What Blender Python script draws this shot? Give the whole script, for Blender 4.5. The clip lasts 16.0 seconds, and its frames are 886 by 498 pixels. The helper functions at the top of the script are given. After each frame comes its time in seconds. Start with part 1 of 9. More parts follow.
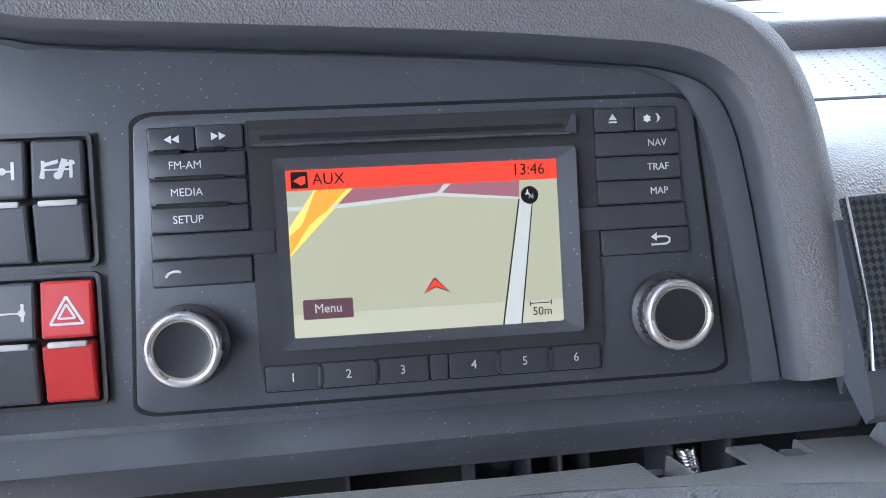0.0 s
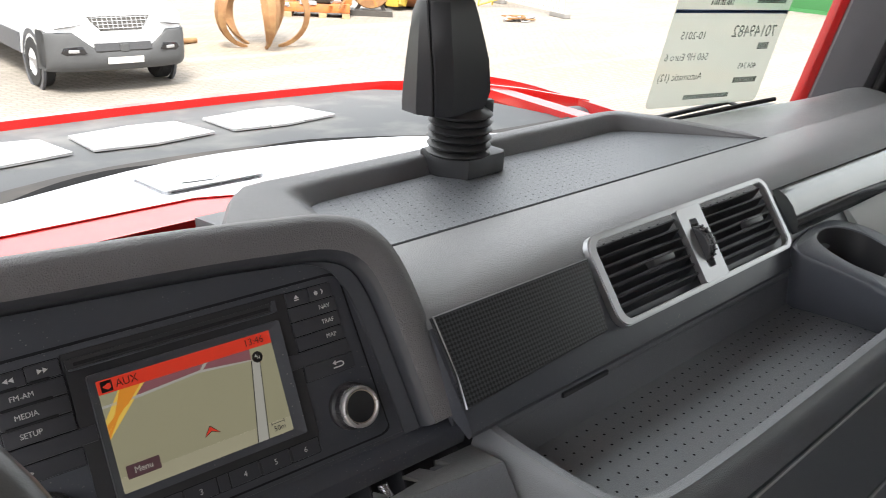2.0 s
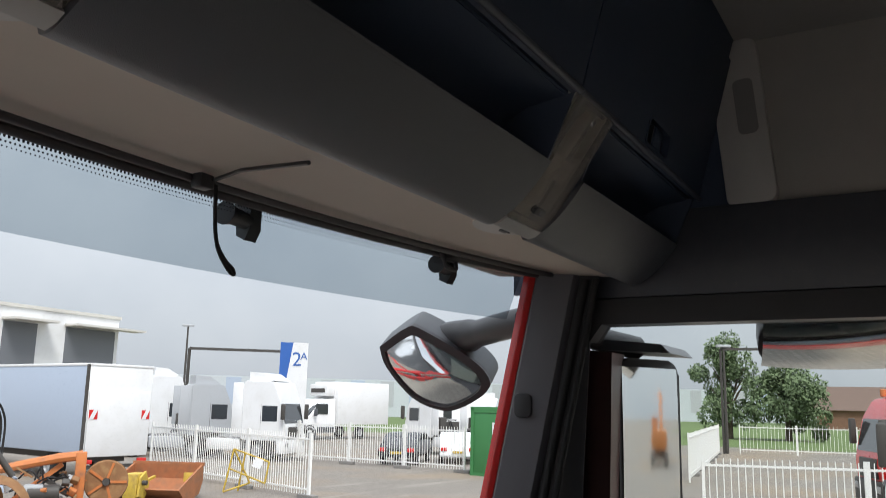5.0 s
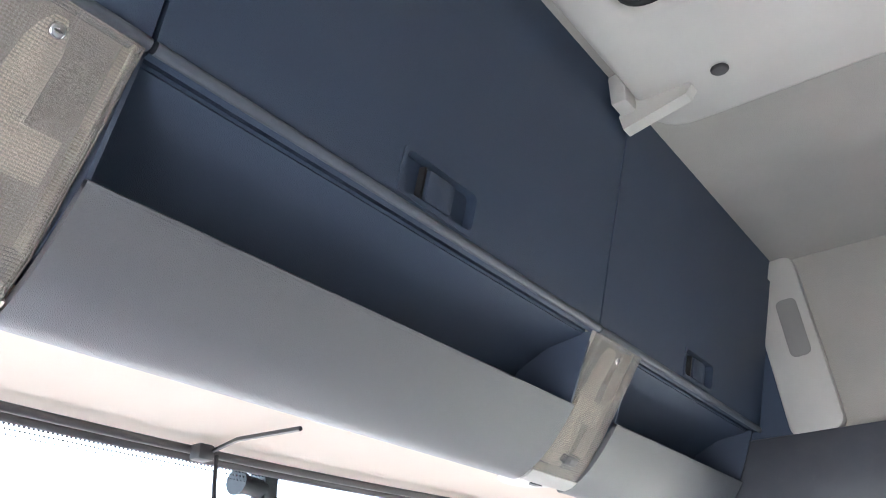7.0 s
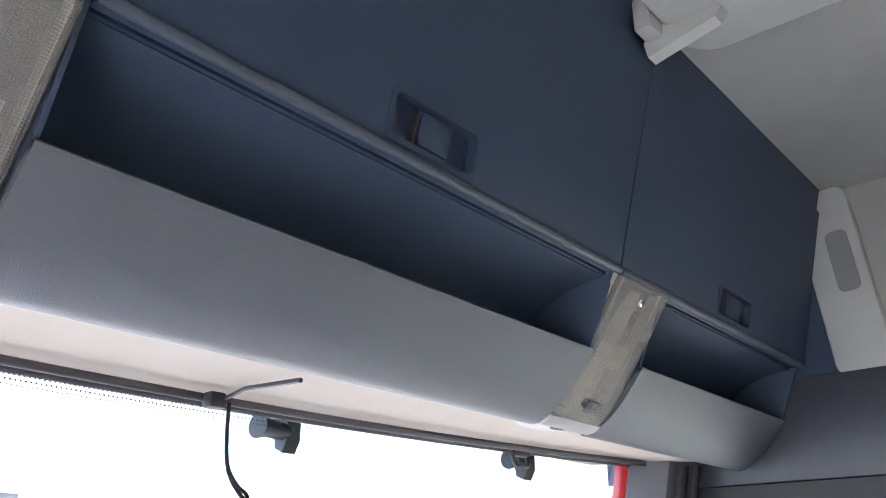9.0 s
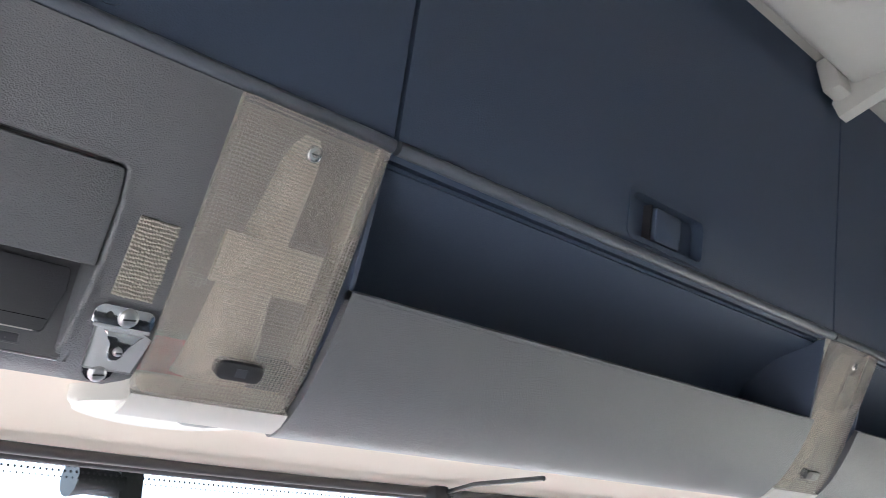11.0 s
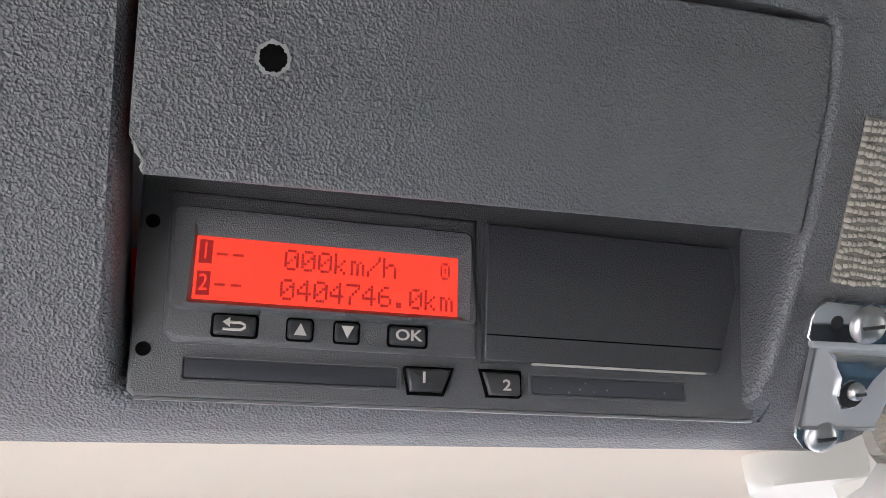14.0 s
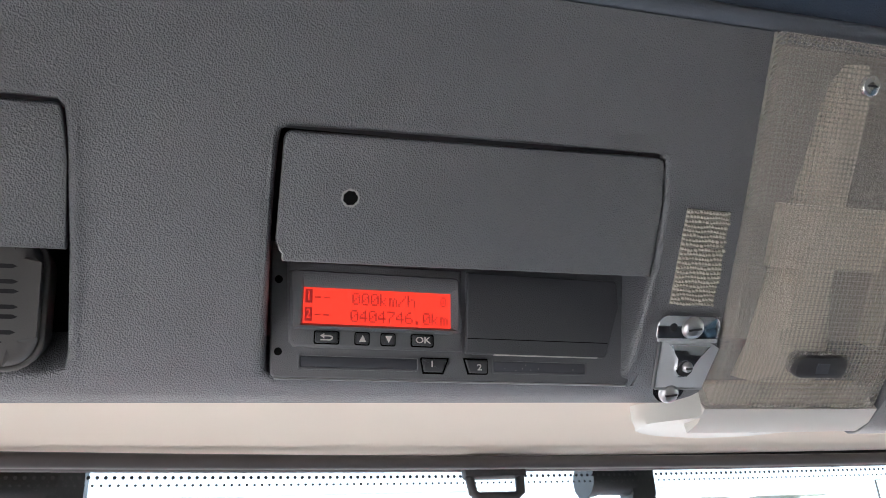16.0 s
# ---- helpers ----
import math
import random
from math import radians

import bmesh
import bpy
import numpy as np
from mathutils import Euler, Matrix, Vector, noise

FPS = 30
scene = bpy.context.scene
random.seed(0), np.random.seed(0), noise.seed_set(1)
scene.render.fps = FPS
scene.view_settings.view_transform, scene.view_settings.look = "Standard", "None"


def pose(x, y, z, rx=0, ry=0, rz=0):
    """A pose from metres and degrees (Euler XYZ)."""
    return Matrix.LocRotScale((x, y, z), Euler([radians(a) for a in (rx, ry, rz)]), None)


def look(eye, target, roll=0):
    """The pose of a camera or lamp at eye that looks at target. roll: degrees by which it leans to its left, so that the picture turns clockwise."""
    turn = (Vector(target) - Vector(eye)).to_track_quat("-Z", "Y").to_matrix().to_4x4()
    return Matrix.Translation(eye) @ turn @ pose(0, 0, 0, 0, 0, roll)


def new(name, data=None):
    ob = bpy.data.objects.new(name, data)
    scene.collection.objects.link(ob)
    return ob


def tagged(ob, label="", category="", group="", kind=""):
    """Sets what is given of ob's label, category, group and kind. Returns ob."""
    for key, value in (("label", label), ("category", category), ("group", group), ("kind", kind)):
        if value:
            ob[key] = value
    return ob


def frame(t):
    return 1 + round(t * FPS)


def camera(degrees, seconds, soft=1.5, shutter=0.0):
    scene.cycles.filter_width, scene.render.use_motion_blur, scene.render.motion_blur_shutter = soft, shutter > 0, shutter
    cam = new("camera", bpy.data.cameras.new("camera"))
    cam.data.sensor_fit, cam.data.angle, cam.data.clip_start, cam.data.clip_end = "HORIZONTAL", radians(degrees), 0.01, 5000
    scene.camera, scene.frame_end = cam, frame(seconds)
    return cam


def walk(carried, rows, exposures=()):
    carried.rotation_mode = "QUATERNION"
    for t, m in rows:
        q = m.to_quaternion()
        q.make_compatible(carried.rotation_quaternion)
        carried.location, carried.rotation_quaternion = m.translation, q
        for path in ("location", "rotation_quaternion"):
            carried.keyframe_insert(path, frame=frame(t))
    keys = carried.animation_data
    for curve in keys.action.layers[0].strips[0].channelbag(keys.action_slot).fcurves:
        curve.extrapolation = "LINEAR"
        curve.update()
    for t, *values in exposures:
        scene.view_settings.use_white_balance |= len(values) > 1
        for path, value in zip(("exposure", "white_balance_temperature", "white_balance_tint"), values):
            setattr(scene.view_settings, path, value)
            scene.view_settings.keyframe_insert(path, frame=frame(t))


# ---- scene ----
# ---- camera and walk ----
cam = camera(55.78, 16.0, 0.8, 0.1)
PATH = [
    (0, (-0.4983, -0.0255, 1.1381), (-0.1050, 1.7035, 0.2129), 1.40),
    (0.5, (-0.5155, -0.0382, 1.1550), (-0.0997, 1.7031, 0.2634), 1.47),
    (1, (-0.5517, -0.0845, 1.1907), (0.1357, 1.6140, 0.3892), 2.74),
    (1.5, (-0.6226, -0.1436, 1.2571), (0.4013, 1.3974, 0.4975), 3.22),
    (2, (-0.6458, -0.1418, 1.2719), (0.6629, 1.1736, 0.5254), 3.20),
    (2.5, (-0.6583, -0.1592, 1.2900), (0.8740, 0.8945, 0.5540), 2.86),
    (3, (-0.6492, -0.2041, 1.3070), (0.9457, 0.7506, 0.5689), 3.12),
    (3.5, (-0.7123, -0.2540, 1.3427), (0.9287, 0.6938, 0.7032), 3.05),
    (4, (-0.7473, -0.2800, 1.3544), (0.9610, 0.7032, 1.0153), 2.38),
    (4.5, (-0.7373, -0.3562, 1.4167), (0.9924, 0.6476, 1.4352), 1.68),
    (5, (-0.7011, -0.3713, 1.4308), (1.0004, 0.6153, 1.7937), 1.23),
    (5.2, (-0.6968, -0.3558, 1.4189), (0.9764, 0.6138, 1.9293), 1.37),
    (7.3, (-0.6103, -0.4476, 1.4931), (0.7435, 0.6701, 2.4513), 0.14),
    (7.5, (-0.6055, -0.4651, 1.5140), (0.6558, 0.7651, 2.4605), -0.13),
    (8, (-0.5610, -0.4605, 1.4973), (0.7579, 0.8238, 2.2791), -0.05),
    (8.2, (-0.5524, -0.4590, 1.4975), (0.8144, 0.8055, 2.2277), 0.20),
    (10.3, (-0.6176, -0.4082, 1.5251), (0.8268, 0.7433, 2.2916), -0.97),
    (10.5, (-0.6410, -0.3984, 1.5421), (0.7981, 0.7596, 2.3088), -1.43),
    (11, (-0.6863, -0.3647, 1.5571), (0.5822, 0.9483, 2.3738), -2.40),
    (11.5, (-0.7155, -0.3298, 1.5692), (0.2885, 1.1740, 2.4239), -2.55),
    (12, (-0.7197, -0.2824, 1.5873), (0.0140, 1.3446, 2.4899), -3.12),
    (12.5, (-0.6944, -0.1743, 1.6226), (-0.1208, 1.5003, 2.5535), -2.73),
    (13, (-0.6814, -0.0916, 1.6456), (-0.1368, 1.6129, 2.5388), -2.32),
    (13.5, (-0.6870, -0.0847, 1.6516), (-0.1439, 1.6404, 2.5055), -2.53),
    (14, (-0.6916, -0.0897, 1.6516), (-0.1479, 1.6466, 2.4820), -2.90),
    (14.5, (-0.6940, -0.0978, 1.6525), (-0.1477, 1.6486, 2.4598), -3.04),
    (15, (-0.6973, -0.1107, 1.6499), (-0.1481, 1.6436, 2.4377), -2.87),
    (15.5, (-0.7244, -0.1631, 1.6378), (-0.1502, 1.5923, 2.4051), -3.25),
    (16, (-0.7440, -0.2563, 1.6130), (-0.1806, 1.5082, 2.3673), -3.82),
]
EXPOSURES = [
    (0.0, 3.85, 5700, 15), (0.6, 3.7, 5700, 15), (1.0, 3.0, 6200, 15), (1.5, 2.45, 7000, 15), (3.0, 2.6, 6300, 13), (3.6, 2.45, 6250, 12), (4.0, 1.65, 6400, 14), (4.5, 0.97, 6400, 15),
    (5.2, 1.08, 6400, 15), (6.3, 2.1, 6000, 12), (7.3, 5.0, 5600, 13), (7.6, 4.75, 5500, 13), (8.0, 4.1, 5400, 13), (10.3, 4.1, 5750, 13), (11.0, 4.05, 5800, 13), (12.2, 4.05, 5900, 13), (13.0, 3.85, 5850, 12), (14.5, 3.75, 5850, 12), (16.0, 3.6, 5850, 12),
]
walk(cam, [(t, look(eye, target, roll)) for t, eye, target, roll in PATH], EXPOSURES)

# ---- daylight: a bright overcast sky ----
world = bpy.data.worlds.new("overcast_sky")
scene.world = world
world.use_nodes = True
wn, wl = world.node_tree.nodes, world.node_tree.links
wn.clear()
sky = wn.new("ShaderNodeTexSky")
sky.sky_type = "NISHITA"
sky.sun_disc = False
sky.sun_elevation, sky.sun_rotation = radians(56), radians(222)
sky.air_density, sky.dust_density, sky.ozone_density = 1.0, 3.0, 1.0
cloud_noise = wn.new("ShaderNodeTexNoise")
cloud_noise.inputs["Scale"].default_value, cloud_noise.inputs["Detail"].default_value = 2.2, 5
cloud_ramp = wn.new("ShaderNodeValToRGB")
cloud_ramp.color_ramp.elements[0].position, cloud_ramp.color_ramp.elements[0].color = 0.3, (5.9, 6.6, 7.4, 1)
cloud_ramp.color_ramp.elements[1].position, cloud_ramp.color_ramp.elements[1].color = 0.7, (9.4, 9.8, 10.2, 1)
cloud_mix = wn.new("ShaderNodeMix")
cloud_mix.data_type = "RGBA"
cloud_mix.inputs["Factor"].default_value = 0.9
sky_out = wn.new("ShaderNodeBackground")
sky_out.inputs["Strength"].default_value = 0.092
world_out = wn.new("ShaderNodeOutputWorld")
sky_map = wn.new("ShaderNodeTexCoord")
wl.new(sky_map.outputs["Generated"], cloud_noise.inputs["Vector"])
wl.new(cloud_noise.outputs["Fac"], cloud_ramp.inputs["Fac"])
wl.new(sky.outputs["Color"], cloud_mix.inputs["A"])
wl.new(cloud_ramp.outputs["Color"], cloud_mix.inputs["B"])
# an overcast sky is about twice as bright overhead as at the horizon
sky_part = wn.new("ShaderNodeSeparateXYZ")
sky_rise = wn.new("ShaderNodeMapRange")
sky_rise.inputs["To Min"].default_value, sky_rise.inputs["To Max"].default_value = 0.62, 1.50
sky_scale = wn.new("ShaderNodeVectorMath")
sky_scale.operation = "SCALE"
wl.new(sky_map.outputs["Generated"], sky_part.inputs["Vector"])
wl.new(sky_part.outputs["Z"], sky_rise.inputs["Value"])
wl.new(cloud_mix.outputs["Result"], sky_scale.inputs[0])
wl.new(sky_rise.outputs["Result"], sky_scale.inputs["Scale"])
wl.new(sky_scale.outputs["Vector"], sky_out.inputs["Color"])
wl.new(sky_out.outputs["Background"], world_out.inputs["Surface"])

sun = new("sun", bpy.data.lights.new("sun", "SUN"))
sun.data.energy, sun.data.angle, sun.data.color = 2.3, radians(18), (1.0, 0.97, 0.93)
sun.matrix_world = look((-13.5, -15, 30), (0, 0, 0))

# ---- materials ----
def material(name, color, rough=0.5, metal=0.0, vary=0.12, scale=8.0, grain=0.0, grain_scale=600.0, kind="noise",
             stain_or_glare=None, stain_or_glare_scale=2.0, stain_or_glare_amount=0.35, coat=0.0, emit=None, power=0.0, spec=0.5, trans=0.0, dust=0.0, dust_scale=260.0):
    m = bpy.data.materials.new(name)
    m.use_nodes = True
    nodes, links = m.node_tree.nodes, m.node_tree.links
    b = nodes["Principled BSDF"]
    b.inputs["Metallic"].default_value = metal
    b.inputs["Coat Weight"].default_value = coat
    b.inputs["Coat Roughness"].default_value = 0.08
    b.inputs["Specular IOR Level"].default_value = spec
    b.inputs["Transmission Weight"].default_value = trans
    where = nodes.new("ShaderNodeTexCoord")
    big = nodes.new("ShaderNodeTexNoise")
    big.inputs["Scale"].default_value, big.inputs["Detail"].default_value = scale, 6
    links.new(where.outputs["Object"], big.inputs["Vector"])
    ramp = nodes.new("ShaderNodeMapRange")
    ramp.inputs["To Min"].default_value, ramp.inputs["To Max"].default_value = 1 - vary, 1 + vary
    links.new(big.outputs["Fac"], ramp.inputs["Value"])
    tint = nodes.new("ShaderNodeVectorMath")
    tint.operation = "SCALE"
    tint.inputs[0].default_value = color
    links.new(ramp.outputs["Result"], tint.inputs["Scale"])
    last = tint.outputs["Vector"]
    # patches of a second colour: stains, and painted reflections on the glossy trim
    if stain_or_glare:
        spots = nodes.new("ShaderNodeTexNoise")
        spots.inputs["Scale"].default_value, spots.inputs["Detail"].default_value = stain_or_glare_scale, 8
        links.new(where.outputs["Object"], spots.inputs["Vector"])
        cut = nodes.new("ShaderNodeMapRange")
        cut.inputs["From Min"].default_value, cut.inputs["From Max"].default_value = 0.48, 0.72
        cut.inputs["To Max"].default_value = stain_or_glare_amount
        links.new(spots.outputs["Fac"], cut.inputs["Value"])
        mix = nodes.new("ShaderNodeMix")
        mix.data_type = "RGBA"
        links.new(cut.outputs["Result"], mix.inputs["Factor"])
        links.new(last, mix.inputs["A"])
        mix.inputs["B"].default_value = (*stain_or_glare, 1)
        last = mix.outputs["Result"]
    if dust:
        specks = nodes.new("ShaderNodeTexVoronoi")
        specks.inputs["Scale"].default_value = dust_scale
        links.new(where.outputs["Object"], specks.inputs["Vector"])
        dot = nodes.new("ShaderNodeMapRange")
        dot.inputs["From Min"].default_value, dot.inputs["From Max"].default_value = 0.16, 0.06
        links.new(specks.outputs["Distance"], dot.inputs["Value"])
        where_dusty = nodes.new("ShaderNodeMapRange")
        where_dusty.inputs["From Min"].default_value, where_dusty.inputs["From Max"].default_value = 0.45, 0.6
        where_dusty.inputs["To Max"].default_value = dust
        links.new(big.outputs["Fac"], where_dusty.inputs["Value"])
        both = nodes.new("ShaderNodeMath")
        both.operation = "MULTIPLY"
        links.new(dot.outputs["Result"], both.inputs[0])
        links.new(where_dusty.outputs["Result"], both.inputs[1])
        dusty = nodes.new("ShaderNodeMix")
        dusty.data_type = "RGBA"
        links.new(both.outputs["Value"], dusty.inputs["Factor"])
        links.new(last, dusty.inputs["A"])
        dusty.inputs["B"].default_value = (0.35, 0.33, 0.31, 1)
        last = dusty.outputs["Result"]
    links.new(last, b.inputs["Base Color"])
    gloss = nodes.new("ShaderNodeMapRange")
    gloss.inputs["To Min"].default_value, gloss.inputs["To Max"].default_value = max(0.02, rough - 0.08), min(1, rough + 0.08)
    links.new(big.outputs["Fac"], gloss.inputs["Value"])
    links.new(gloss.outputs["Result"], b.inputs["Roughness"])
    if grain:
        if kind == "leather":
            fine = nodes.new("ShaderNodeTexVoronoi")
            fine.feature = "SMOOTH_F1"
            fine.inputs["Smoothness"].default_value = 0.4
            height = fine.outputs["Distance"]
        elif kind == "wave":
            fine = nodes.new("ShaderNodeTexWave")
            height = fine.outputs["Fac"]
        elif kind == "check":
            fine = nodes.new("ShaderNodeTexMagic")
            fine.turbulence_depth = 0
            height = fine.outputs["Fac"]
        else:
            fine = nodes.new("ShaderNodeTexNoise")
            fine.inputs["Detail"].default_value = 3
            height = fine.outputs["Fac"]
        fine.inputs["Scale"].default_value = grain_scale
        warp = nodes.new("ShaderNodeVectorMath")
        warp.operation = "ADD"
        if kind == "leather":
            wob = nodes.new("ShaderNodeTexNoise")
            wob.inputs["Scale"].default_value = grain_scale * 0.35
            links.new(where.outputs["Object"], wob.inputs["Vector"])
            small = nodes.new("ShaderNodeVectorMath")
            small.operation = "SCALE"
            small.inputs["Scale"].default_value = 1.6 / grain_scale
            links.new(wob.outputs["Color"], small.inputs[0])
            links.new(where.outputs["Object"], warp.inputs[0])
            links.new(small.outputs["Vector"], warp.inputs[1])
            links.new(warp.outputs["Vector"], fine.inputs["Vector"])
        else:
            links.new(where.outputs["Object"], fine.inputs["Vector"])
        bump = nodes.new("ShaderNodeBump")
        bump.inputs["Strength"].default_value = grain
        bump.inputs["Distance"].default_value = 0.6 / grain_scale
        links.new(height, bump.inputs["Height"])
        links.new(bump.outputs["Normal"], b.inputs["Normal"])
    if emit:
        b.inputs["Emission Color"].default_value = (*emit, 1)
        b.inputs["Emission Strength"].default_value = power
    return m


def glass_material(name, color, mix_clear=0.92, rough=0.0):
    m = bpy.data.materials.new(name)
    m.use_nodes = True
    nodes, links = m.node_tree.nodes, m.node_tree.links
    nodes.clear()
    out = nodes.new("ShaderNodeOutputMaterial")
    clear = nodes.new("ShaderNodeBsdfTransparent")
    clear.inputs["Color"].default_value = (*color, 1)
    shine = nodes.new("ShaderNodeBsdfGlossy")
    shine.inputs["Roughness"].default_value = 0.02 + rough
    fres = nodes.new("ShaderNodeFresnel")
    fres.inputs["IOR"].default_value = 1.09
    mix = nodes.new("ShaderNodeMixShader")
    links.new(fres.outputs["Fac"], mix.inputs["Fac"])
    links.new(clear.outputs["BSDF"], mix.inputs[1])
    links.new(shine.outputs["BSDF"], mix.inputs[2])
    links.new(mix.outputs["Shader"], out.inputs["Surface"])
    return m


PLASTIC = material("dash_plastic", (0.130, 0.136, 0.149), 0.35, spec=1.0, dust=0.35, scale=14, grain=0.8, grain_scale=1000, kind="leather", vary=0.1)
SOFT = material("soft_dash_skin", (0.225, 0.222, 0.223), 0.34, spec=0.85, grain=0.9, grain_scale=850, kind="leather", vary=0.1)
FASCIA = material("fascia_plastic", (0.074, 0.079, 0.092), 0.36, grain=0.15, grain_scale=1500, vary=0.12, scale=25, stain_or_glare=(0.12, 0.12, 0.12), stain_or_glare_scale=40, stain_or_glare_amount=0.15, dust=0.8, dust_scale=330)
BLACK = material("black_plastic", (0.040, 0.040, 0.043), 0.4, grain=0.1, grain_scale=2000)
KEY = material("key_plastic", (0.058, 0.060, 0.068), 0.36, grain=0.1, grain_scale=2000)
GLOSSY = material("piano_black", (0.012, 0.012, 0.014), 0.18, coat=0.4)
CARBON = material("woven_trim", (0.02, 0.021, 0.022), 0.4)
cn, cl = CARBON.node_tree.nodes, CARBON.node_tree.links
weave_at = cn.new("ShaderNodeTexCoord")
weave_turn = cn.new("ShaderNodeMapping")
weave_turn.inputs["Rotation"].default_value = (0, 0, radians(45))
weave = cn.new("ShaderNodeTexChecker")
weave.inputs["Scale"].default_value = 430
weave.inputs["Color1"].default_value, weave.inputs["Color2"].default_value = (0.004, 0.004, 0.005, 1), (0.050, 0.053, 0.058, 1)
weave_bump = cn.new("ShaderNodeBump")
weave_bump.inputs["Strength"].default_value, weave_bump.inputs["Distance"].default_value = 0.5, 0.0005
cl.new(weave_at.outputs["Object"], weave_turn.inputs["Vector"])
cl.new(weave_turn.outputs["Vector"], weave.inputs["Vector"])
cl.new(weave.outputs["Color"], cn["Principled BSDF"].inputs["Base Color"])
cl.new(weave.outputs["Fac"], weave_bump.inputs["Height"])
cl.new(weave_bump.outputs["Normal"], cn["Principled BSDF"].inputs["Normal"])
# pale patches paint outside reflections into the trim's colour
GLOSSTRIM = material("glossy_trim", (0.05, 0.055, 0.055), 0.09, coat=1.0, stain_or_glare=(0.40, 0.41, 0.39), stain_or_glare_scale=14, stain_or_glare_amount=0.16)
ALU = material("satin_aluminium", (0.52, 0.52, 0.53), 0.34, metal=0.9, grain=0.1, grain_scale=3000)
VENTALU = material("vent_aluminium", (0.48, 0.48, 0.49), 0.36, metal=0.85, grain=0.1, grain_scale=3000)
SILVER = material("silver_lacquer", (0.66, 0.67, 0.69), 0.33, metal=0.45, grain=0.05, grain_scale=3000)
CHROME = material("bright_chrome", (0.78, 0.78, 0.8), 0.12, metal=1.0)
CONSOLE = material("header_plastic", (0.128, 0.132, 0.143), 0.36, spec=1.0, grain=1.0, grain_scale=1250, kind="leather", vary=0.1, scale=22)
LOCKER = material("locker_plastic", (0.050, 0.072, 0.116), 0.5, grain=0.4, grain_scale=900, kind="leather", vary=0.08)
BEIGE = material("beige_lining", (0.66, 0.575, 0.49), 0.85, grain=0.3, grain_scale=900, vary=0.06)
ROOF = material("roof_felt", (0.46, 0.44, 0.40), 0.95, grain=0.6, grain_scale=500, vary=0.1)
WHITEPL = material("pale_plastic", (0.62, 0.6, 0.56), 0.45, grain=0.15, grain_scale=1200)
RUBBER = material("rubber", (0.018, 0.018, 0.019), 0.65, grain=0.2, grain_scale=700)
CLOTH = material("seat_cloth", (0.03, 0.052, 0.068), 0.95, grain=0.8, grain_scale=900, vary=0.25)
LEATHER = material("black_leather", (0.060, 0.058, 0.056), 0.36, grain=0.12, grain_scale=1100, kind="leather")
RED = material("red_paint", (0.62, 0.012, 0.010), 0.3, coat=0.6, vary=0.06)
REDKEY = material("red_switch", (0.52, 0.02, 0.02), 0.42, grain=0.1, grain_scale=1500)
GREYPAINT = material("grey_flap_paint", (0.10, 0.11, 0.12), 0.5, vary=0.1)
HOODSOFT = material("hood_skin", (0.170, 0.165, 0.169), 0.42, grain=0.8, grain_scale=1000, kind="leather", vary=0.1)
BURR = material("pale_burr", (0.34, 0.34, 0.33), 0.5)
PRINT = material("white_print", (0.75, 0.75, 0.74), 0.5)
GLASS = glass_material("window_glass", (0.66, 0.68, 0.66))
SIDEGLASS = glass_material("side_glass", (0.76, 0.78, 0.76))
TINT = glass_material("tinted_acrylic", (0.50, 0.55, 0.58))
MIRROR = material("mirror_glass", (0.86, 0.88, 0.88), 0.02, metal=1.0, vary=0.02)
VOID = material("dark_void", (0.004, 0.004, 0.004), 0.9, spec=0.1)
# near-black for gaps, wells, holes and slots, their shade put into the colour
NEARBLACK = material("near_black", (0.02, 0.02, 0.022), 0.95, grain=0.5, grain_scale=700)

# ---- builders ----
def part(name, bm, mat, parent=None, label="", smooth=None, m=None):
    me = bpy.data.meshes.new(name)
    bmesh.ops.recalc_face_normals(bm, faces=bm.faces)
    bm.to_mesh(me)
    bm.free()
    me.materials.append(mat)
    if smooth is not None:
        me.polygons.foreach_set("use_smooth", [True] * len(me.polygons))
        me.set_sharp_from_angle(angle=radians(smooth))
    ob = new(name, me)
    if parent:
        ob.parent = parent
    if m is not None:
        ob.matrix_local = m
    if label:
        ob["label"] = label
    return ob


def thing(name, label, category, m=None, group="", kind=""):
    ob = new(name)
    ob.empty_display_size = 0.05
    if m is not None:
        ob.matrix_world = m
    return tagged(ob, label, category, group, kind)


def box(x0, x1, y0, y1, z0, z1, bevel=0.0, seg=2, bm=None):
    own = bmesh.new()
    r = bmesh.ops.create_cube(own, size=1)
    for v in r["verts"]:
        v.co = ((x0 + x1) / 2 + v.co.x * (x1 - x0), (y0 + y1) / 2 + v.co.y * (y1 - y0), (z0 + z1) / 2 + v.co.z * (z1 - z0))
    if bevel:
        bmesh.ops.bevel(own, geom=own.edges[:], offset=bevel, segments=seg, affect="EDGES", profile=0.5)
    if bm is None:
        return own
    return merge(bm, own)


def merge(bm, other, m=None):
    if m is not None:
        bmesh.ops.transform(other, matrix=m, verts=other.verts[:])
    me = bpy.data.meshes.new("tmp")
    other.to_mesh(me)
    other.free()
    bm.from_mesh(me)
    bpy.data.meshes.remove(me)
    return bm


def prism(profile, x0, x1, bm=None, closed=True):
    """A y-z profile drawn out along x."""
    bm = bm or bmesh.new()
    a = [bm.verts.new((x0, y, z)) for y, z in profile]
    b = [bm.verts.new((x1, y, z)) for y, z in profile]
    n = len(profile)
    for i in range(n if closed else n - 1):
        j = (i + 1) % n
        bm.faces.new((a[i], a[j], b[j], b[i]))
    if closed:
        bm.faces.new(a[::-1])
        bm.faces.new(b)
    return bm


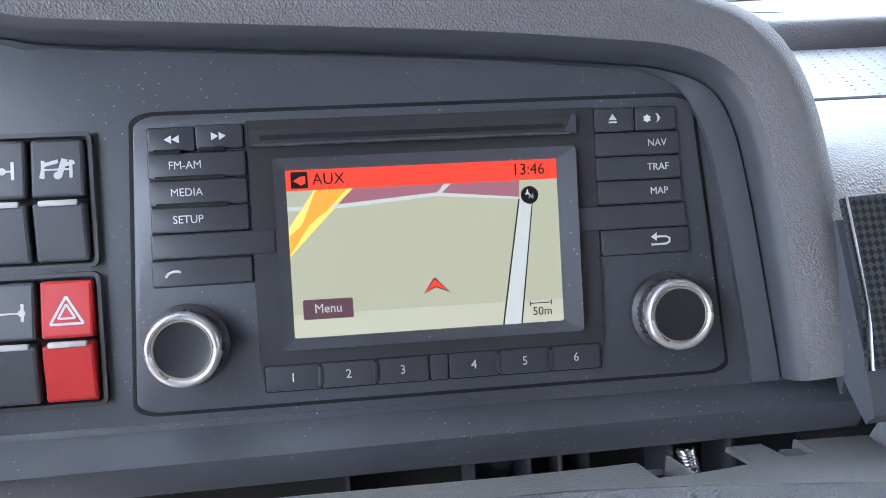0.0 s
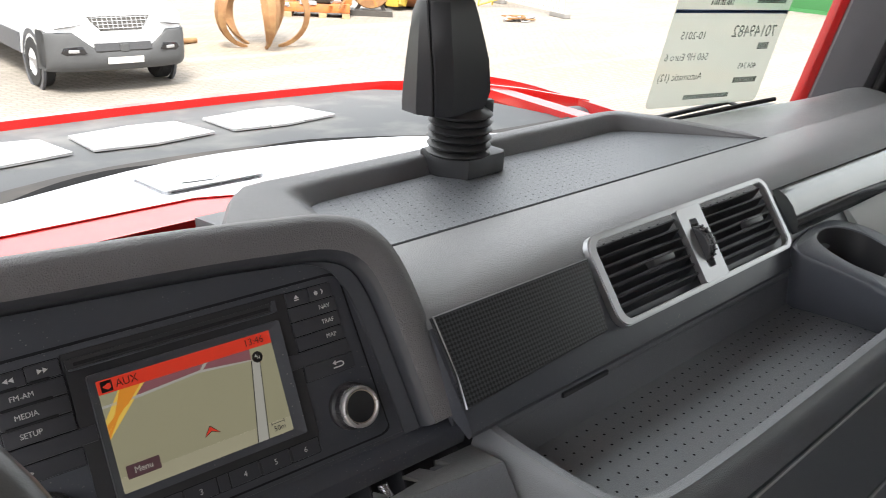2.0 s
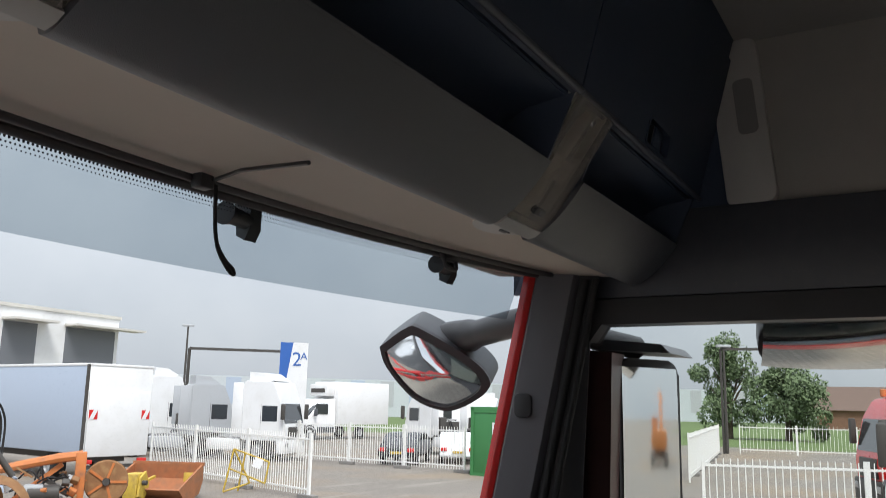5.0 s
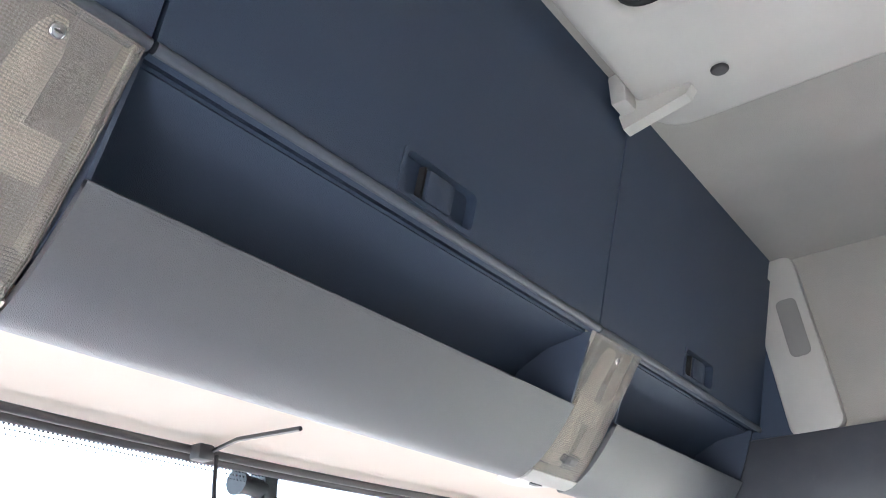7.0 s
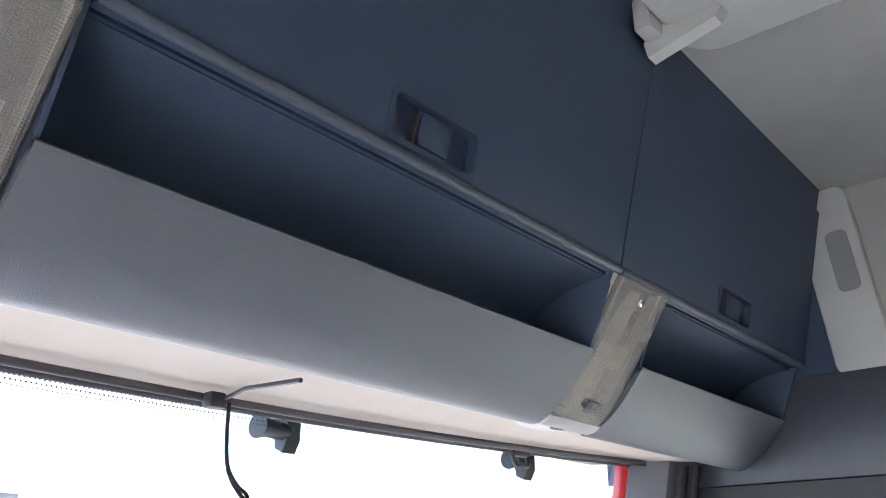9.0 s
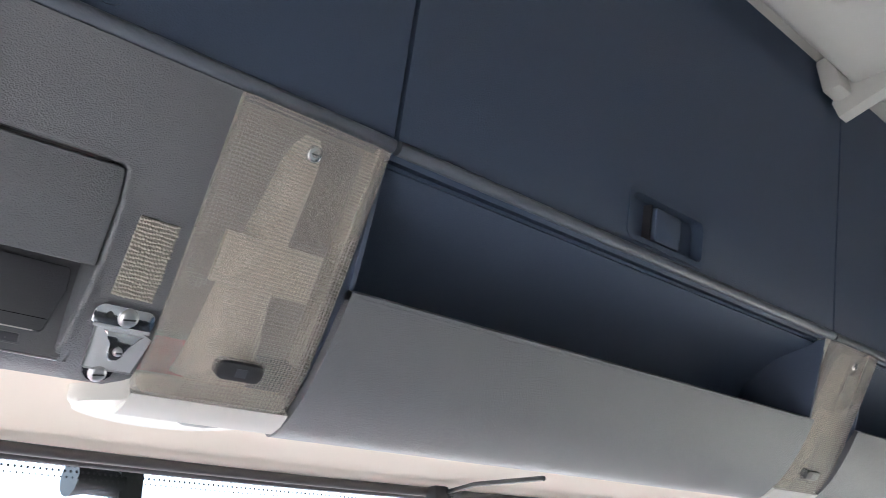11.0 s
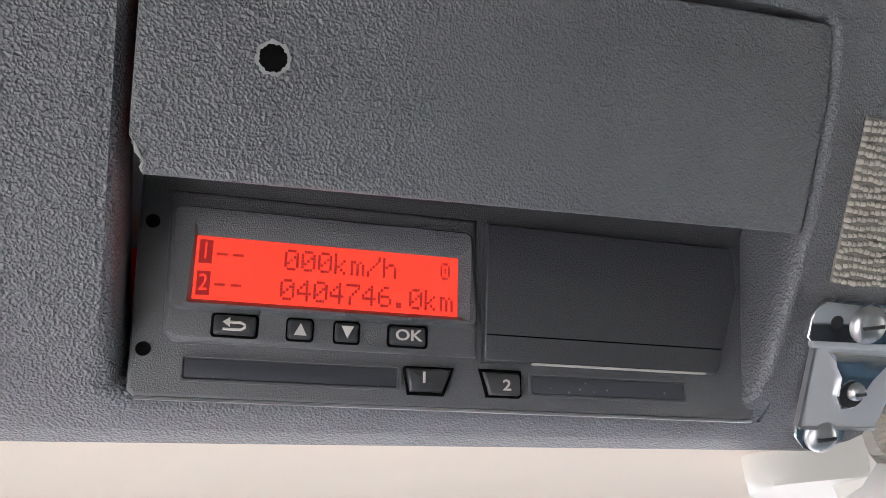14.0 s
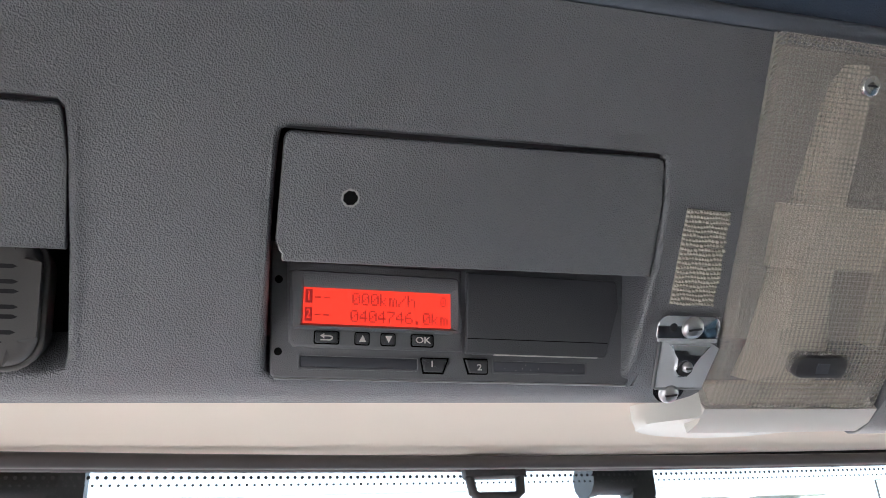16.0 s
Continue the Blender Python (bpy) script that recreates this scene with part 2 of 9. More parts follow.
def sheet(profile, x0, x1, thick, steps=1, bm=None, curve=None):
    """An open y-z profile drawn out along x and given a thickness, with an optional shift of y by x."""
    bm = bm or bmesh.new()
    n = len(profile)
    out = []
    for i, (y, z) in enumerate(profile):
        p, q = profile[max(0, i - 1)], profile[min(n - 1, i + 1)]
        dy, dz = q[0] - p[0], q[1] - p[1]
        l = math.hypot(dy, dz) or 1
        out.append((y + dz / l * thick * -1, z - dy / l * thick * -1))
    rings = []
    for s in range(steps + 1):
        x = x0 + (x1 - x0) * s / steps
        d = curve(x) if curve else 0
        rings.append([bm.verts.new((x, y + d, z)) for y, z in profile] + [bm.verts.new((x, y + d, z)) for y, z in out[::-1]])
    m = 2 * n
    for a, b in zip(rings, rings[1:]):
        for i in range(m):
            bm.faces.new((a[i], a[(i + 1) % m], b[(i + 1) % m], b[i]))
    bm.faces.new(rings[0][::-1])
    bm.faces.new(rings[-1])
    return bm


def plate(points, z0, z1, bevel=0.0, seg=2, bm=None):
    """A flat outline in local x-y with a thickness from z0 to z1."""
    own = bmesh.new()
    a = [own.verts.new((x, y, z0)) for x, y in points]
    b = [own.verts.new((x, y, z1)) for x, y in points]
    n = len(points)
    top = own.faces.new(b)
    own.faces.new(a[::-1])
    for i in range(n):
        own.faces.new((a[i], a[(i + 1) % n], b[(i + 1) % n], b[i]))
    if bevel:
        bmesh.ops.bevel(own, geom=list(top.edges), offset=bevel, segments=seg, affect="EDGES", profile=0.5)
    if bm is None:
        return own
    return merge(bm, own)


def rounded(x0, x1, y0, y1, r, seg=4):
    pts = []
    for cx, cy, a0 in ((x1 - r, y1 - r, 0), (x0 + r, y1 - r, 90), (x0 + r, y0 + r, 180), (x1 - r, y0 + r, 270)):
        for i in range(seg + 1):
            a = radians(a0 + 90 * i / seg)
            pts.append((cx + r * math.cos(a), cy + r * math.sin(a)))
    return pts


def ring_plate(outer, inner, z0, z1, bm=None):
    """A frame between two outlines with the same number of points."""
    bm = bm or bmesh.new()
    n = len(outer)
    loops = [[bm.verts.new((x, y, z)) for x, y in pts] for pts, z in ((outer, z0), (outer, z1), (inner, z1), (inner, z0))]
    for k in range(4):
        a, b = loops[k], loops[(k + 1) % 4]
        for i in range(n):
            bm.faces.new((a[i], a[(i + 1) % n], b[(i + 1) % n], b[i]))
    return bm


def lathe(profile, seg=32, bm=None):
    """Radius-height pairs turned round the local z axis."""
    bm = bm or bmesh.new()
    rings = []
    for r, z in profile:
        if r < 1e-6:
            rings.append([bm.verts.new((0, 0, z))])
        else:
            rings.append([bm.verts.new((r * math.cos(2 * math.pi * i / seg), r * math.sin(2 * math.pi * i / seg), z)) for i in range(seg)])
    for a, b in zip(rings, rings[1:]):
        for i in range(seg):
            j = (i + 1) % seg
            if len(a) == 1 and len(b) == 1:
                continue
            if len(a) == 1:
                bm.faces.new((a[0], b[i], b[j]))
            elif len(b) == 1:
                bm.faces.new((a[i], a[j], b[0]))
            else:
                bm.faces.new((a[i], a[j], b[j], b[i]))
    return bm


def tube(points, radius, seg=8, bm=None, closed=False):
    """A round bar along points; radius may be a list."""
    bm = bm or bmesh.new()
    pts = [Vector(p) for p in points]
    n = len(pts)
    rad = radius if isinstance(radius, (list, tuple)) else [radius] * n
    side = None
    rings = []
    for i, p in enumerate(pts):
        a = pts[i - 1] if (i or closed) else p
        b = pts[(i + 1) % n] if (i < n - 1 or closed) else p
        d = (b - a).normalized()
        if side is None:
            side = d.orthogonal().normalized()
        side = (side - d * side.dot(d)).normalized()
        up = d.cross(side)
        rings.append([bm.verts.new(p + rad[i] * (math.cos(2 * math.pi * k / seg) * side + math.sin(2 * math.pi * k / seg) * up)) for k in range(seg)])
    for i in range(n if closed else n - 1):
        a, b = rings[i], rings[(i + 1) % n]
        for k in range(seg):
            bm.faces.new((a[k], a[(k + 1) % seg], b[(k + 1) % seg], b[k]))
    if not closed:
        bm.faces.new(rings[0][::-1])
        bm.faces.new(rings[-1])
    return bm


def bar(a, b, w, h=None, bm=None):
    """A square bar from a to b."""
    a, b = Vector(a), Vector(b)
    h = h or w
    d = b - a
    own = box(-w / 2, w / 2, -h / 2, h / 2, 0, d.length)
    m = Matrix.Translation(a) @ d.to_track_quat("Z", "Y").to_matrix().to_4x4()
    bm = bm or bmesh.new()
    return merge(bm, own, m)


def disc(x, y, r, z0, z1, seg=24, bm=None):
    return plate([(x + r * math.cos(2 * math.pi * i / seg), y + r * math.sin(2 * math.pi * i / seg)) for i in range(seg)], z0, z1, bm=bm)


def lettering(text, size, mat, parent, m, name="lettering", align="CENTER", squeeze=1.0, bold=0.0):
    """Words in the built-in font, as a thin mesh standing on the local x-y plane."""
    curve = bpy.data.curves.new(name, "FONT")
    curve.body, curve.size, curve.align_x, curve.align_y, curve.extrude = text, size, align, "CENTER", 0.0001
    curve.resolution_u, curve.offset = 3, bold * size
    tmp = bpy.data.objects.new("tmp_text", curve)
    scene.collection.objects.link(tmp)
    me = bpy.data.meshes.new_from_object(tmp.evaluated_get(bpy.context.evaluated_depsgraph_get()))
    bpy.data.objects.remove(tmp)
    bpy.data.curves.remove(curve)
    me.transform(Matrix.Diagonal((squeeze, 1, 1, 1)))
    me.materials.clear()
    me.materials.append(mat)
    ob = new(name, me)
    ob.parent = parent
    ob.matrix_local = m
    return ob


def smooth_curve(points, per=6, closed=False):
    """A curve through the points, evened out."""
    pts = [Vector(p) for p in points]
    n, out = len(pts), []
    for i in range(n if closed else n - 1):
        p = [pts[(i + k) % n] if closed else pts[min(max(i + k, 0), n - 1)] for k in (-1, 0, 1, 2)]
        for s in range(per):
            t = s / per
            out.append(0.5 * (2 * p[1] + (p[2] - p[0]) * t + (2 * p[0] - 5 * p[1] + 4 * p[2] - p[3]) * t * t + (3 * p[1] - p[0] - 3 * p[2] + p[3]) * t ** 3))
    if not closed:
        out.append(pts[-1])
    return out


def frame_matrix(origin, right, up):
    r, u = Vector(right).normalized(), Vector(up).normalized()
    o = r.cross(u).normalized()
    u = o.cross(r)
    return Matrix(((r.x, u.x, o.x, origin[0]), (r.y, u.y, o.y, origin[1]), (r.z, u.z, o.z, origin[2]), (0, 0, 0, 1)))

# ---- cab shell ----
def shield_y(x, z):
    return 0.66 - (z - 0.95) * 0.2133 - 0.12 * x * x


def swept(path, section, bm=None):
    """A section of (outward, proud) pairs carried along a plane path, outward being to the left of the way."""
    bm = bm or bmesh.new()
    rows = []
    for i, (x, y) in enumerate(path):
        a, b = path[max(0, i - 1)], path[min(len(path) - 1, i + 1)]
        d = Vector((b[0] - a[0], b[1] - a[1])).normalized()
        rows.append([bm.verts.new((x - d.y * o, y + d.x * o, z)) for o, z in section])
    for a, b in zip(rows, rows[1:]):
        for k in range(len(section) - 1):
            bm.faces.new((a[k], a[k + 1], b[k + 1], b[k]))
    return bm


def structure(name, bm, mat, label, smooth=None):
    return tagged(part(name, bm, mat, smooth=smooth), label, name.split("_")[0], kind="structure")


structure("floor", box(-1.12, 1.12, -1.4, 0.62, -0.06, 0.0), RUBBER, "black rubber mat covering the cab floor")
bm = box(-1.12, 1.12, -1.4, 0.02, 2.2, 2.24)
structure("ceiling", bm, ROOF, "pale grey felt lining of the cab roof")
hatch = thing("roof_hatch", "closed pale plastic roof hatch with hinge arms", "roof hatch")
fr = bmesh.new()
hatch_loops = []
for o, z in ((0.0, 0.0), (0.0, -0.025), (0.0035, -0.0335), (0.012, -0.037)):
    hatch_loops.append([fr.verts.new((x, y, z)) for x, y in rounded(-0.42 + o, 0.42 - o, -0.85 + o, -0.085 - o, 0.05 - o, 5)])
for o, z in ((0.012, -0.037), (0.0035, -0.0335), (0.0, -0.025), (0.0, 0.0)):
    hatch_loops.append([fr.verts.new((x, y, z)) for x, y in rounded(-0.16 - o, 0.16 + o, -0.75 - o, -0.147 + o, 0.03 + o, 5)])
for la, lb in zip(hatch_loops, hatch_loops[1:]):
    for i in range(len(la)):
        j = (i + 1) % len(la)
        fr.faces.new((la[i], la[j], lb[j], lb[i]))
part("frame", fr, WHITEPL, hatch, "rounded pale hatch frame", 50, pose(0, 0, 2.2))
part("lid", box(-0.17, 0.17, -0.76, -0.14, 2.192, 2.199), WHITEPL, hatch)
part("seal", tube([(x, y, 2.179) for x, y in rounded(-0.158, 0.158, -0.748, -0.149, 0.03, 6)], 0.004, 8, closed=True), RUBBER, hatch, "dark rubber seal round the hatch", 60)
arm = part("hinge", prism([(-0.165, 2.160), (-0.155, 2.148), (-0.062, 2.128), (-0.058, 2.150), (-0.075, 2.175), (-0.155, 2.172)], 0.318, 0.340), WHITEPL, hatch, "pale hinge tab of the hatch", 30)
part("hinge_foot", box(0.285, 0.365, -0.085, -0.060, 2.150, 2.2, 0.006), WHITEPL, arm, smooth=40)
part("plug", lathe([(0, -0.001), (0.010, -0.001), (0.012, 0.001), (0.012, 0.006), (0, 0.006)], 20), BLACK, hatch, "dark round plug", 40, pose(0.315, -0.205, 2.160))
LAMPGREY = material("grey_insert", (0.32, 0.31, 0.29), 0.5)
stop = thing("wall_grip", "pale plastic grip moulding on the upper side wall", "grip")
part("plate", plate(rounded(-0.050, 0.050, -0.180, 0.180, 0.022), 0.0, 0.022, 0.006), WHITEPL, stop, smooth=40, m=frame_matrix((1.060, -0.070, 2.02), (0, -1, 0), (0, 0, 1)) @ pose(0, 0, 0, 0, 0, 5))
part("recess", plate(rounded(-0.02, 0.02, -0.06, 0.06, 0.012), 0.0, 0.0235), LAMPGREY, stop, "greyish recess in the moulding", 40, frame_matrix((1.060, -0.080, 2.05), (0, -1, 0), (0, 0, 1)) @ pose(0, 0, 0, 0, 0, 5))
structure("wall_rear", box(-1.12, 1.12, -1.44, -1.4, 0, 2.24), ROOF, "pale felt lining of the rear cab wall")
# front wall below the windscreen
structure("wall_front", box(-1.1, 1.1, 0.62, 0.66, -0.06, 0.93), BLACK, "dark bulkhead below the windscreen")

# side walls behind and above the doors, then door leaves
PILLAR = material("pillar_plastic", (0.150, 0.146, 0.158), 0.42, grain=0.5, grain_scale=1000, kind="leather", vary=0.1)

for s, side in ((1, "right"), (-1, "left")):
    bm = box(min(s * 1.06, s * 1.12), max(s * 1.06, s * 1.12), -1.4, -0.62, 0, 2.24)
    box(min(s * 1.06, s * 1.12), max(s * 1.06, s * 1.12), -0.62, 0.3, 1.66, 2.24, bm=bm)
    structure("wall_" + side, bm, ROOF, "pale felt lining of the cab side wall")
    bm = prism([(0.30, 1.66), (-0.62, 1.66), (-0.62, 1.605), (0.236, 1.605), (0.262, 1.57), (0.30, 1.57)], min(s * 1.035, s * 1.10), max(s * 1.035, s * 1.10))
    structure("trim_door_" + side, bm, BLACK, "black seal and trim over the door window")
    # windscreen pillar, lofted from sill to roof: a pale edge, a broad panel, then the dark seal channel
    def pillar_loft(section):
        bm = bmesh.new()
        rows = []
        for i in range(9):
            z = 0.90 + (1.76 - 0.90) * i / 8
            rows.append([bm.verts.new((s * x, y, z)) for x, y in section(shield_y(1.0, z), 0.304 - 0.052 * i / 8)])
        n = len(rows[0])
        for a, b in zip(rows, rows[1:]):
            for k in range(n):
                bm.faces.new((a[k], a[(k + 1) % n], b[(k + 1) % n], b[k]))
        bm.faces.new(rows[0])
        bm.faces.new(rows[-1][::-1])
        return bm
    pil = structure("pillar_" + side, pillar_loft(lambda w, d: ((0.986, w - 0.010), (0.978, w - 0.018), (0.976, w - 0.060), (0.980, w - 0.100), (0.990, w - 0.106), (1.085, w - 0.106), (1.085, w - 0.005))), PILLAR, "grey plastic windscreen pillar with black rubber seals", 40)
    part("channel", pillar_loft(lambda w, d: ((1.000, w - 0.107), (1.004, w - 0.150), (1.012, d + 0.030), (1.024, d + 0.010), (1.036, d), (1.075, d + 0.012), (1.085, w - 0.107))), BLACK, pil, "black seal channel of the pillar", 40)
    for y0, x0, r in ((0.123, 0.996, 0.0105), (0.146, 1.002, 0.0085)):
        part("seal", tube([(s * x0, shield_y(1, 0.93 + 0.77 * k / 6) - y0, 0.93 + 0.77 * k / 6) for k in range(7)], r, 8), RUBBER, pil, "black rubber seal along the pillar", 60)
    sens = part("cap", plate(rounded(-0.02, 0.02, -0.026, 0.026, 0.012), 0, 0.006, 0.003), BLACK, pil, "square black cap on the pillar", 40,
                frame_matrix((s * 0.976, shield_y(1.0, 1.43) - 0.045, 1.43), (0, -1 * s, 0), (0, -0.2, 1)))
    # red outer edge of the pillar beside the glass
    bm = bmesh.new()
    rows = []
    for i in range(9):
        z = 0.90 + (1.80 - 0.90) * i / 8
        w = shield_y(1.0, z)
        rows.append([bm.verts.new((s * x, y, z)) for x, y in ((0.9855, w - 0.009), (0.9825, w + 0.004), (0.990, w + 0.022), (1.1, w + 0.01), (1.09, w - 0.005))])
    for a, b in zip(rows, rows[1:]):
        for k in range(5):
            bm.faces.new((a[k], a[(k + 1) % 5], b[(k + 1) % 5], b[k]))
    part("outer_panel", bm, RED, pil, "red painted outer side of the pillar", 40)

structure("wall_kick", box(1.0, 1.12, 0.286, 0.62, -0.06, 0.925), BLACK, "dark kick panel in front of the door")
structure("trim_sill", box(1.0, 1.116, -0.62, 0.285, -0.06, 0.145, 0.01), BLACK, "black door sill")
structure("wall_outer", box(1.122, 1.134, -1.44, -0.625, 0.0, 2.2), RED, "red painted cab side behind the door")

# windscreen
bm = bmesh.new()
nx, nz = 16, 8
grid = [[bm.verts.new((-0.985 + 1.97 * i / nx, shield_y(-0.985 + 1.97 * i / nx, 0.92 + 0.81 * j / nz), 0.92 + 0.81 * j / nz)) for i in range(nx + 1)] for j in range(nz + 1)]
for j in range(nz):
    for i in range(nx):
        bm.faces.new((grid[j][i], grid[j][i + 1], grid[j + 1][i + 1], grid[j + 1][i]))
shield = structure("window_1", bm, GLASS, "clear laminated windscreen of the lorry cab", 180)
shield.visible_shadow = False
# black dotted border along the top of the glass
bm = bmesh.new()
for row in range(4):
    for i in range(330):
        x = -0.97 + 1.94 * (i + 0.5 * (row % 2)) / 330
        z = 1.716 - 0.0055 * row
        r = 0.0023 - 0.0004 * row
        y = shield_y(x, z) - 0.002
        vs = [bm.verts.new((x + r * math.cos(a * math.pi / 3), y, z + r * math.sin(a * math.pi / 3))) for a in range(6)]
        bm.faces.new(vs)
tagged(part("dot_border", bm, BLACK, shield, "black ceramic dots printed along the glass edge"), kind="stuff")
bm = sheet([(0.0, 1.716), (0.0, 1.75)], -1.0, 1.0, 0.004, 16, curve=lambda x: shield_y(x, 1.733) - 0.004)
part("black_edge", bm, BLACK, shield, "black printed top edge of the glass")

# roof front above the windscreen, outside
structure("wall_header", box(-1.1, 1.1, 0.03, 0.5, 2.12, 2.2), RED, "red painted roof front of the cab")
bm = sheet([(0.55, 1.75), (0.52, 1.9), (0.40, 2.15)], -1.1, 1.1, 0.01, 12, curve=lambda x: -0.12 * x * x)
structure("wall_brow", bm, RED, "red painted panel above the windscreen")

# ---- doors ----
BELT = [(0.285, 0.935), (0.2, 0.945), (0.10, 0.953), (0.045, 0.962), (0.005, 0.98), (-0.053, 1.012), (-0.105, 1.053), (-0.141, 1.069), (-0.18, 1.077), (-0.30, 1.08), (-0.62, 1.08)]


NAVY = material("dark_door_lining", (0.032, 0.037, 0.050), 0.75, spec=0.2, grain=0.4, grain_scale=900, kind="leather")


DOORGLOSS = material("door_gloss_trim", (0.030, 0.031, 0.042), 0.22, coat=0.5)
DOORPL = material("door_plastic", (0.112, 0.116, 0.132), 0.42, spec=0.7, grain=0.5, grain_scale=900, kind="leather")


def cab_door(s, side):
    door = thing("door_" + side, "dark grey moulded cab door with a bright pull handle", "door")
    # a curved main panel, thick from the inner skin to the outer skin
    bm = bmesh.new()
    for (y0, z0), (y1, z1) in zip(BELT, BELT[1:]):
        xs = (1.055, 1.115)
        v = [bm.verts.new((s * x, y, z)) for x, y, z in (
            (xs[0], y0, z0), (xs[0], y1, z1), (xs[1], y1, z1 - 0.01), (xs[1], y0, z0 - 0.01),
            (xs[0], y0, 0.15), (xs[0], y1, 0.15), (xs[1], y1, 0.15), (xs[1], y0, 0.15))]
        for f in ((0, 1, 2, 3), (4, 7, 6, 5), (0, 4, 5, 1), (2, 6, 7, 3)):
            bm.faces.new([v[k] for k in f])
    bmesh.ops.remove_doubles(bm, verts=bm.verts, dist=0.0005)
    part("panel", bm, DOORPL, door, smooth=40)
    part("outer_skin", box(min(s * 1.117, s * 1.13), max(s * 1.117, s * 1.13), -0.62, 0.285, 0.1, 0.93), RED, door, "red painted outer door skin")
    glass = part("window_pane", box(min(s * 1.08, s * 1.084), max(s * 1.08, s * 1.084), -0.62, 0.305, 0.93, 1.62), SIDEGLASS, door)
    glass.visible_shadow = False
    # window sill block with switch
    side_box = lambda x0, x1, *r: box(min(s * x0, s * x1), max(s * x0, s * x1), *r)
    side_prism = lambda prof, x0, x1: prism(prof, min(s * x0, s * x1), max(s * x0, s * x1))
    part("switch_ledge", side_box(1.012, 1.062, 0.036, 0.178, 0.925, 0.949, 0.005), DOORPL, door, smooth=40)
    part("window_switch", side_box(1.022, 1.046, 0.052, 0.076, 0.947, 0.957, 0.003), FASCIA, door, smooth=40)
    part("switch_well", side_box(1.020, 1.048, 0.076, 0.092, 0.9485, 0.9500), NEARBLACK, door)
    # opener in its pocket
    part("opener_surround", ring_plate(rounded(-0.195, -0.055, 0.832, 0.902, 0.02), rounded(-0.189, -0.061, 0.850, 0.897, 0.016), 0, 0.006), DOORPL, door, smooth=40, m=frame_matrix((s * 1.054, 0, 0), (0, -1, 0), (0, 0, 1)))
    part("opener_recess", side_box(1.0505, 1.0535, 0.063, 0.190, 0.849, 0.898), NEARBLACK, door, "black recess behind the opener")
    part("opener", side_prism([(0.062, 0.892), (0.008, 0.889), (0.022, 0.856), (0.080, 0.858), (0.072, 0.872)], 1.034, 1.052), ALU, door, "bright chrome door opener", 40)
    part("opener_rim", tube([(s * 1.046, 0.190, 0.858), (s * 1.044, 0.14, 0.852), (s * 1.042, 0.07, 0.857)], 0.0030), SILVER, door, smooth=60)
    # pull handle: an arched bright bar over a hollow
    arch = smooth_curve([(s * 1.046, 0.006, 0.915), (s * 1.012, -0.001, 0.938), (s * 1.002, -0.012, 0.960), (s * 1.0, -0.030, 0.977), (s * 0.999, -0.062, 0.989), (s * 0.998, -0.12, 0.996), (s * 0.998, -0.19, 1.001), (s * 1.02, -0.215, 1.0), (s * 1.05, -0.22, 0.995)], 5)
    part("pull_handle", tube(arch, 0.0160, 12), SILVER, door, "bright silver arched pull handle", 60)
    part("handle_bed", side_box(1.040, 1.056, -0.176, -0.008, 0.908, 0.968, 0.012), DOORPL, door, "dark hollow behind the pull handle", 40)
    part("handle_end", side_box(0.988, 1.056, -0.36, -0.182, 0.925, 1.03, 0.015), BLACK, door, smooth=40)
    # glossy strip and the speaker panel below it
    part("trim_strip", side_prism([(0.008, 0.886), (-0.215, 0.900), (-0.62, 0.905), (-0.62, 0.858), (-0.225, 0.853), (0.023, 0.846)], 1.036, 1.056), DOORGLOSS, door, "glossy dark trim strip", 40)
    part("lower_panel", side_prism([(0.285, 0.775), (-0.62, 0.805), (-0.62, 0.2), (0.285, 0.2)], 1.049, 1.056), NAVY, door, "dark lower door lining", 40)
    part("speaker_panel", side_prism([(0.225, 0.795), (0.123, 0.812), (0.036, 0.806), (0.009, 0.778), (-0.019, 0.729), (-0.03, 0.55), (0.225, 0.55)], 1.045, 1.056), NAVY, door, "flat dark speaker panel", 40)
    part("pocket", box(min(s * 0.98, s * 1.056), max(s * 0.98, s * 1.056), -0.6, 0.2, 0.2, 0.5, 0.02), NAVY, door, smooth=40)
    return door


cab_door(1, "right")
left = cab_door(-1, "left")
# out of view; set open to bring more daylight onto the dashboard
left["label"] = "unseen dark grey moulded cab door, set open to let daylight in"
left.matrix_world = pose(-1.12, 0.285, 0, 0, 0, -62) @ pose(1.12, -0.285, 0)

# grab handle at the pillar
grab = thing("grab_handle", "black rubber-coated grab handle bolted to the windscreen pillar", "handle")
part("bar", tube(smooth_curve([(0.975, 0.405, 1.19), (0.955, 0.39, 1.192), (0.945, 0.36, 1.19), (0.95, 0.325, 1.172), (0.958, 0.305, 1.13), (0.962, 0.30, 1.06), (0.965, 0.3, 1.01)], 6), 0.0115, 10), RUBBER, grab, smooth=60)
part("foot", tube([(0.985, 0.41, 1.20), (0.972, 0.405, 1.187)], [0.016, 0.013], 10), BLACK, grab, smooth=60)

# ---- overhead console ----
PROF = [(0.022, 1.858), (0.045, 1.824), (0.066, 1.793), (0.095, 1.752), (0.118, 1.722), (0.132, 1.710), (0.143, 1.7035), (0.150, 1.7015), (0.156, 1.704)]


def prof_y(z):
    for (y0, z0), (y1, z1) in zip(PROF, PROF[1:]):
        if z1 <= z <= z0:
            return y0 + (y1 - y0) * (z0 - z) / (z0 - z1)
    return PROF[-1][0]


def cut(z_hi, z_lo):
    mid = [(y, z) for y, z in PROF[:-1] if z_lo < z < z_hi]
    return [(prof_y(z_hi), z_hi)] + mid + [(prof_y(z_lo), z_lo)]


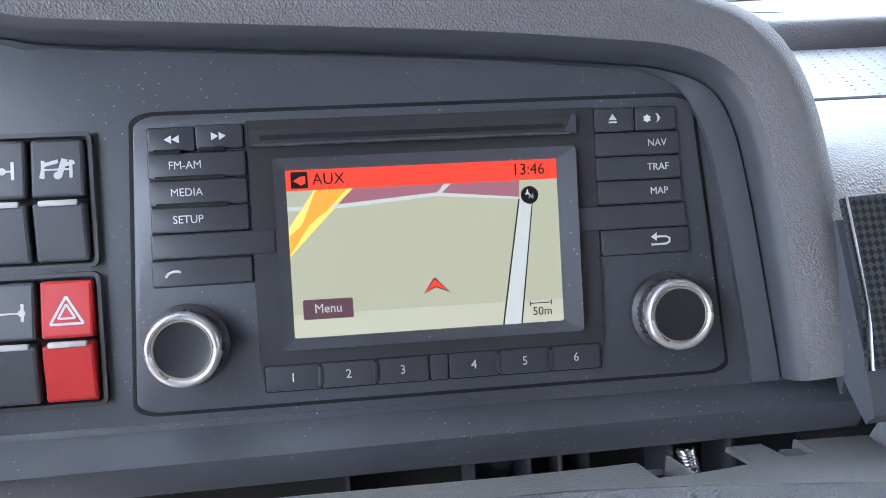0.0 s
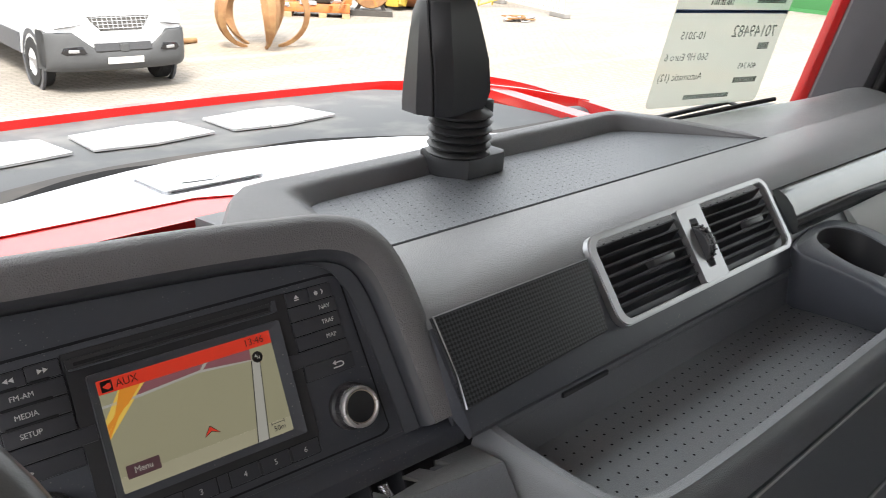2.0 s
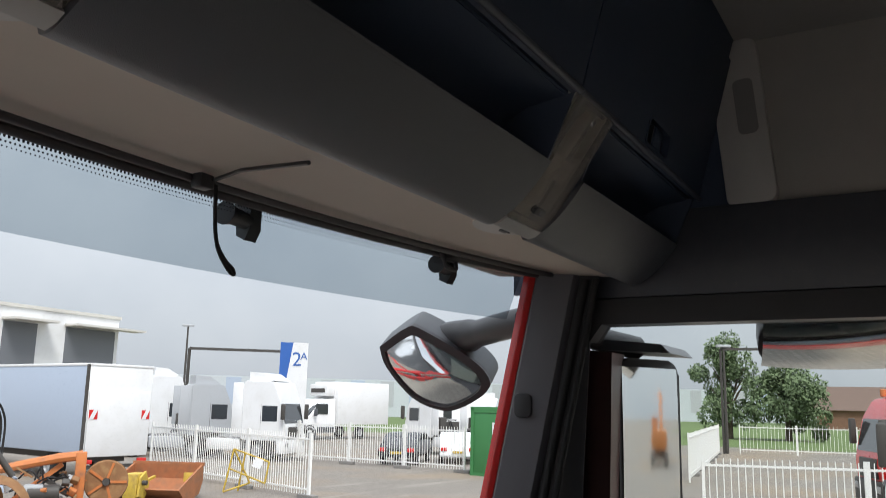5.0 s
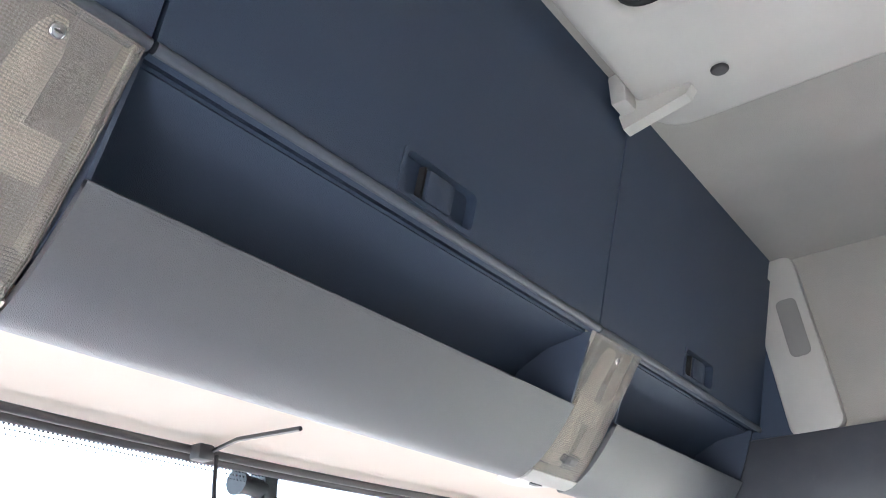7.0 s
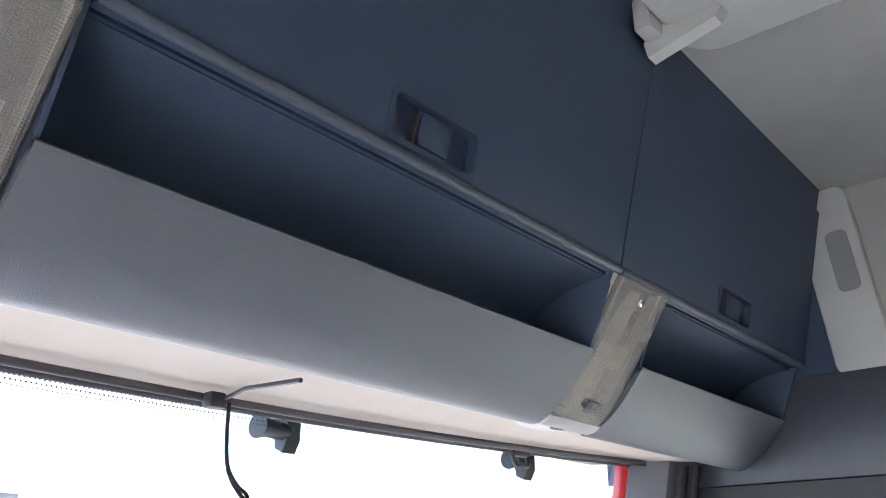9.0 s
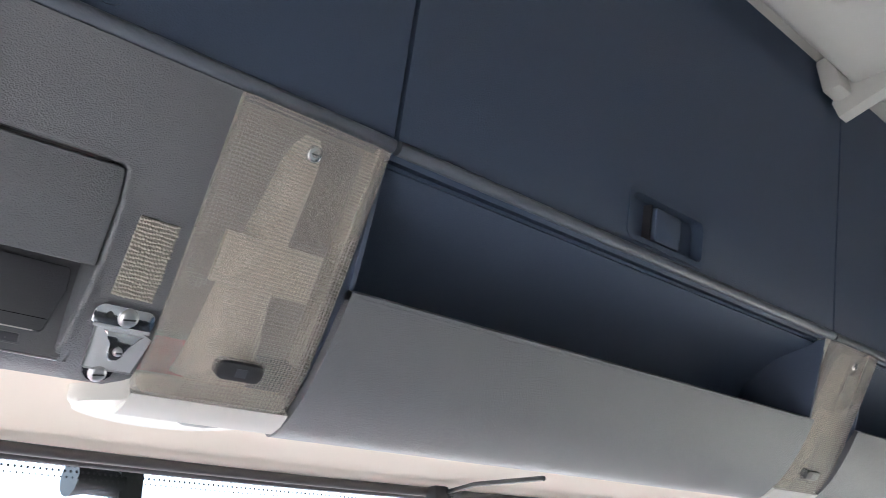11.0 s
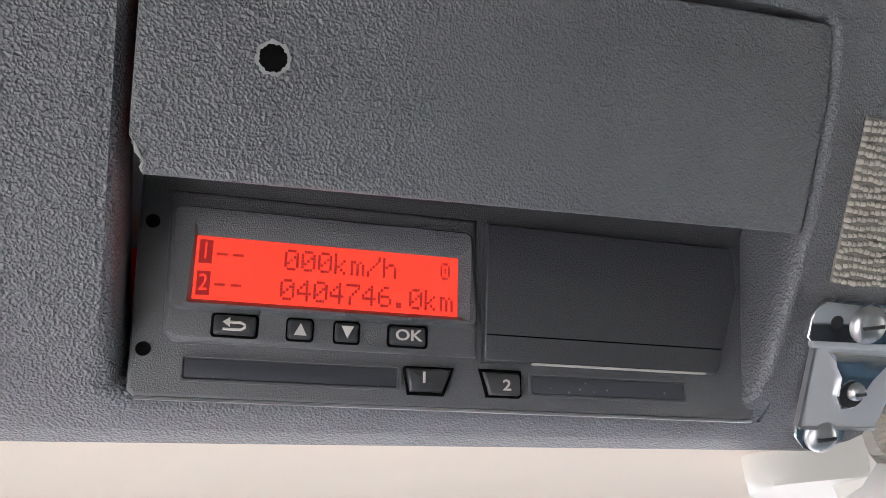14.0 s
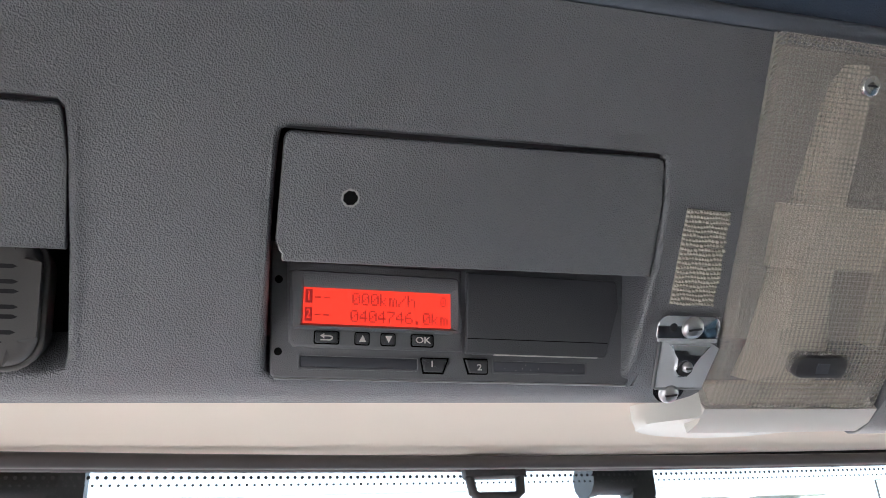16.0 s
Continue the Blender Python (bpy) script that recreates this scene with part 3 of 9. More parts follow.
console = thing("overhead_console", "dark grey grained console over the windscreen, holding the tachograph bay", "console", kind="structure")
BAYS = ((-0.7150, -0.5180), (-0.992, -0.790))
for a, b in ((-1.05, -0.992), (-0.790, -0.7150), (-0.5180, -0.476)):
    part("panel", sheet(PROF, a, b, 0.012), CONSOLE, console, smooth=35)
for a, b in BAYS:
    part("panel", sheet(cut(1.858, 1.8045), a, b, 0.012), CONSOLE, console, smooth=35)
    part("panel", sheet([p for p in cut(1.7075, 1.702)] + [PROF[-2], PROF[-1]], a, b, 0.012), CONSOLE, console, smooth=35)
    # dark sheets added inside the bay so that its gaps stay dark
    part("bay_dark_sheet", box(a, b, 0.082, 0.22, 1.806, 1.814), NEARBLACK, console)
    part("bay_dark_sheet", box(a, b, 0.21, 0.22, 1.7125, 1.83), BLACK, console)
PANEL_UP = Vector((0, -0.585, 0.811))


def panel_frame(x, z):
    return frame_matrix((x, prof_y(z), z), (1, 0, 0), PANEL_UP)


def on_console(x, v, h):
    """Point at the distance v along the console's curve from its mid height, h proud of the skin."""
    def spot(v):
        chain = [(prof_y(1.785), 1.785)] + ([p for p in PROF if p[1] > 1.785][::-1] if v > 0 else [p for p in PROF if p[1] < 1.785])
        left = abs(v)
        for (y0, z0), (y1, z1) in zip(chain, chain[1:]):
            d = math.hypot(y1 - y0, z1 - z0)
            if left <= d:
                return y0 + (y1 - y0) * left / d, z0 + (z1 - z0) * left / d
            left -= d
        return chain[-1]
    y, z = spot(v)
    (ya, za), (yb, zb) = spot(v - 0.004), spot(v + 0.004)
    d = math.hypot(yb - ya, zb - za)
    return Vector((x, y - (zb - za) / d * h, z + (yb - ya) / d * h))


def bay_edge(cx, loop):
    """Rounded edge of the skin round a bay: a raised lip on the far side, a soft fall into the gap on the others."""
    soft = [(0.0085, 0.0003), (0.0055, 0.0003), (0.0034, -0.0001), (0.0018, -0.0010), (0.0006, -0.0026), (0.0, -0.0050), (-0.0002, -0.010), (-0.0002, -0.030)]
    lip = [(0.0085, 0.0003), (0.0062, 0.0004), (0.0046, 0.0012), (0.0030, 0.0019), (0.0012, 0.0017), (0.0002, 0.0002), (-0.0002, -0.005), (0.0016, -0.030)]
    bm = bmesh.new()
    rings, n = [], len(loop)
    for k, (u, v, w) in enumerate(loop):
        (ua, va, _), (ub, vb, _) = loop[k - 1], loop[(k + 1) % n]
        d = math.hypot(ub - ua, vb - va)
        nu, nv = -(vb - va) / d, (ub - ua) / d
        da, db = math.hypot(u - ua, v - va), math.hypot(ub - u, vb - v)
        turn = ((u - ua) * (ub - u) + (v - va) * (vb - v)) / (da * db)
        far = min(1.5, 1 / max(0.5, math.sqrt((1 + turn) / 2)) ** 2)
        rings.append([bm.verts.new(on_console(cx + u + nu * o * (far if o > 0.005 else 1), v + nv * o * (far if o > 0.005 else 1), h)) for o, h in [(p[0] + (q[0] - p[0]) * w, p[1] + (q[1] - p[1]) * w) for p, q in zip(soft, lip)]])
    for k in range(n):
        a, b = rings[k], rings[(k + 1) % n]
        for i in range(len(soft) - 1):
            bm.faces.new((a[i], b[i], b[i + 1], a[i + 1]))
    bmesh.ops.recalc_face_normals(bm, faces=bm.faces)
    part("bay_edge", bm, CONSOLE, console, "rounded edge of the bay", 70)


# left side upwards, over the top, down the right side, back along the bottom
bay_edge(-0.6165, [(-0.0938, -0.0945, 0), (-0.0946, -0.080, 0), (-0.0953, -0.055, 0), (-0.0962, -0.030, 0), (-0.0964, -0.005, 0), (-0.0958, 0.012, 0), (-0.0950, 0.0185, 0.1), (-0.0925, 0.0205, 0.3), (-0.06, 0.0213, 0.35), (-0.02, 0.0218, 0.35), (0.03, 0.0224, 0.35), (0.070, 0.0229, 0.4),
                   (0.0880, 0.0228, 0.6), (0.0912, 0.0205, 0.8), (0.0922, 0.010, 1), (0.0936, 0.0, 1), (0.0940, -0.018, 1), (0.0938, -0.036, 1), (0.0926, -0.050, 1), (0.0914, -0.066, 1), (0.0906, -0.082, 1), (0.0902, -0.090, 0.8), (0.0885, -0.0968, 0.3), (0.080, -0.0985, 0), (0.04, -0.0975, 0), (-0.02, -0.0966, 0), (-0.07, -0.0960, 0), (-0.0905, -0.0958, 0)])
bay_edge(-0.891, [(-0.0930, -0.0945, 0), (-0.0945, -0.055, 0), (-0.0960, -0.010, 0), (-0.0950, 0.0185, 0.1), (-0.0925, 0.0205, 0.3), (-0.02, 0.0218, 0.35), (0.070, 0.0229, 0.4), (0.0905, 0.0228, 0.6), (0.0932, 0.0205, 0.8), (0.0945, 0.008, 1), (0.0955, -0.018, 1), (0.0962, -0.036, 1), (0.0962, -0.066, 1), (0.0958, -0.086, 0.9), (0.0940, -0.0950, 0.3), (0.085, -0.0970, 0), (0.0, -0.0965, 0), (-0.08, -0.0960, 0)])


def cover(cx, holed):
    ob = thing("cover_plate", "grained dark cover plate with a drilled hole and a chipped corner" if holed else "grained dark cover plate over a radio bay", "cover", panel_frame(cx, 1.785), group="console cover plates")
    pts = [(-0.0938, 0.0150), (-0.0930, 0.0172), (-0.0912, 0.0186), (0.0868, 0.0214), (0.0892, 0.0205), (0.0902, 0.0180), (0.0922, 0.0), (0.0926, -0.0385)]
    if not holed:
        pts = [(x + (0.0025 if x > 0 else 0.0), y) for x, y in pts]
    pts += [(-0.0908, -0.0392), (-0.0912, -0.0375), (-0.0905, -0.0358), (-0.0922, -0.0338), (-0.0928, -0.0316), (-0.0943, -0.0300), (-0.0942, -0.0270)] if holed else [(-0.0938, -0.0390)]
    bm = plate(pts[::-1], -0.004, 0.0016, 0.0009, 2)
    part("plate", bm, CONSOLE, ob, smooth=50)
    if holed:
        x, y = -0.0632, -0.0086
        part("hole", disc(x, y, 0.0034, 0.0012, 0.0018), VOID, ob, "dark drilled hole")
        ragged = lambda r, k, a: [(x + r * (1 + k * math.sin(i * 1.9) * math.sin(i * 0.7 + a)) * math.cos(i * math.pi / 20), y + r * (1 + k * math.sin(i * 1.9) * math.sin(i * 0.7 + a)) * math.sin(i * math.pi / 20)) for i in range(40)]
        part("hole_burr", ring_plate(ragged(0.0042, 0.09, 0.4), ragged(0.0033, 0.10, 2.0), 0.0014, 0.0021), BURR, ob, "pale burr round the hole")
        part("chip", tube([(-0.0908, -0.0386, 0.0012), (-0.0911, -0.0375, 0.0014), (-0.0906, -0.0358, 0.0014), (-0.0922, -0.0338, 0.0014), (-0.0929, -0.0316, 0.0013), (-0.0942, -0.0300, 0.001)], [0.0003, 0.0005, 0.0004, 0.0007, 0.0004, 0.0002], 6), BURR, ob, "pale broken edge", 60)
    return ob


cover(-0.6165, True)
cover(-0.891, False)

# lockers above
LOCK = [(0.022, 1.866), (-0.004, 1.965), (-0.030, 2.06), (-0.055, 2.155)]
LOCK_UP = Vector((0, -0.077, 0.289))


# paler than the locker plastic: the lip's highlight line is in its colour
LIPGLINT = material("locker_lip_highlight", (0.115, 0.130, 0.155), 0.4, grain=0.2, grain_scale=900, kind="leather")


def locker(x0, x1, handle):
    ob = thing("locker", "dark grey overhead locker with a closed flap and a recessed latch", "locker", group="overhead lockers")
    g = 0.0022
    hx, hz = handle
    at = lambda z: (0.022 - (z - 1.866) * 0.2632, z)
    lo, hi = hz - 0.0225, hz + 0.0225
    bm = sheet([(0.034, 1.861), (0.024, 1.864)] + LOCK[:], x0 + g, hx - 0.063, -0.016)
    sheet([(0.034, 1.861), (0.024, 1.864)] + LOCK[:], hx + 0.063, x1 - g, -0.016, bm=bm)
    sheet([(0.034, 1.861), (0.024, 1.864), LOCK[0], at(lo)], hx - 0.063, hx + 0.063, -0.016, bm=bm)
    sheet([at(hi)] + LOCK[1:], hx - 0.063, hx + 0.063, -0.016, bm=bm)
    part("flap", bm, LOCKER, ob, smooth=40)
    part("flap_lip", tube([(x0 + g, 0.0225, 1.8645), (x1 - g, 0.0225, 1.8645)], 0.0055, 10), LIPGLINT, ob, smooth=60)
    hy = 0.022 - (hz - 1.866) * 0.266
    m = frame_matrix((hx, hy, hz), (1, 0, 0), LOCK_UP)
    rec = part("latch_recess", ring_plate(rounded(-0.066, 0.066, -0.0262, 0.0262, 0.010), rounded(-0.060, 0.060, -0.0205, 0.0205, 0.008), -0.015, 0.0012), LOCKER, ob, smooth=40, m=m)
    part("latch_bed", plate(rounded(-0.061, 0.061, -0.0215, 0.0215, 0.006), -0.016, -0.0125), LOCKER, rec, smooth=40)
    part("latch", plate(rounded(-0.020, 0.024, -0.018, 0.016, 0.004), -0.013, -0.001, 0.002), LOCKER, rec, smooth=40)
    part("latch_edge", box(-0.0255, -0.0225, -0.019, 0.017, -0.0125, -0.004), BLACK, rec)
    # body behind the flap
    part("body", box(x0 + 0.004, x1 - 0.004, 0.03, 0.40, 1.87, 2.12), BLACK, ob)
    return ob


locker(-1.05, -0.355, (-0.62, 1.90))
locker(-0.355, 0.355, (-0.016, 1.899))
locker(0.355, 1.05, (0.713, 1.898))
structure("trim_locker_top", sheet([(-0.050, 2.158), (-0.062, 2.2)], -1.06, 1.06, -0.02), LOCKER, "blue-grey strip between the lockers and the roof lining")

# open bins between and beside the lamps
LIP = [(p.x, p.y) for p in smooth_curve([(0.0665, 1.768), (0.080, 1.750), (0.098, 1.729), (0.120, 1.708), (0.146, 1.691), (0.160, 1.686), (0.170, 1.688), (0.173, 1.702)], 4)]


# paler copy of the locker plastic, with the light inside the bins painted in
BINLIT = material("locker_plastic_lit", (0.075, 0.098, 0.145), 0.5, grain=0.3, grain_scale=900, kind="leather", vary=0.08)


def bin_tray(x0, x1):
    ob = thing("open_bin", "open dark storage bin with a grey front lip below the lockers", "storage bin", group="overhead bins")
    part("front", sheet(LIP, x0, x1, 0.008), CONSOLE, ob, smooth=35)
    part("lip_bead", tube([(x0, 0.071, 1.767), (x1, 0.071, 1.767)], 0.0035, 8), CONSOLE, ob, smooth=60)
    part("bottom", box(x0, x1, 0.125, 0.30, 1.722, 1.728), BINLIT, ob)
    part("back", sheet([(0.045, 1.866), (0.10, 1.858), (0.150, 1.835), (0.178, 1.80), (0.185, 1.76), (0.180, 1.728)], x0 + 0.004, x1 - 0.004, -0.006), BINLIT, ob, smooth=60)
    part("top", box(x0, x1, 0.04, 0.31, 1.862, 1.868), LOCKER, ob)
    for a in (x0, x1 - 0.004):
        part("end", prism([(0.03, 1.862), (0.072, 1.768), (0.125, 1.72), (0.31, 1.72), (0.31, 1.862)], a, a + 0.004), BINLIT, ob)
    return ob


bin_tray(-0.358, 0.352)
bin_tray(0.480, 1.03)
structure("trim_side", box(1.036, 1.0615, -0.62, 0.3, 1.662, 1.845, 0.004), FASCIA, "dark plastic lining over the door", 40)
structure("wall_console_end", box(1.046, 1.058, -0.05, 0.45, 1.68, 2.18), LOCKER, "dark end cheek of the overhead console")

# pale lining under the console up to the windscreen
bm = sheet([(0.150, 1.7025), (0.25, 1.708), (0.38, 1.716), (0.475, 1.722)], -1.02, 1.02, 0.012, 16)
structure("trim_lining", bm, BEIGE, "beige lining under the overhead console", 40)
RAIL = material("dark_rail", (0.075, 0.068, 0.07), 0.4)
rail = thing("blind_rail", "thin dark roller blind rail along the windscreen top", "blind")
part("rail", tube([(x, shield_y(x, 1.70) - 0.022, 1.712) for x in [-1.0 + 0.1 * i for i in range(21)]], 0.006, 8), RAIL, rail, smooth=60)
part("rod", tube([(x, shield_y(x, 1.70) - 0.076, 1.706) for x in [-0.95 + 0.1 * i for i in range(20)]], 0.0055, 8), RAIL, rail, smooth=60)


def lens_material():
    """Pressed translucent plastic: part clear, part milky, with a fine grid of ribs."""
    m = material("lamp_lens", (0.60, 0.57, 0.53), 0.28, vary=0.04)
    n, l = m.node_tree.nodes, m.node_tree.links
    c = n.new("ShaderNodeTexCoord")
    hs = []
    for axis in ("X", "Z"):
        w = n.new("ShaderNodeTexWave")
        w.bands_direction = axis
        w.inputs["Scale"].default_value = 150 if axis == "Z" else 115
        l.new(c.outputs["Object"], w.inputs["Vector"])
        hs.append(w)
    add = n.new("ShaderNodeMath")
    add.operation = "MULTIPLY"
    l.new(hs[0].outputs["Fac"], add.inputs[0])
    l.new(hs[1].outputs["Fac"], add.inputs[1])
    b = n.new("ShaderNodeBump")
    b.inputs["Strength"].default_value, b.inputs["Distance"].default_value = 0.55, 0.0012
    l.new(add.outputs["Value"], b.inputs["Height"])
    l.new(b.outputs["Normal"], n["Principled BSDF"].inputs["Normal"])
    clear = n.new("ShaderNodeBsdfTransparent")
    clear.inputs["Color"].default_value = (0.93, 0.90, 0.86, 1)
    share = n.new("ShaderNodeMapRange")
    share.inputs["To Min"].default_value, share.inputs["To Max"].default_value = 0.34, 0.13
    l.new(add.outputs["Value"], share.inputs["Value"])
    mix = n.new("ShaderNodeMixShader")
    l.new(share.outputs["Result"], mix.inputs["Fac"])
    l.new(clear.outputs["BSDF"], mix.inputs[1])
    l.new(n["Principled BSDF"].outputs["BSDF"], mix.inputs[2])
    l.new(mix.outputs["Shader"], n["Material Output"].inputs["Surface"])
    return m


LENS = lens_material()
LAMPBACK = material("lamp_housing", (0.22, 0.21, 0.20), 0.5, vary=0.06)
REFLECTOR = material("lamp_reflector", (0.80, 0.77, 0.71), 0.5)


def reading_lamp(x0, x1):
    cx = (x0 + x1) / 2
    ob = thing("cab_lamp", "curved ribbed interior lamp with a pale lens, switched off", "lamp", group="cab lamps")
    ob.location = (cx, 0, 0)
    w = (x1 - x0) / 2
    outer = [(y - 0.006, z - 0.004) for y, z in PROF[:5]] + [(0.139, 1.694), (0.15, 1.688), (0.16, 1.684), (0.17, 1.68)]
    top, low = outer[:6], [(0.139, 1.694), (0.16, 1.681), (0.19, 1.677), (0.215, 1.684)]
    stations = [(-w, -0.016), (-w, -0.007), (-w + 0.0006, -0.0030), (-w + 0.0022, -0.0008), (-w + 0.005, 0.0), (w - 0.005, 0.0), (w - 0.0022, -0.0008), (w - 0.0006, -0.0030), (w, -0.007), (w, -0.016)]
    stations += [(x * (1 - 0.003 / w), h - 0.003) for x, h in stations[::-1]]
    path = [Vector((0, y, z)) for y, z in outer[:6]]
    bm, rings = bmesh.new(), []
    for k, p in enumerate(path):
        d = (path[min(k + 1, 5)] - path[max(k - 1, 0)]).normalized()
        up = Vector((0, d.z, -d.y))
        rings.append([bm.verts.new((x, p.y + up.y * h, p.z + up.z * h)) for x, h in stations])
    for a, b in zip(rings, rings[1:]):
        for k in range(len(stations)):
            bm.faces.new((a[k], a[(k + 1) % len(a)], b[(k + 1) % len(a)], b[k]))
    bm.faces.new(rings[0])
    bm.faces.new(rings[-1][::-1])
    part("lens", bm, LENS, ob, "ribbed translucent beige lens", 50)
    part("chin", sheet([(0.137, 1.695), (0.146, 1.689), (0.158, 1.686)], -w, w, 0.010), WHITEPL, ob, "pale lower lens rim", 40)
    drop = [(p.x, p.y) for p in smooth_curve([(-0.056, -0.139), (-0.078, -0.156), (-0.084, -0.170), (-0.066, -0.190), (-0.042, -0.201), (-0.012, -0.206), (0.018, -0.200), (0.040, -0.182), (0.053, -0.156), (0.056, -0.139)], 4)]
    part("tail", plate(drop, -0.018, 0.0, 0.005, 3), WHITEPL, ob, "pale rounded lamp tail", 40, pose(0, 0, 1.6915, 180, 0, 0))
    # inner reflector pieces behind the lens: a narrow tower and a wide crossing block
    tower = [(1.850, 0.005, 0.004), (1.843, 0.005, 0.010), (1.832, 0.004, 0.0135), (1.803, 0.001, 0.0155), (1.780, -0.002, 0.018), (1.752, -0.003, 0.0215), (1.722, -0.001, 0.0265), (1.708, 0.0, 0.029)]
    bm = bmesh.new()
    rows = [[bm.verts.new((x + r * math.cos(a * math.pi / 8), prof_y(z) + g, z + 0.7 * g)) for a in range(9) for g in [0.013 - (0.010 * math.sin(a * math.pi / 8))]] for z, x, r in tower]
    for a, b in zip(rows, rows[1:]):
        for k in range(8):
            bm.faces.new((a[k], a[k + 1], b[k + 1], b[k]))
    part("reflector", bm, REFLECTOR, ob, "pale rounded reflector inside the lamp", 60)
    part("reflector", sheet([(prof_y(z) + 0.0022, z + 0.0015) for z in (1.788, 1.774, 1.760)], -0.034, 0.040, 0.004), REFLECTOR, ob, "pale cross block inside the lamp", 40)
    part("backing", sheet([(y + 0.024, z + 0.017) for y, z in outer[:5]], -w, w, 0.004), LAMPBACK, ob, smooth=40)
    for s in (-1, 1):
        part("cheek", sheet([(y + 0.011, z + 0.008) for y, z in outer[:5]], s * w - (0.007 if s < 0 < x0 else 0.002 * s), s * w + (0.002 if s < 0 < x0 else -0.0045 * s), 0.020), WHITEPL, ob, "pale lamp side", 40)
    m = frame_matrix((0, prof_y(1.838) - 0.0065, 1.838), (1, 0, 0), (0, -0.55, 0.83))
    screw = part("screw", lathe([(0, 0.001), (0.0042, 0.0026), (0.0058, 0.0014), (0.006, 0), (0.0, 0)], 16), CHROME, ob, smooth=60, m=m)
    part("screw_slot", box(-0.003, 0.003, -0.0005, 0.0005, 0.001, 0.0026), BLACK, screw)
    m = frame_matrix((0.005, prof_y(1.716) - 0.007, 1.716), (1, 0, 0), (0, -0.66, 0.75))
    sw = part("rocker", plate(rounded(-0.017, 0.017, -0.0065, 0.0065, 0.005), -0.003, 0.006, 0.002), BLACK, ob, "black rocker switch", 40, m)
    part("rocker_mark", box(-0.004, 0.004, -0.003, 0.003, 0.005, 0.0064), FASCIA, sw)
    m = frame_matrix((0.008, 0.176, 1.6910), (1, 0, 0), (0, -1, 0))
    part("arrow", plate([(-0.016, 0.003), (0.016, 0.003), (0.008, -0.004), (-0.008, -0.004)], -0.004, 0.0012), BLACK, ob, "dark slot in the lamp tail", None, m)
    return ob


reading_lamp(-0.476, -0.361)
reading_lamp(0.356, 0.478)

# ---- dashboard ----
dash = thing("dashboard", "dark grey soft-skinned dashboard with an open top tray", "dashboard", kind="structure")
ROLL = [(0.362, 1.0035), (0.335, 1.009), (0.305, 1.012), (0.28, 1.0115), (0.262, 1.007), (0.250, 0.998), (0.244, 0.992)]
part("front_roll", sheet(ROLL, -0.272, 0.955, 0.03, 12), SOFT, dash, "soft grained front roll of the dashboard", 50)
# top tray floor and raised rim
part("tray_floor", sheet([(0.590, 0.9755), (0.48, 0.987), (0.364, 0.999)], -0.27, 0.50, 0.02), PLASTIC, dash, "shallow tray floor with fine dimples")
# stations of the rim: floor edge, inner and outer edge of the crown, height of the crown
RIM = [((0.484, 0.366), (0.4845, 0.366), (0.4990, 0.366), 1.0030), ((0.478, 0.387), (0.481, 0.388), (0.497, 0.392), 1.0010), ((0.458, 0.450), (0.463, 0.452), (0.486, 0.458), 1.0020), ((0.436, 0.515), (0.443, 0.520), (0.468, 0.532), 1.0025),
       ((0.420, 0.552), (0.428, 0.560), (0.450, 0.578), 1.0025), ((0.408, 0.564), (0.414, 0.573), (0.428, 0.594), 1.0025), ((0.390, 0.566), (0.394, 0.575), (0.398, 0.597), 1.0025),
       ((0.200, 0.562), (0.200, 0.572), (0.200, 0.597), 1.0015), ((0.030, 0.557), (0.030, 0.568), (0.030, 0.595), 1.0005), ((-0.120, 0.548), (-0.130, 0.560), (-0.130, 0.593), 1.0),
       ((-0.155, 0.544), (-0.174, 0.556), (-0.186, 0.593), 1.0), ((-0.168, 0.536), (-0.190, 0.549), (-0.214, 0.589), 1.0), ((-0.177, 0.515), (-0.197, 0.526), (-0.240, 0.567), 1.0),
       ((-0.186, 0.490), (-0.204, 0.492), (-0.270, 0.525), 1.0), ((-0.200, 0.440), (-0.213, 0.447), (-0.297, 0.485), 1.0), ((-0.215, 0.380), (-0.226, 0.386), (-0.335, 0.430), 1.0), ((-0.235, 0.330), (-0.242, 0.330), (-0.36, 0.37), 1.0)]
bm = bmesh.new()
rows = []
for fl, inn, out_, top in RIM:
    f, a, b = Vector(fl), Vector(inn), Vector(out_)
    d = (b - a).normalized()
    zf = 0.999 - 0.104 * (f.y - 0.364)
    pts = [(f, zf - 0.004), (f, zf + 0.0012), (f.lerp(a, 0.75), top - 0.0045), (a, top - 0.0012), (a.lerp(b, 0.16), top), (a.lerp(b, 0.8), top), (b, top - 0.002), (b + d * 0.006, top - 0.012), (b + d * 0.018, top - 0.05), (b + d * 0.026, 0.90)]
    rows.append([bm.verts.new((p.x, p.y, z)) for p, z in pts])
for a, b in zip(rows, rows[1:]):
    for k in range(len(a) - 1):
        bm.faces.new((a[k], a[k + 1], b[k + 1], b[k]))
part("tray_rim", bm, HOODSOFT, dash, "raised grained rim round the tray", 40)
# dashboard top beside the tray, falling to the windscreen
top = bmesh.new()
rows = []
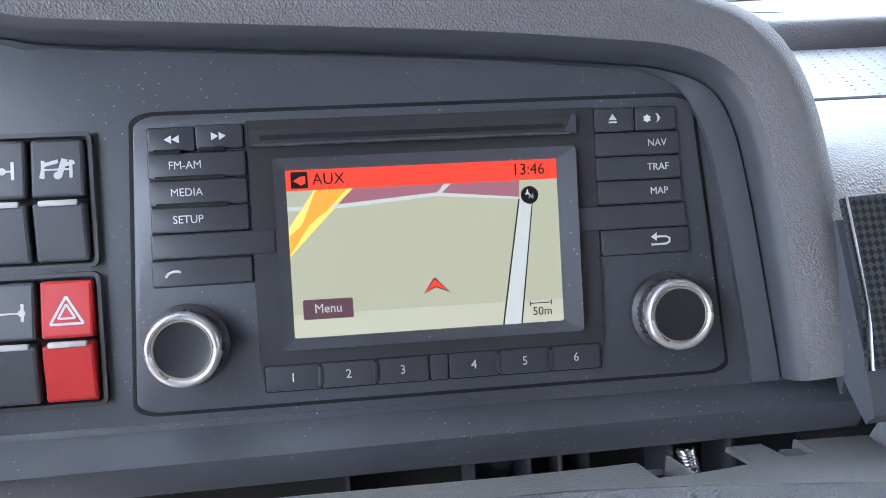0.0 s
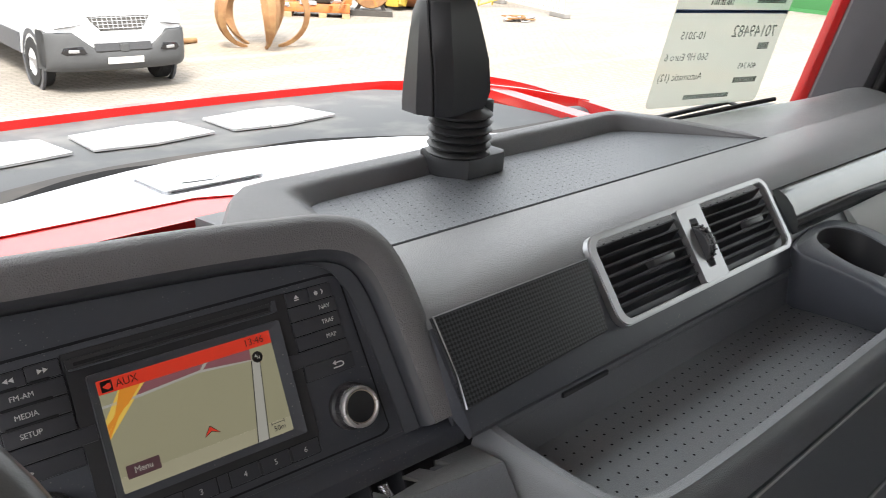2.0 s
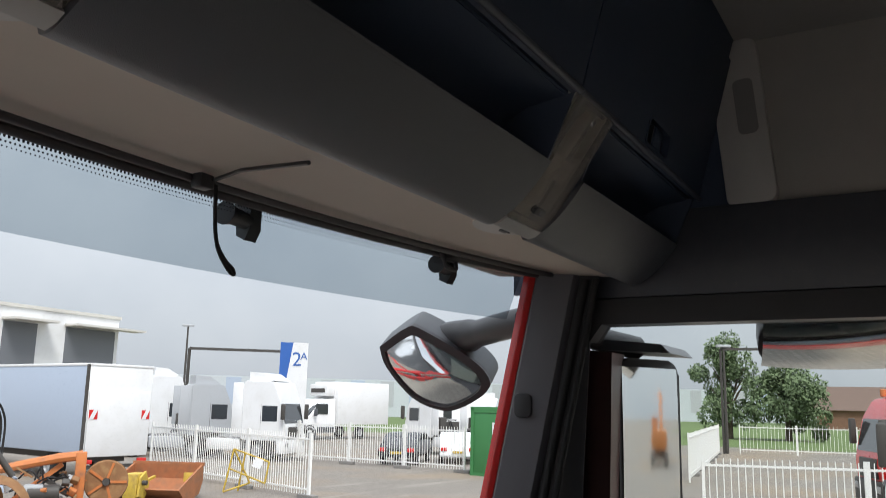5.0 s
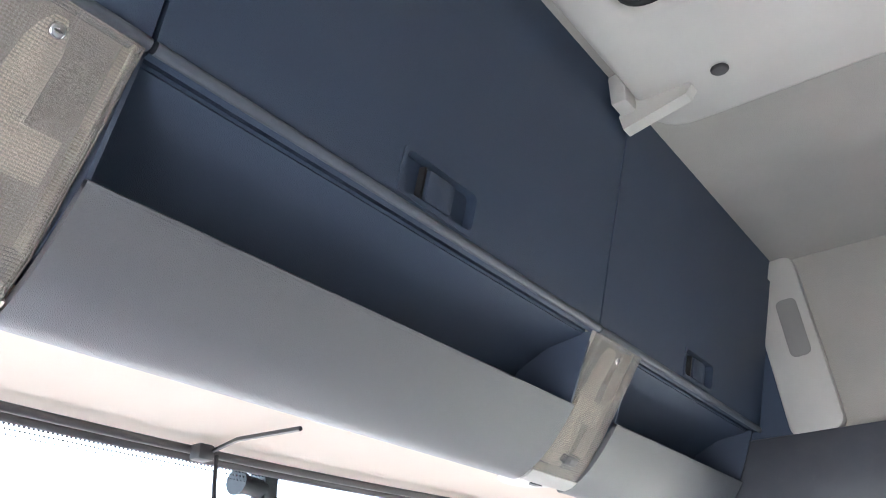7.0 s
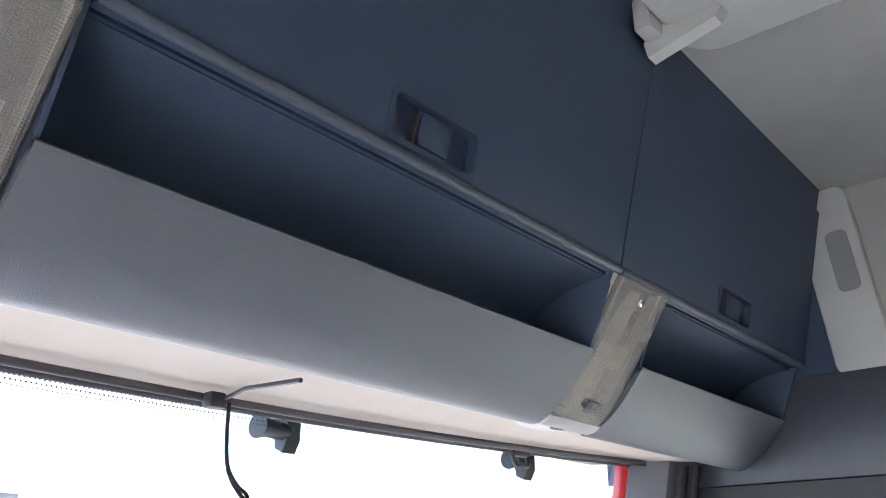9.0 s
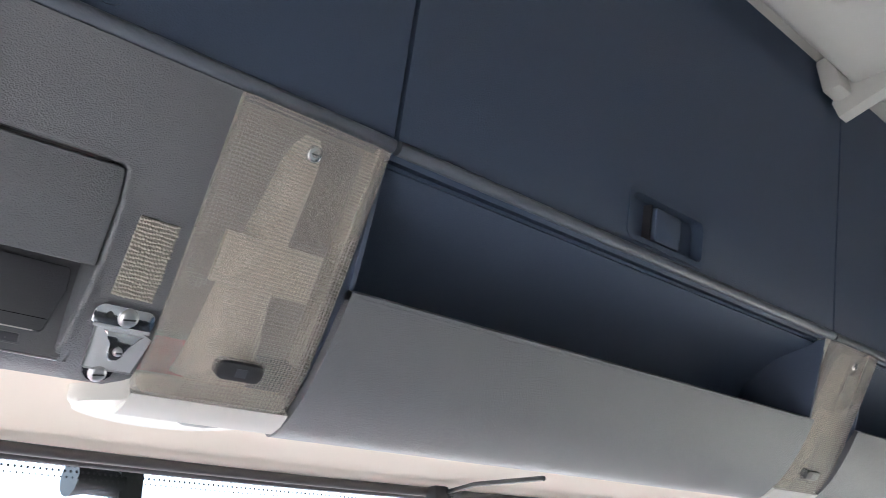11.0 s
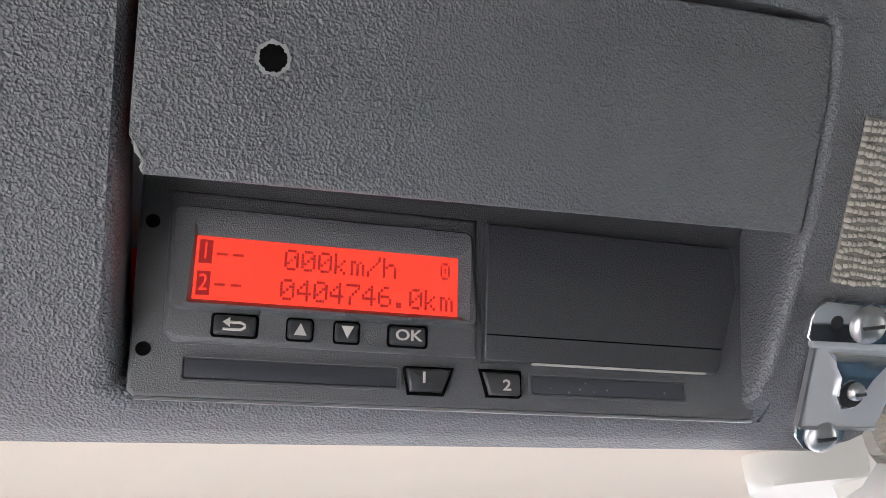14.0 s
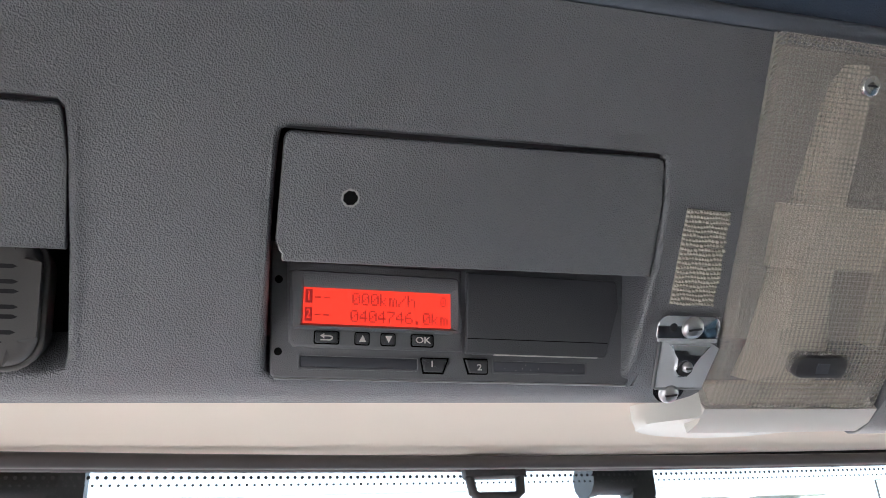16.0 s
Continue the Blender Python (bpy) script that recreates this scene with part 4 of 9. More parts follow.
for i in range(13):
    x = 0.44 + (0.985 - 0.44) * i / 12
    edge = shield_y(x, 0.94) - 0.012
    prof = [(0.36, 1.0035), (0.40, 1.006), (0.43, 1.004), (0.455, 0.995), (edge - 0.03, 0.968), (edge, 0.93)]
    rows.append([top.verts.new((max(x, 0.470 if y < 0.395 else 0.492 - 0.25 * (y - 0.39)), y, z + 0.012 * max(0, (x - 0.6)) / 0.4 * min(1.0, (y - 0.36) / 0.08) - (0.007, 0.004)[i] * (y > 0.37) if i < 2 else z + 0.012 * max(0, (x - 0.6)) / 0.4 * min(1.0, (y - 0.36) / 0.08))) for y, z in prof])
for a, b in zip(rows, rows[1:]):
    for k in range(5):
        top.faces.new((a[k], a[k + 1], b[k + 1], b[k]))
part("top_skin", top, SOFT, dash, "soft grained dashboard top by the pillar", 50)
part("base", prism([(0.62, 0.93), (0.36, 0.955), (0.26, 0.94), (0.215, 0.90), (0.215, 0.60), (0.3, 0.5), (0.62, 0.45)], -0.262, 1.0), BLACK, dash)
part("base", prism([(0.62, 0.92), (0.42, 0.92), (0.36, 0.85), (0.30, 0.70), (0.3, 0.5), (0.62, 0.45)], -1.0, -0.263), BLACK, dash)
part("front_band", sheet([(0.243, 0.993), (0.199, 0.938), (0.194, 0.93), (0.197, 0.924)], -0.272, 0.955, 0.02), FASCIA, dash, "dark band behind the trims", 50)
# fine dimples of the top tray: flat dots with the shade in their colour
bm = bmesh.new()
for i in range(46):
    for j in range(14):
        x, y = -0.15 + 0.0125 * i + 0.00625 * (j % 2), 0.375 + 0.0125 * j
        z = 0.999 - 0.104 * (y - 0.364) + 0.0006
        vs = [bm.verts.new((x + 0.0010 * math.cos(a * math.pi / 3), y + 0.0010 * math.sin(a * math.pi / 3), z)) for a in range(6)]
        bm.faces.new(vs)
part("seam", box(-0.262, 0.478, 0.3605, 0.3640, 0.99, 1.0042), NEARBLACK, dash, "dark seam between tray and roll")
tagged(part("dimples", bm, NEARBLACK, dash, "fine dimples in the tray floor"), kind="stuff")

# trims on the slanted band
BAND_UP = Vector((0, 0.050, 0.065)).normalized()


def band_frame(x, f=0.5):
    return frame_matrix((x, 0.200 + 0.05 * f, 0.952 + 0.065 * f), (1, 0, 0), BAND_UP)


carbon = thing("dash_trim", "dark woven-pattern decor strip with a thin bright edge", "trim")
m = band_frame(-0.185, 0.42)
part("strip", plate([(-0.091, 0.031), (-0.090, -0.012), (-0.094, -0.037), (0.075, -0.03), (0.087, 0.031)][::-1], 0.0, 0.006, 0.001), CARBON, carbon, m=m)
part("edge", tube([(-0.094, -0.037, 0.005), (-0.090, -0.012, 0.005), (-0.091, 0.031, 0.005), (0.087, 0.031, 0.005)], 0.0008, 6), ALU, carbon, "thin bright edging", 60, m)
gloss = thing("dash_trim", "glossy dark decor strip along the passenger side, pale reflections painted in", "trim")
m = band_frame(0.57, 0.42)
bm = bmesh.new()
rows = []
for i in range(17):
    x = -0.325 + 0.60 * i / 16
    h0, h1 = -0.024, 0.030 - 0.002 * i / 16
    rows.append([bm.verts.new((x, h, z)) for h, z in ((h0, 0), (h0, 0.006), (h0 * 0.5, 0.0125), (0.004, 0.0145), (h1 * 0.6, 0.0125), (h1, 0.006), (h1, 0))])
for a, b in zip(rows, rows[1:]):
    for k in range(7):
        bm.faces.new((a[k], a[(k + 1) % 7], b[(k + 1) % 7], b[k]))
bm.faces.new(rows[0])
bm.faces.new(rows[-1][::-1])
part("strip", bm, GLOSSTRIM, gloss, smooth=60, m=m)

# ---- air vents ----
vent = thing("air_vent", "double dashboard air vent in a satin aluminium frame", "air vent", band_frame(0.067, 0.5))
W2, H2 = 0.161, 0.0415
out = rounded(-W2, W2, -H2, H2, 0.012)
OPEN = ((-0.151, -0.020), (0.022, 0.151))
fr = bmesh.new()
# frame bars round two openings
ring_plate(rounded(-W2, W2, -H2, H2, 0.014, 6), rounded(-W2 + 0.0105, W2 - 0.0085, -H2 + 0.0050, H2 - 0.0050, 0.011, 6), 0.0, 0.0070, fr)
bmesh.ops.bevel(fr, geom=[e for e in fr.edges if abs(e.verts[0].co.z - 0.0070) < 1e-5 and abs(e.verts[1].co.z - 0.0070) < 1e-5], offset=0.0012, segments=2, affect="EDGES")
part("frame", fr, VENTALU, vent, "satin aluminium frame", 40)
mid_bm = ring_plate(rounded(-0.0205, 0.0215, -0.0375, 0.0375, 0.003, 4), rounded(-0.0068, 0.0068, -0.0250, 0.0250, 0.003, 4), 0.0, 0.0068)
part("middle_bar", mid_bm, VENTALU, vent, "satin aluminium bar with a wheel slot", 40)
part("well", box(-W2 + 0.004, W2 - 0.004, -H2 + 0.004, H2 - 0.004, -0.03, -0.022), NEARBLACK, vent)
for x in (-0.0033, 0.0033):
    wheel = part("thumb_wheel", lathe([(0, -0.0027), (0.019, -0.0027), (0.021, -0.0015), (0.021, 0.0015), (0.019, 0.0027), (0, 0.0027)], 28), BLACK, vent, "black ribbed thumb wheel", 30,
                 Matrix.Translation((x, 0, -0.004)) @ pose(0, 0, 0, 0, 90, 0))
    for k in range(9):
        a = radians(-60 + 15 * k)
        part("rib", box(-0.0026, 0.0026, -0.0008, 0.0008, -0.0008, 0.0012), BLACK, wheel, m=pose(0, 0, 0, 0, -90, 0) @ Matrix.Translation((0, 0, 0)) @ pose(0, 0.021 * math.sin(a), 0.021 * math.cos(a), -math.degrees(a), 0, 0))
for k, (x0, x1) in enumerate(OPEN):
    for i in range(7):
        y = -0.028 + 0.0092 * i
        slat = box(x0, x1, -0.0075, 0.0075, -0.0011, 0.0011, 0.0008, 1)
        part("slat", slat, BLACK, vent, smooth=40, m=pose(0, y, -0.004, 62, 0, 0))
    for i in range(9):
        x = x0 + (x1 - x0) * (i + 0.5) / 9
        part("vane", box(x - 0.0008, x + 0.0008, -0.033, 0.033, -0.02, -0.012), BLACK, vent)
    xm = (x0 + x1) / 2 + 0.012
    part("tab", box(xm - 0.017, xm + 0.017, -0.0035, 0.0035, 0.002, 0.012, 0.002), BLACK, vent, "black vane tab", 40)
    part("tab_top", box(xm - 0.014, xm + 0.014, 0.0035, 0.0045, 0.003, 0.0115), FASCIA, vent)

# ---- lower shelf unit ----
shelf = thing("dash_shelf", "dark plastic shelf unit with a dimpled tray floor and drawers below", "shelf unit")
X0, X1 = -0.245, 0.378
# paler copy of the dash plastic; the extra brightness stands for window light
SHELFLIT = material("shelf_plastic_lit", (0.178, 0.184, 0.196), 0.36, spec=0.9, dust=0.3, scale=14, grain=0.5, grain_scale=1100, kind="leather", vary=0.1)
DRAWPL = material("drawer_plastic", (0.128, 0.136, 0.150), 0.45, grain=0.4, grain_scale=1000, kind="leather", vary=0.12)
part("back_wall", sheet([(0.204, 0.922), (0.199, 0.874)], X0 + 0.003, X1 - 0.03, 0.014), SHELFLIT, shelf)
part("back_rail", box(X0 - 0.006, X1 - 0.06, 0.198, 0.213, 0.914, 0.9240, 0.003), SHELFLIT, shelf, smooth=40)
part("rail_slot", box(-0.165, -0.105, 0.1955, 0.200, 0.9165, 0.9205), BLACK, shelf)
part("tray_floor", box(X0, X1 - 0.02, 0.070, 0.206, 0.868, 0.877), SHELFLIT, shelf)
# one rim round the tray: a flat bright-edged strip, then a roll that falls to the drawers
lip_path = [(p.x, p.y) for p in smooth_curve([(0.345, 0.0690), (0.24, 0.0670), (0.12, 0.0668), (0.0, 0.0666), (-0.10, 0.0668), (-0.17, 0.0682), (-0.205, 0.0700), (-0.226, 0.0740), (-0.239, 0.0820), (-0.2465, 0.0945), (-0.2490, 0.110), (-0.2492, 0.135), (-0.2485, 0.165), (-0.2470, 0.188), (-0.2450, 0.206)], 4)]
LIPS = [(-0.0062, 0.8772), (-0.0058, 0.9150), (-0.0052, 0.9212), (-0.0038, 0.9229), (0.0038, 0.9238), (0.0046, 0.9228), (0.0052, 0.9216), (0.0078, 0.9196), (0.0110, 0.9140), (0.0136, 0.9050), (0.0152, 0.8960), (0.0158, 0.8890), (0.0130, 0.8830)]
part("tray_rim", swept(lip_path, LIPS), SHELFLIT, shelf, "rounded rim of the tray with a flat bright strip", 28)
# flat dark dots, the dimples' shade as colour
bm = bmesh.new()
for i in range(46):
    for j in range(9):
        x, y = X0 + 0.014 + 0.0135 * i + 0.00675 * (j % 2), 0.086 + 0.0128 * j
        if x > X1 - 0.12:
            continue
        vs = [bm.verts.new((x + 0.0013 * math.cos(q * math.pi / 3), y + 0.0013 * math.sin(q * math.pi / 3), 0.8776)) for q in range(6)]
        bm.faces.new(vs)
tagged(part("dimples", bm, NEARBLACK, shelf, "dark dimples in the tray floor"), kind="stuff")
# drawer fronts lean towards the seats as they go down
FRONT = [(0.0500, 0.8890), (0.0370, 0.8400), (0.0250, 0.7950), (0.0130, 0.7450), (0.0030, 0.6980), (-0.0080, 0.6300), (-0.0160, 0.5300), (-0.0180, 0.3000)]


def front_y(z):
    for (y0, z0), (y1, z1) in zip(FRONT, FRONT[1:]):
        if z1 <= z <= z0:
            return y0 + (y1 - y0) * (z0 - z) / (z0 - z1)
    return FRONT[-1][0]


def drawer(z1, z0):
    zs = [z1 + (z0 - z1) * k / 4 for k in range(5)]
    dr = part("drawer", sheet([(front_y(z), z) for z in zs], X0 - 0.014, X1 - 0.004, 0.014), DRAWPL, shelf, "plain dark drawer front", 50)
    part("drawer_edge", tube([(X0 - 0.014, front_y(z1) - 0.0010, z1 + 0.0006), (X1 - 0.05, front_y(z1) - 0.0010, z1 + 0.0006), (X1 - 0.004, front_y(z1) + 0.0010, z1 + 0.004)], 0.0014, 6), EDGEGREY, dr, "thin pale drawer edge", 60)
    return dr


EDGEGREY = material("pale_edge_grey", (0.42, 0.42, 0.42), 0.4)
top_drawer = drawer(0.886, 0.7965)
drawer(0.7930, 0.6980)
drawer(0.6945, 0.5300)
# grip plate at the far end of the top drawer
GRIP = frame_matrix((0.280, front_y(0.845), 0.845), (1, 0, 0), (0, 0.263, 0.965))
grip = part("drawer_grip", ring_plate(rounded(-0.042, 0.046, -0.034, 0.036, 0.004, 3), rounded(-0.024, 0.036, -0.014, 0.026, 0.003, 3), -0.002, 0.0016), DRAWPL, top_drawer, "plate round the drawer latch", 40, GRIP)
part("grip_well", box(-0.026, 0.038, -0.016, 0.028, -0.003, 0.0006), VOID, grip)
part("grip_line", box(-0.042, 0.040, 0.0362, 0.0382, -0.001, 0.0020), EDGEGREY, grip, "thin pale edge")
part("grip_sill", box(-0.024, 0.044, -0.034, -0.024, 0.0, 0.0065, 0.002), DRAWPL, grip, "sloping latch sill", 40)
part("grip_stop", box(-0.022, -0.006, -0.014, -0.006, 0.0, 0.005, 0.001), DRAWPL, grip, smooth=40)
for k in range(6):
    part("grip_tooth", box(-0.021 + 0.0105 * k, -0.0155 + 0.0105 * k, -0.024, -0.017, 0.0, 0.007, 0.0012), KEY, grip, smooth=40)
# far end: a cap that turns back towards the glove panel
part("end_cap", plate([(0.262, 0.0560), (0.330, 0.0525), (0.358, 0.0555), (0.380, 0.072), (0.398, 0.098), (0.414, 0.135), (0.424, 0.175), (0.427, 0.212), (0.352, 0.214), (0.368, 0.196), (0.380, 0.170), (0.376, 0.137), (0.349, 0.103), (0.302, 0.070), (0.275, 0.058)], 0.80, 0.9236, 0.007, 3), SHELFLIT, shelf, "rounded end cap beside the cup holder", 50)
part("cap_seam", tube(smooth_curve([(0.396, 0.196, 0.9237), (0.404, 0.168, 0.9237), (0.396, 0.125, 0.9237), (0.380, 0.096, 0.9237), (0.355, 0.074, 0.9237)], 4), 0.0007, 5), NEARBLACK, shelf, smooth=60)
part("end_cheek", prism([(y + 0.002, z) for y, z in FRONT] + [(0.21, 0.30), (0.21, 0.885)], X1 - 0.004, X1 + 0.010), SHELFLIT, shelf, "side of the unit", 40)
part("near_cheek", prism([(y + 0.004, z) for y, z in FRONT] + [(0.21, 0.30), (0.21, 0.889)], X0 - 0.020, X0 - 0.014), SHELFLIT, shelf, smooth=40)

# ---- cup holder ----
cup = thing("cup_holder", "dark plastic cup holder clipped over the shelf end", "cup holder")
CUPPL = material("cup_holder_plastic", (0.082, 0.088, 0.104), 0.34, spec=0.8, grain=0.3, grain_scale=1300, kind="leather")
def cup_top(plan):
    """A closed outline on the cup holder's slanting top."""
    return smooth_curve([(x, y, 0.925 + 0.197 * (y - 0.053)) for x, y in plan], 4, closed=True)


CUPRIM = cup_top([(0.226, 0.190), (0.240, 0.203), (0.300, 0.212), (0.346, 0.211), (0.374, 0.193), (0.386, 0.169), (0.383, 0.135), (0.354, 0.099), (0.306, 0.066), (0.272, 0.054), (0.246, 0.056), (0.237, 0.078), (0.237, 0.116), (0.233, 0.150), (0.228, 0.175)])
CUPHOLE = cup_top([(0.284, 0.194), (0.303, 0.199), (0.328, 0.198), (0.348, 0.187), (0.358, 0.163), (0.350, 0.130), (0.326, 0.098), (0.299, 0.073), (0.272, 0.066), (0.263, 0.072), (0.272, 0.096), (0.268, 0.122), (0.262, 0.144), (0.265, 0.166), (0.273, 0.183)])
N = len(CUPRIM)


def cup_ring(inset, dz):
    """The rim outline drawn in by a distance, less so at the narrow spout."""
    ring = []
    for i, p in enumerate(CUPRIM):
        d = CUPRIM[(i + 1) % N] - CUPRIM[i - 1]
        n = Vector((d.y, -d.x, 0)).normalized()
        k = inset * min(1.0, max(0.32, (p.y - 0.045) / 0.07))
        ring.append(Vector((p.x + n.x * k, p.y + n.y * k, p.z + dz)))
    return ring


def cup_skin(rings, closed_end=None):
    bm = bmesh.new()
    loops = [[bm.verts.new(p) for p in ring] for ring in rings]
    for a, b in zip(loops, loops[1:]):
        for i in range(N):
            bm.faces.new((a[i], a[(i + 1) % N], b[(i + 1) % N], b[i]))
    if closed_end is not None:
        c = bm.verts.new(closed_end)
        for i in range(N):
            bm.faces.new((loops[-1][i], loops[-1][(i + 1) % N], c))
    return bm


foot_ring = [Vector((p.x + (0.020 if p.x < 0.3 else -0.006) * (1.0 if p.y > 0.084 else 0.4), p.y, 0.8775 if p.y > (0.084 if p.x < 0.26 else 0.108) else 0.9225)) for p in CUPRIM]
hole_edge = [p + (q - p) * 0.08 for p, q in zip(CUPHOLE, CUPRIM)]
part("body", cup_skin([foot_ring, cup_ring(0.0, -0.007), cup_ring(0.0012, -0.0022), cup_ring(0.0045, 0.0), hole_edge, [p + Vector((0, 0, -0.0016)) for p in CUPHOLE]]), CUPPL, cup, smooth=40)
well_low = [Vector((0.312 + (p.x - 0.312) * 0.86, 0.150 + (p.y - 0.150) * 0.86, 0.889 if p.y > 0.115 else 0.913)) for p in CUPHOLE]
part("well", cup_skin([[p + Vector((0, 0, -0.0016)) for p in CUPHOLE], well_low], (0.310, 0.155, 0.889)), BLACK, cup, "dark inside of the cup holder", 50)
part("spring_tab", tube(smooth_curve([(0.272, 0.104, 0.916), (0.280, 0.112, 0.928), (0.296, 0.114, 0.930), (0.312, 0.108, 0.922)], 4), 0.0035, 8), BLACK, cup, "black spring bar across the cup", 60)

# pale lower glove panel on the far side
glove = thing("glove_panel", "smooth mid-grey knee panel below the passenger decor strip", "panel")
GREYPANEL = material("grey_knee_panel", (0.50, 0.505, 0.49), 0.5, grain=0.3, grain_scale=900, kind="leather")
part("panel", sheet([(0.212, 0.962), (0.195, 0.945), (0.178, 0.91), (0.172, 0.85), (0.18, 0.78), (0.205, 0.70), (0.225, 0.66)], 0.44, 0.935, 0.02, 6), GREYPANEL, glove, smooth=50)
part("frame", sheet([(0.212, 0.963), (0.193, 0.945), (0.175, 0.91), (0.169, 0.85), (0.177, 0.78), (0.202, 0.68)], 0.400, 0.443, 0.02), GREYPANEL, glove, smooth=50)
part("underside", box(0.39, 1.0, 0.2, 0.5, 0.55, 0.66), BLACK, glove)

# corner cap under the grab handle with the side demister
cap = thing("corner_cap", "dark round dashboard corner cap with a small demister grille", "trim")
part("cap", lathe([(0, 0.014), (0.036, 0.014), (0.046, 0.009), (0.052, -0.002), (0.060, -0.028), (0.068, -0.052), (0.069, -0.058), (0.064, -0.062), (0.062, -0.09), (0, -0.09)], 32), PLASTIC, cap, smooth=40, m=pose(0.990, 0.246, 1.003, 0, 0, 0))
part("cap_lid", lathe([(0, 0.0165), (0.026, 0.0165), (0.030, 0.0155), (0.030, 0.0130)], 24), FASCIA, cap, smooth=40, m=pose(0.990, 0.246, 1.003, 0, 0, 0))
part("grille_frame", plate(rounded(-0.034, 0.034, -0.027, 0.023, 0.007), 0, 0.008, 0.002), PLASTIC, cap, "grey surround of the demister", 40, frame_matrix((0.930, 0.226, 0.968), (0.35, -0.94, 0), (0.1, 0.05, 1)))
part("grille_edge", tube([(-0.030, -0.020, 0.0085), (-0.030, 0.014, 0.0085), (-0.026, 0.019, 0.0085), (0.018, 0.019, 0.0085), (0.026, 0.014, 0.0085), (0.031, -0.022, 0.0085)], 0.0011, 6), ALU, cap, "thin bright edge of the demister", 60, frame_matrix((0.930, 0.226, 0.968), (0.35, -0.94, 0), (0.1, 0.05, 1)))
part("grille", plate(rounded(-0.031, 0.031, -0.024, 0.019, 0.006), 0.002, 0.0088, 0.001), BLACK, cap, "black demister grille", 40, frame_matrix((0.930, 0.226, 0.968), (0.35, -0.94, 0), (0.1, 0.05, 1)))

# ---- black sensor stalk on the tray ----
BELLOWS = material("bellows_rubber", (0.035, 0.035, 0.037), 0.45, spec=0.7)
mon = thing("dash_mount", "black faceted folding holder on a rubber bellows foot", "holder", pose(0.050, 0.535, 0.980))
part("foot", plate([(-0.022, -0.034), (0.042, -0.030), (0.052, -0.022), (0.052, 0.040), (-0.030, 0.040), (-0.031, 0.006)], 0, 0.029, 0.004, 2), BLACK, mon, "black plastic foot", 40)
prof = [(0.0, 0.02)]
for k in range(-1, 5):
    prof += [(0.0315, 0.0350 + 0.0092 * k), (0.0365, 0.0372 + 0.0092 * k), (0.0385, 0.0395 + 0.0092 * k), (0.0365, 0.0418 + 0.0092 * k)]
prof += [(0.031, 0.082), (0.023, 0.088), (0, 0.088)]
part("bellows", lathe(prof, 28), BELLOWS, mon, "black ribbed rubber bellows", 60, pose(-0.006, 0.0, 0))
part("neck", box(-0.008, 0.008, -0.008, 0.008, 0.074, 0.092, 0.003), BLACK, mon, smooth=40, m=pose(0.022, -0.012, 0))
# two shells meeting in a seam, the head turned towards the driver
bm = bmesh.new()
rows = []
for z, l, c, f, r, deep in ((0.004, -0.034, 0.0, 0.016, 0.048, 0.6), (0.0, -0.0375, 0.0, 0.017, 0.052, 0.85), (0.010, -0.038, -0.001, 0.019, 0.058, 0.95), (0.026, -0.0376, -0.002, 0.020, 0.0625, 1.0), (0.060, -0.035, -0.005, 0.018, 0.0585, 1.0), (0.085, -0.0325, -0.008, 0.015, 0.051, 0.95),
                        (0.110, -0.0295, -0.0105, 0.0125, 0.043, 0.85), (0.123, -0.025, -0.0115, 0.011, 0.038, 0.72), (0.130, -0.017, -0.012, 0.008, 0.030, 0.5)):
    rows.append([bm.verts.new((x, y * deep, z)) for x, y in ((l, 0.020), (l, 0.004), (l + 0.45 * (c - l), -0.020), (c - 0.003, -0.0285), (c - 0.0012, -0.0285), (c, -0.0255), (c + 0.0012, -0.0285), (c + 0.003, -0.029), (f, -0.026), (f + 0.25 * (r - f), -0.016), (r, 0.010), (r - 0.006, 0.036), (l + 0.01, 0.036))])
for a, b in zip(rows, rows[1:]):
    for k in range(13):
        bm.faces.new((a[k], a[(k + 1) % 13], b[(k + 1) % 13], b[k]))
bm.faces.new(rows[0][::-1])
bm.faces.new(rows[-1])
part("head", bm, BLACK, mon, "black faceted plastic head", 22, frame_matrix((-0.044, 0.004, 0.080), (0.72, -0.69, 0), (0.69, 0.72, 0)))

# ---- passenger seat ----
seat = thing("passenger_seat", "dark blue-grey cloth passenger seat", "seat", pose(0.70, -0.38, 0.17))
part("base", box(-0.2, 0.2, -0.2, 0.2, -0.17, 0.32, 0.03), BLACK, seat, smooth=40)
bm = box(-0.24, 0.24, -0.26, 0.29, 0.32, 0.50, 0.07, 4)
part("cushion", bm, CLOTH, seat, smooth=60)
part("backrest", box(-0.24, 0.24, -0.34, -0.2, 0.48, 1.15, 0.06, 4), CLOTH, seat, smooth=60)
part("bolster", box(0.14, 0.26, -0.26, 0.29, 0.40, 0.53, 0.055, 4), CLOTH, seat, smooth=60)
part("bolster", box(-0.26, -0.14, -0.26, 0.29, 0.40, 0.53, 0.055, 4), CLOTH, seat, smooth=60)
part("headrest", box(-0.13, 0.13, -0.34, -0.24, 1.16, 1.36, 0.045, 4), CLOTH, seat, smooth=60)

# ---- steering wheel ----
wheel_m = frame_matrix((-0.794, 0.081, 1.034), (1, 0, 0), (0, 0.85, 0.526))
sw = thing("steering_wheel", "black leather steering wheel on a thick column", "steering wheel", wheel_m)
part("rim", tube([(0.217 * math.cos(2 * math.pi * i / 64), 0.217 * math.sin(2 * math.pi * i / 64), 0) for i in range(64)], 0.0155, 12, closed=True), LEATHER, sw, "black leather rim", 80)
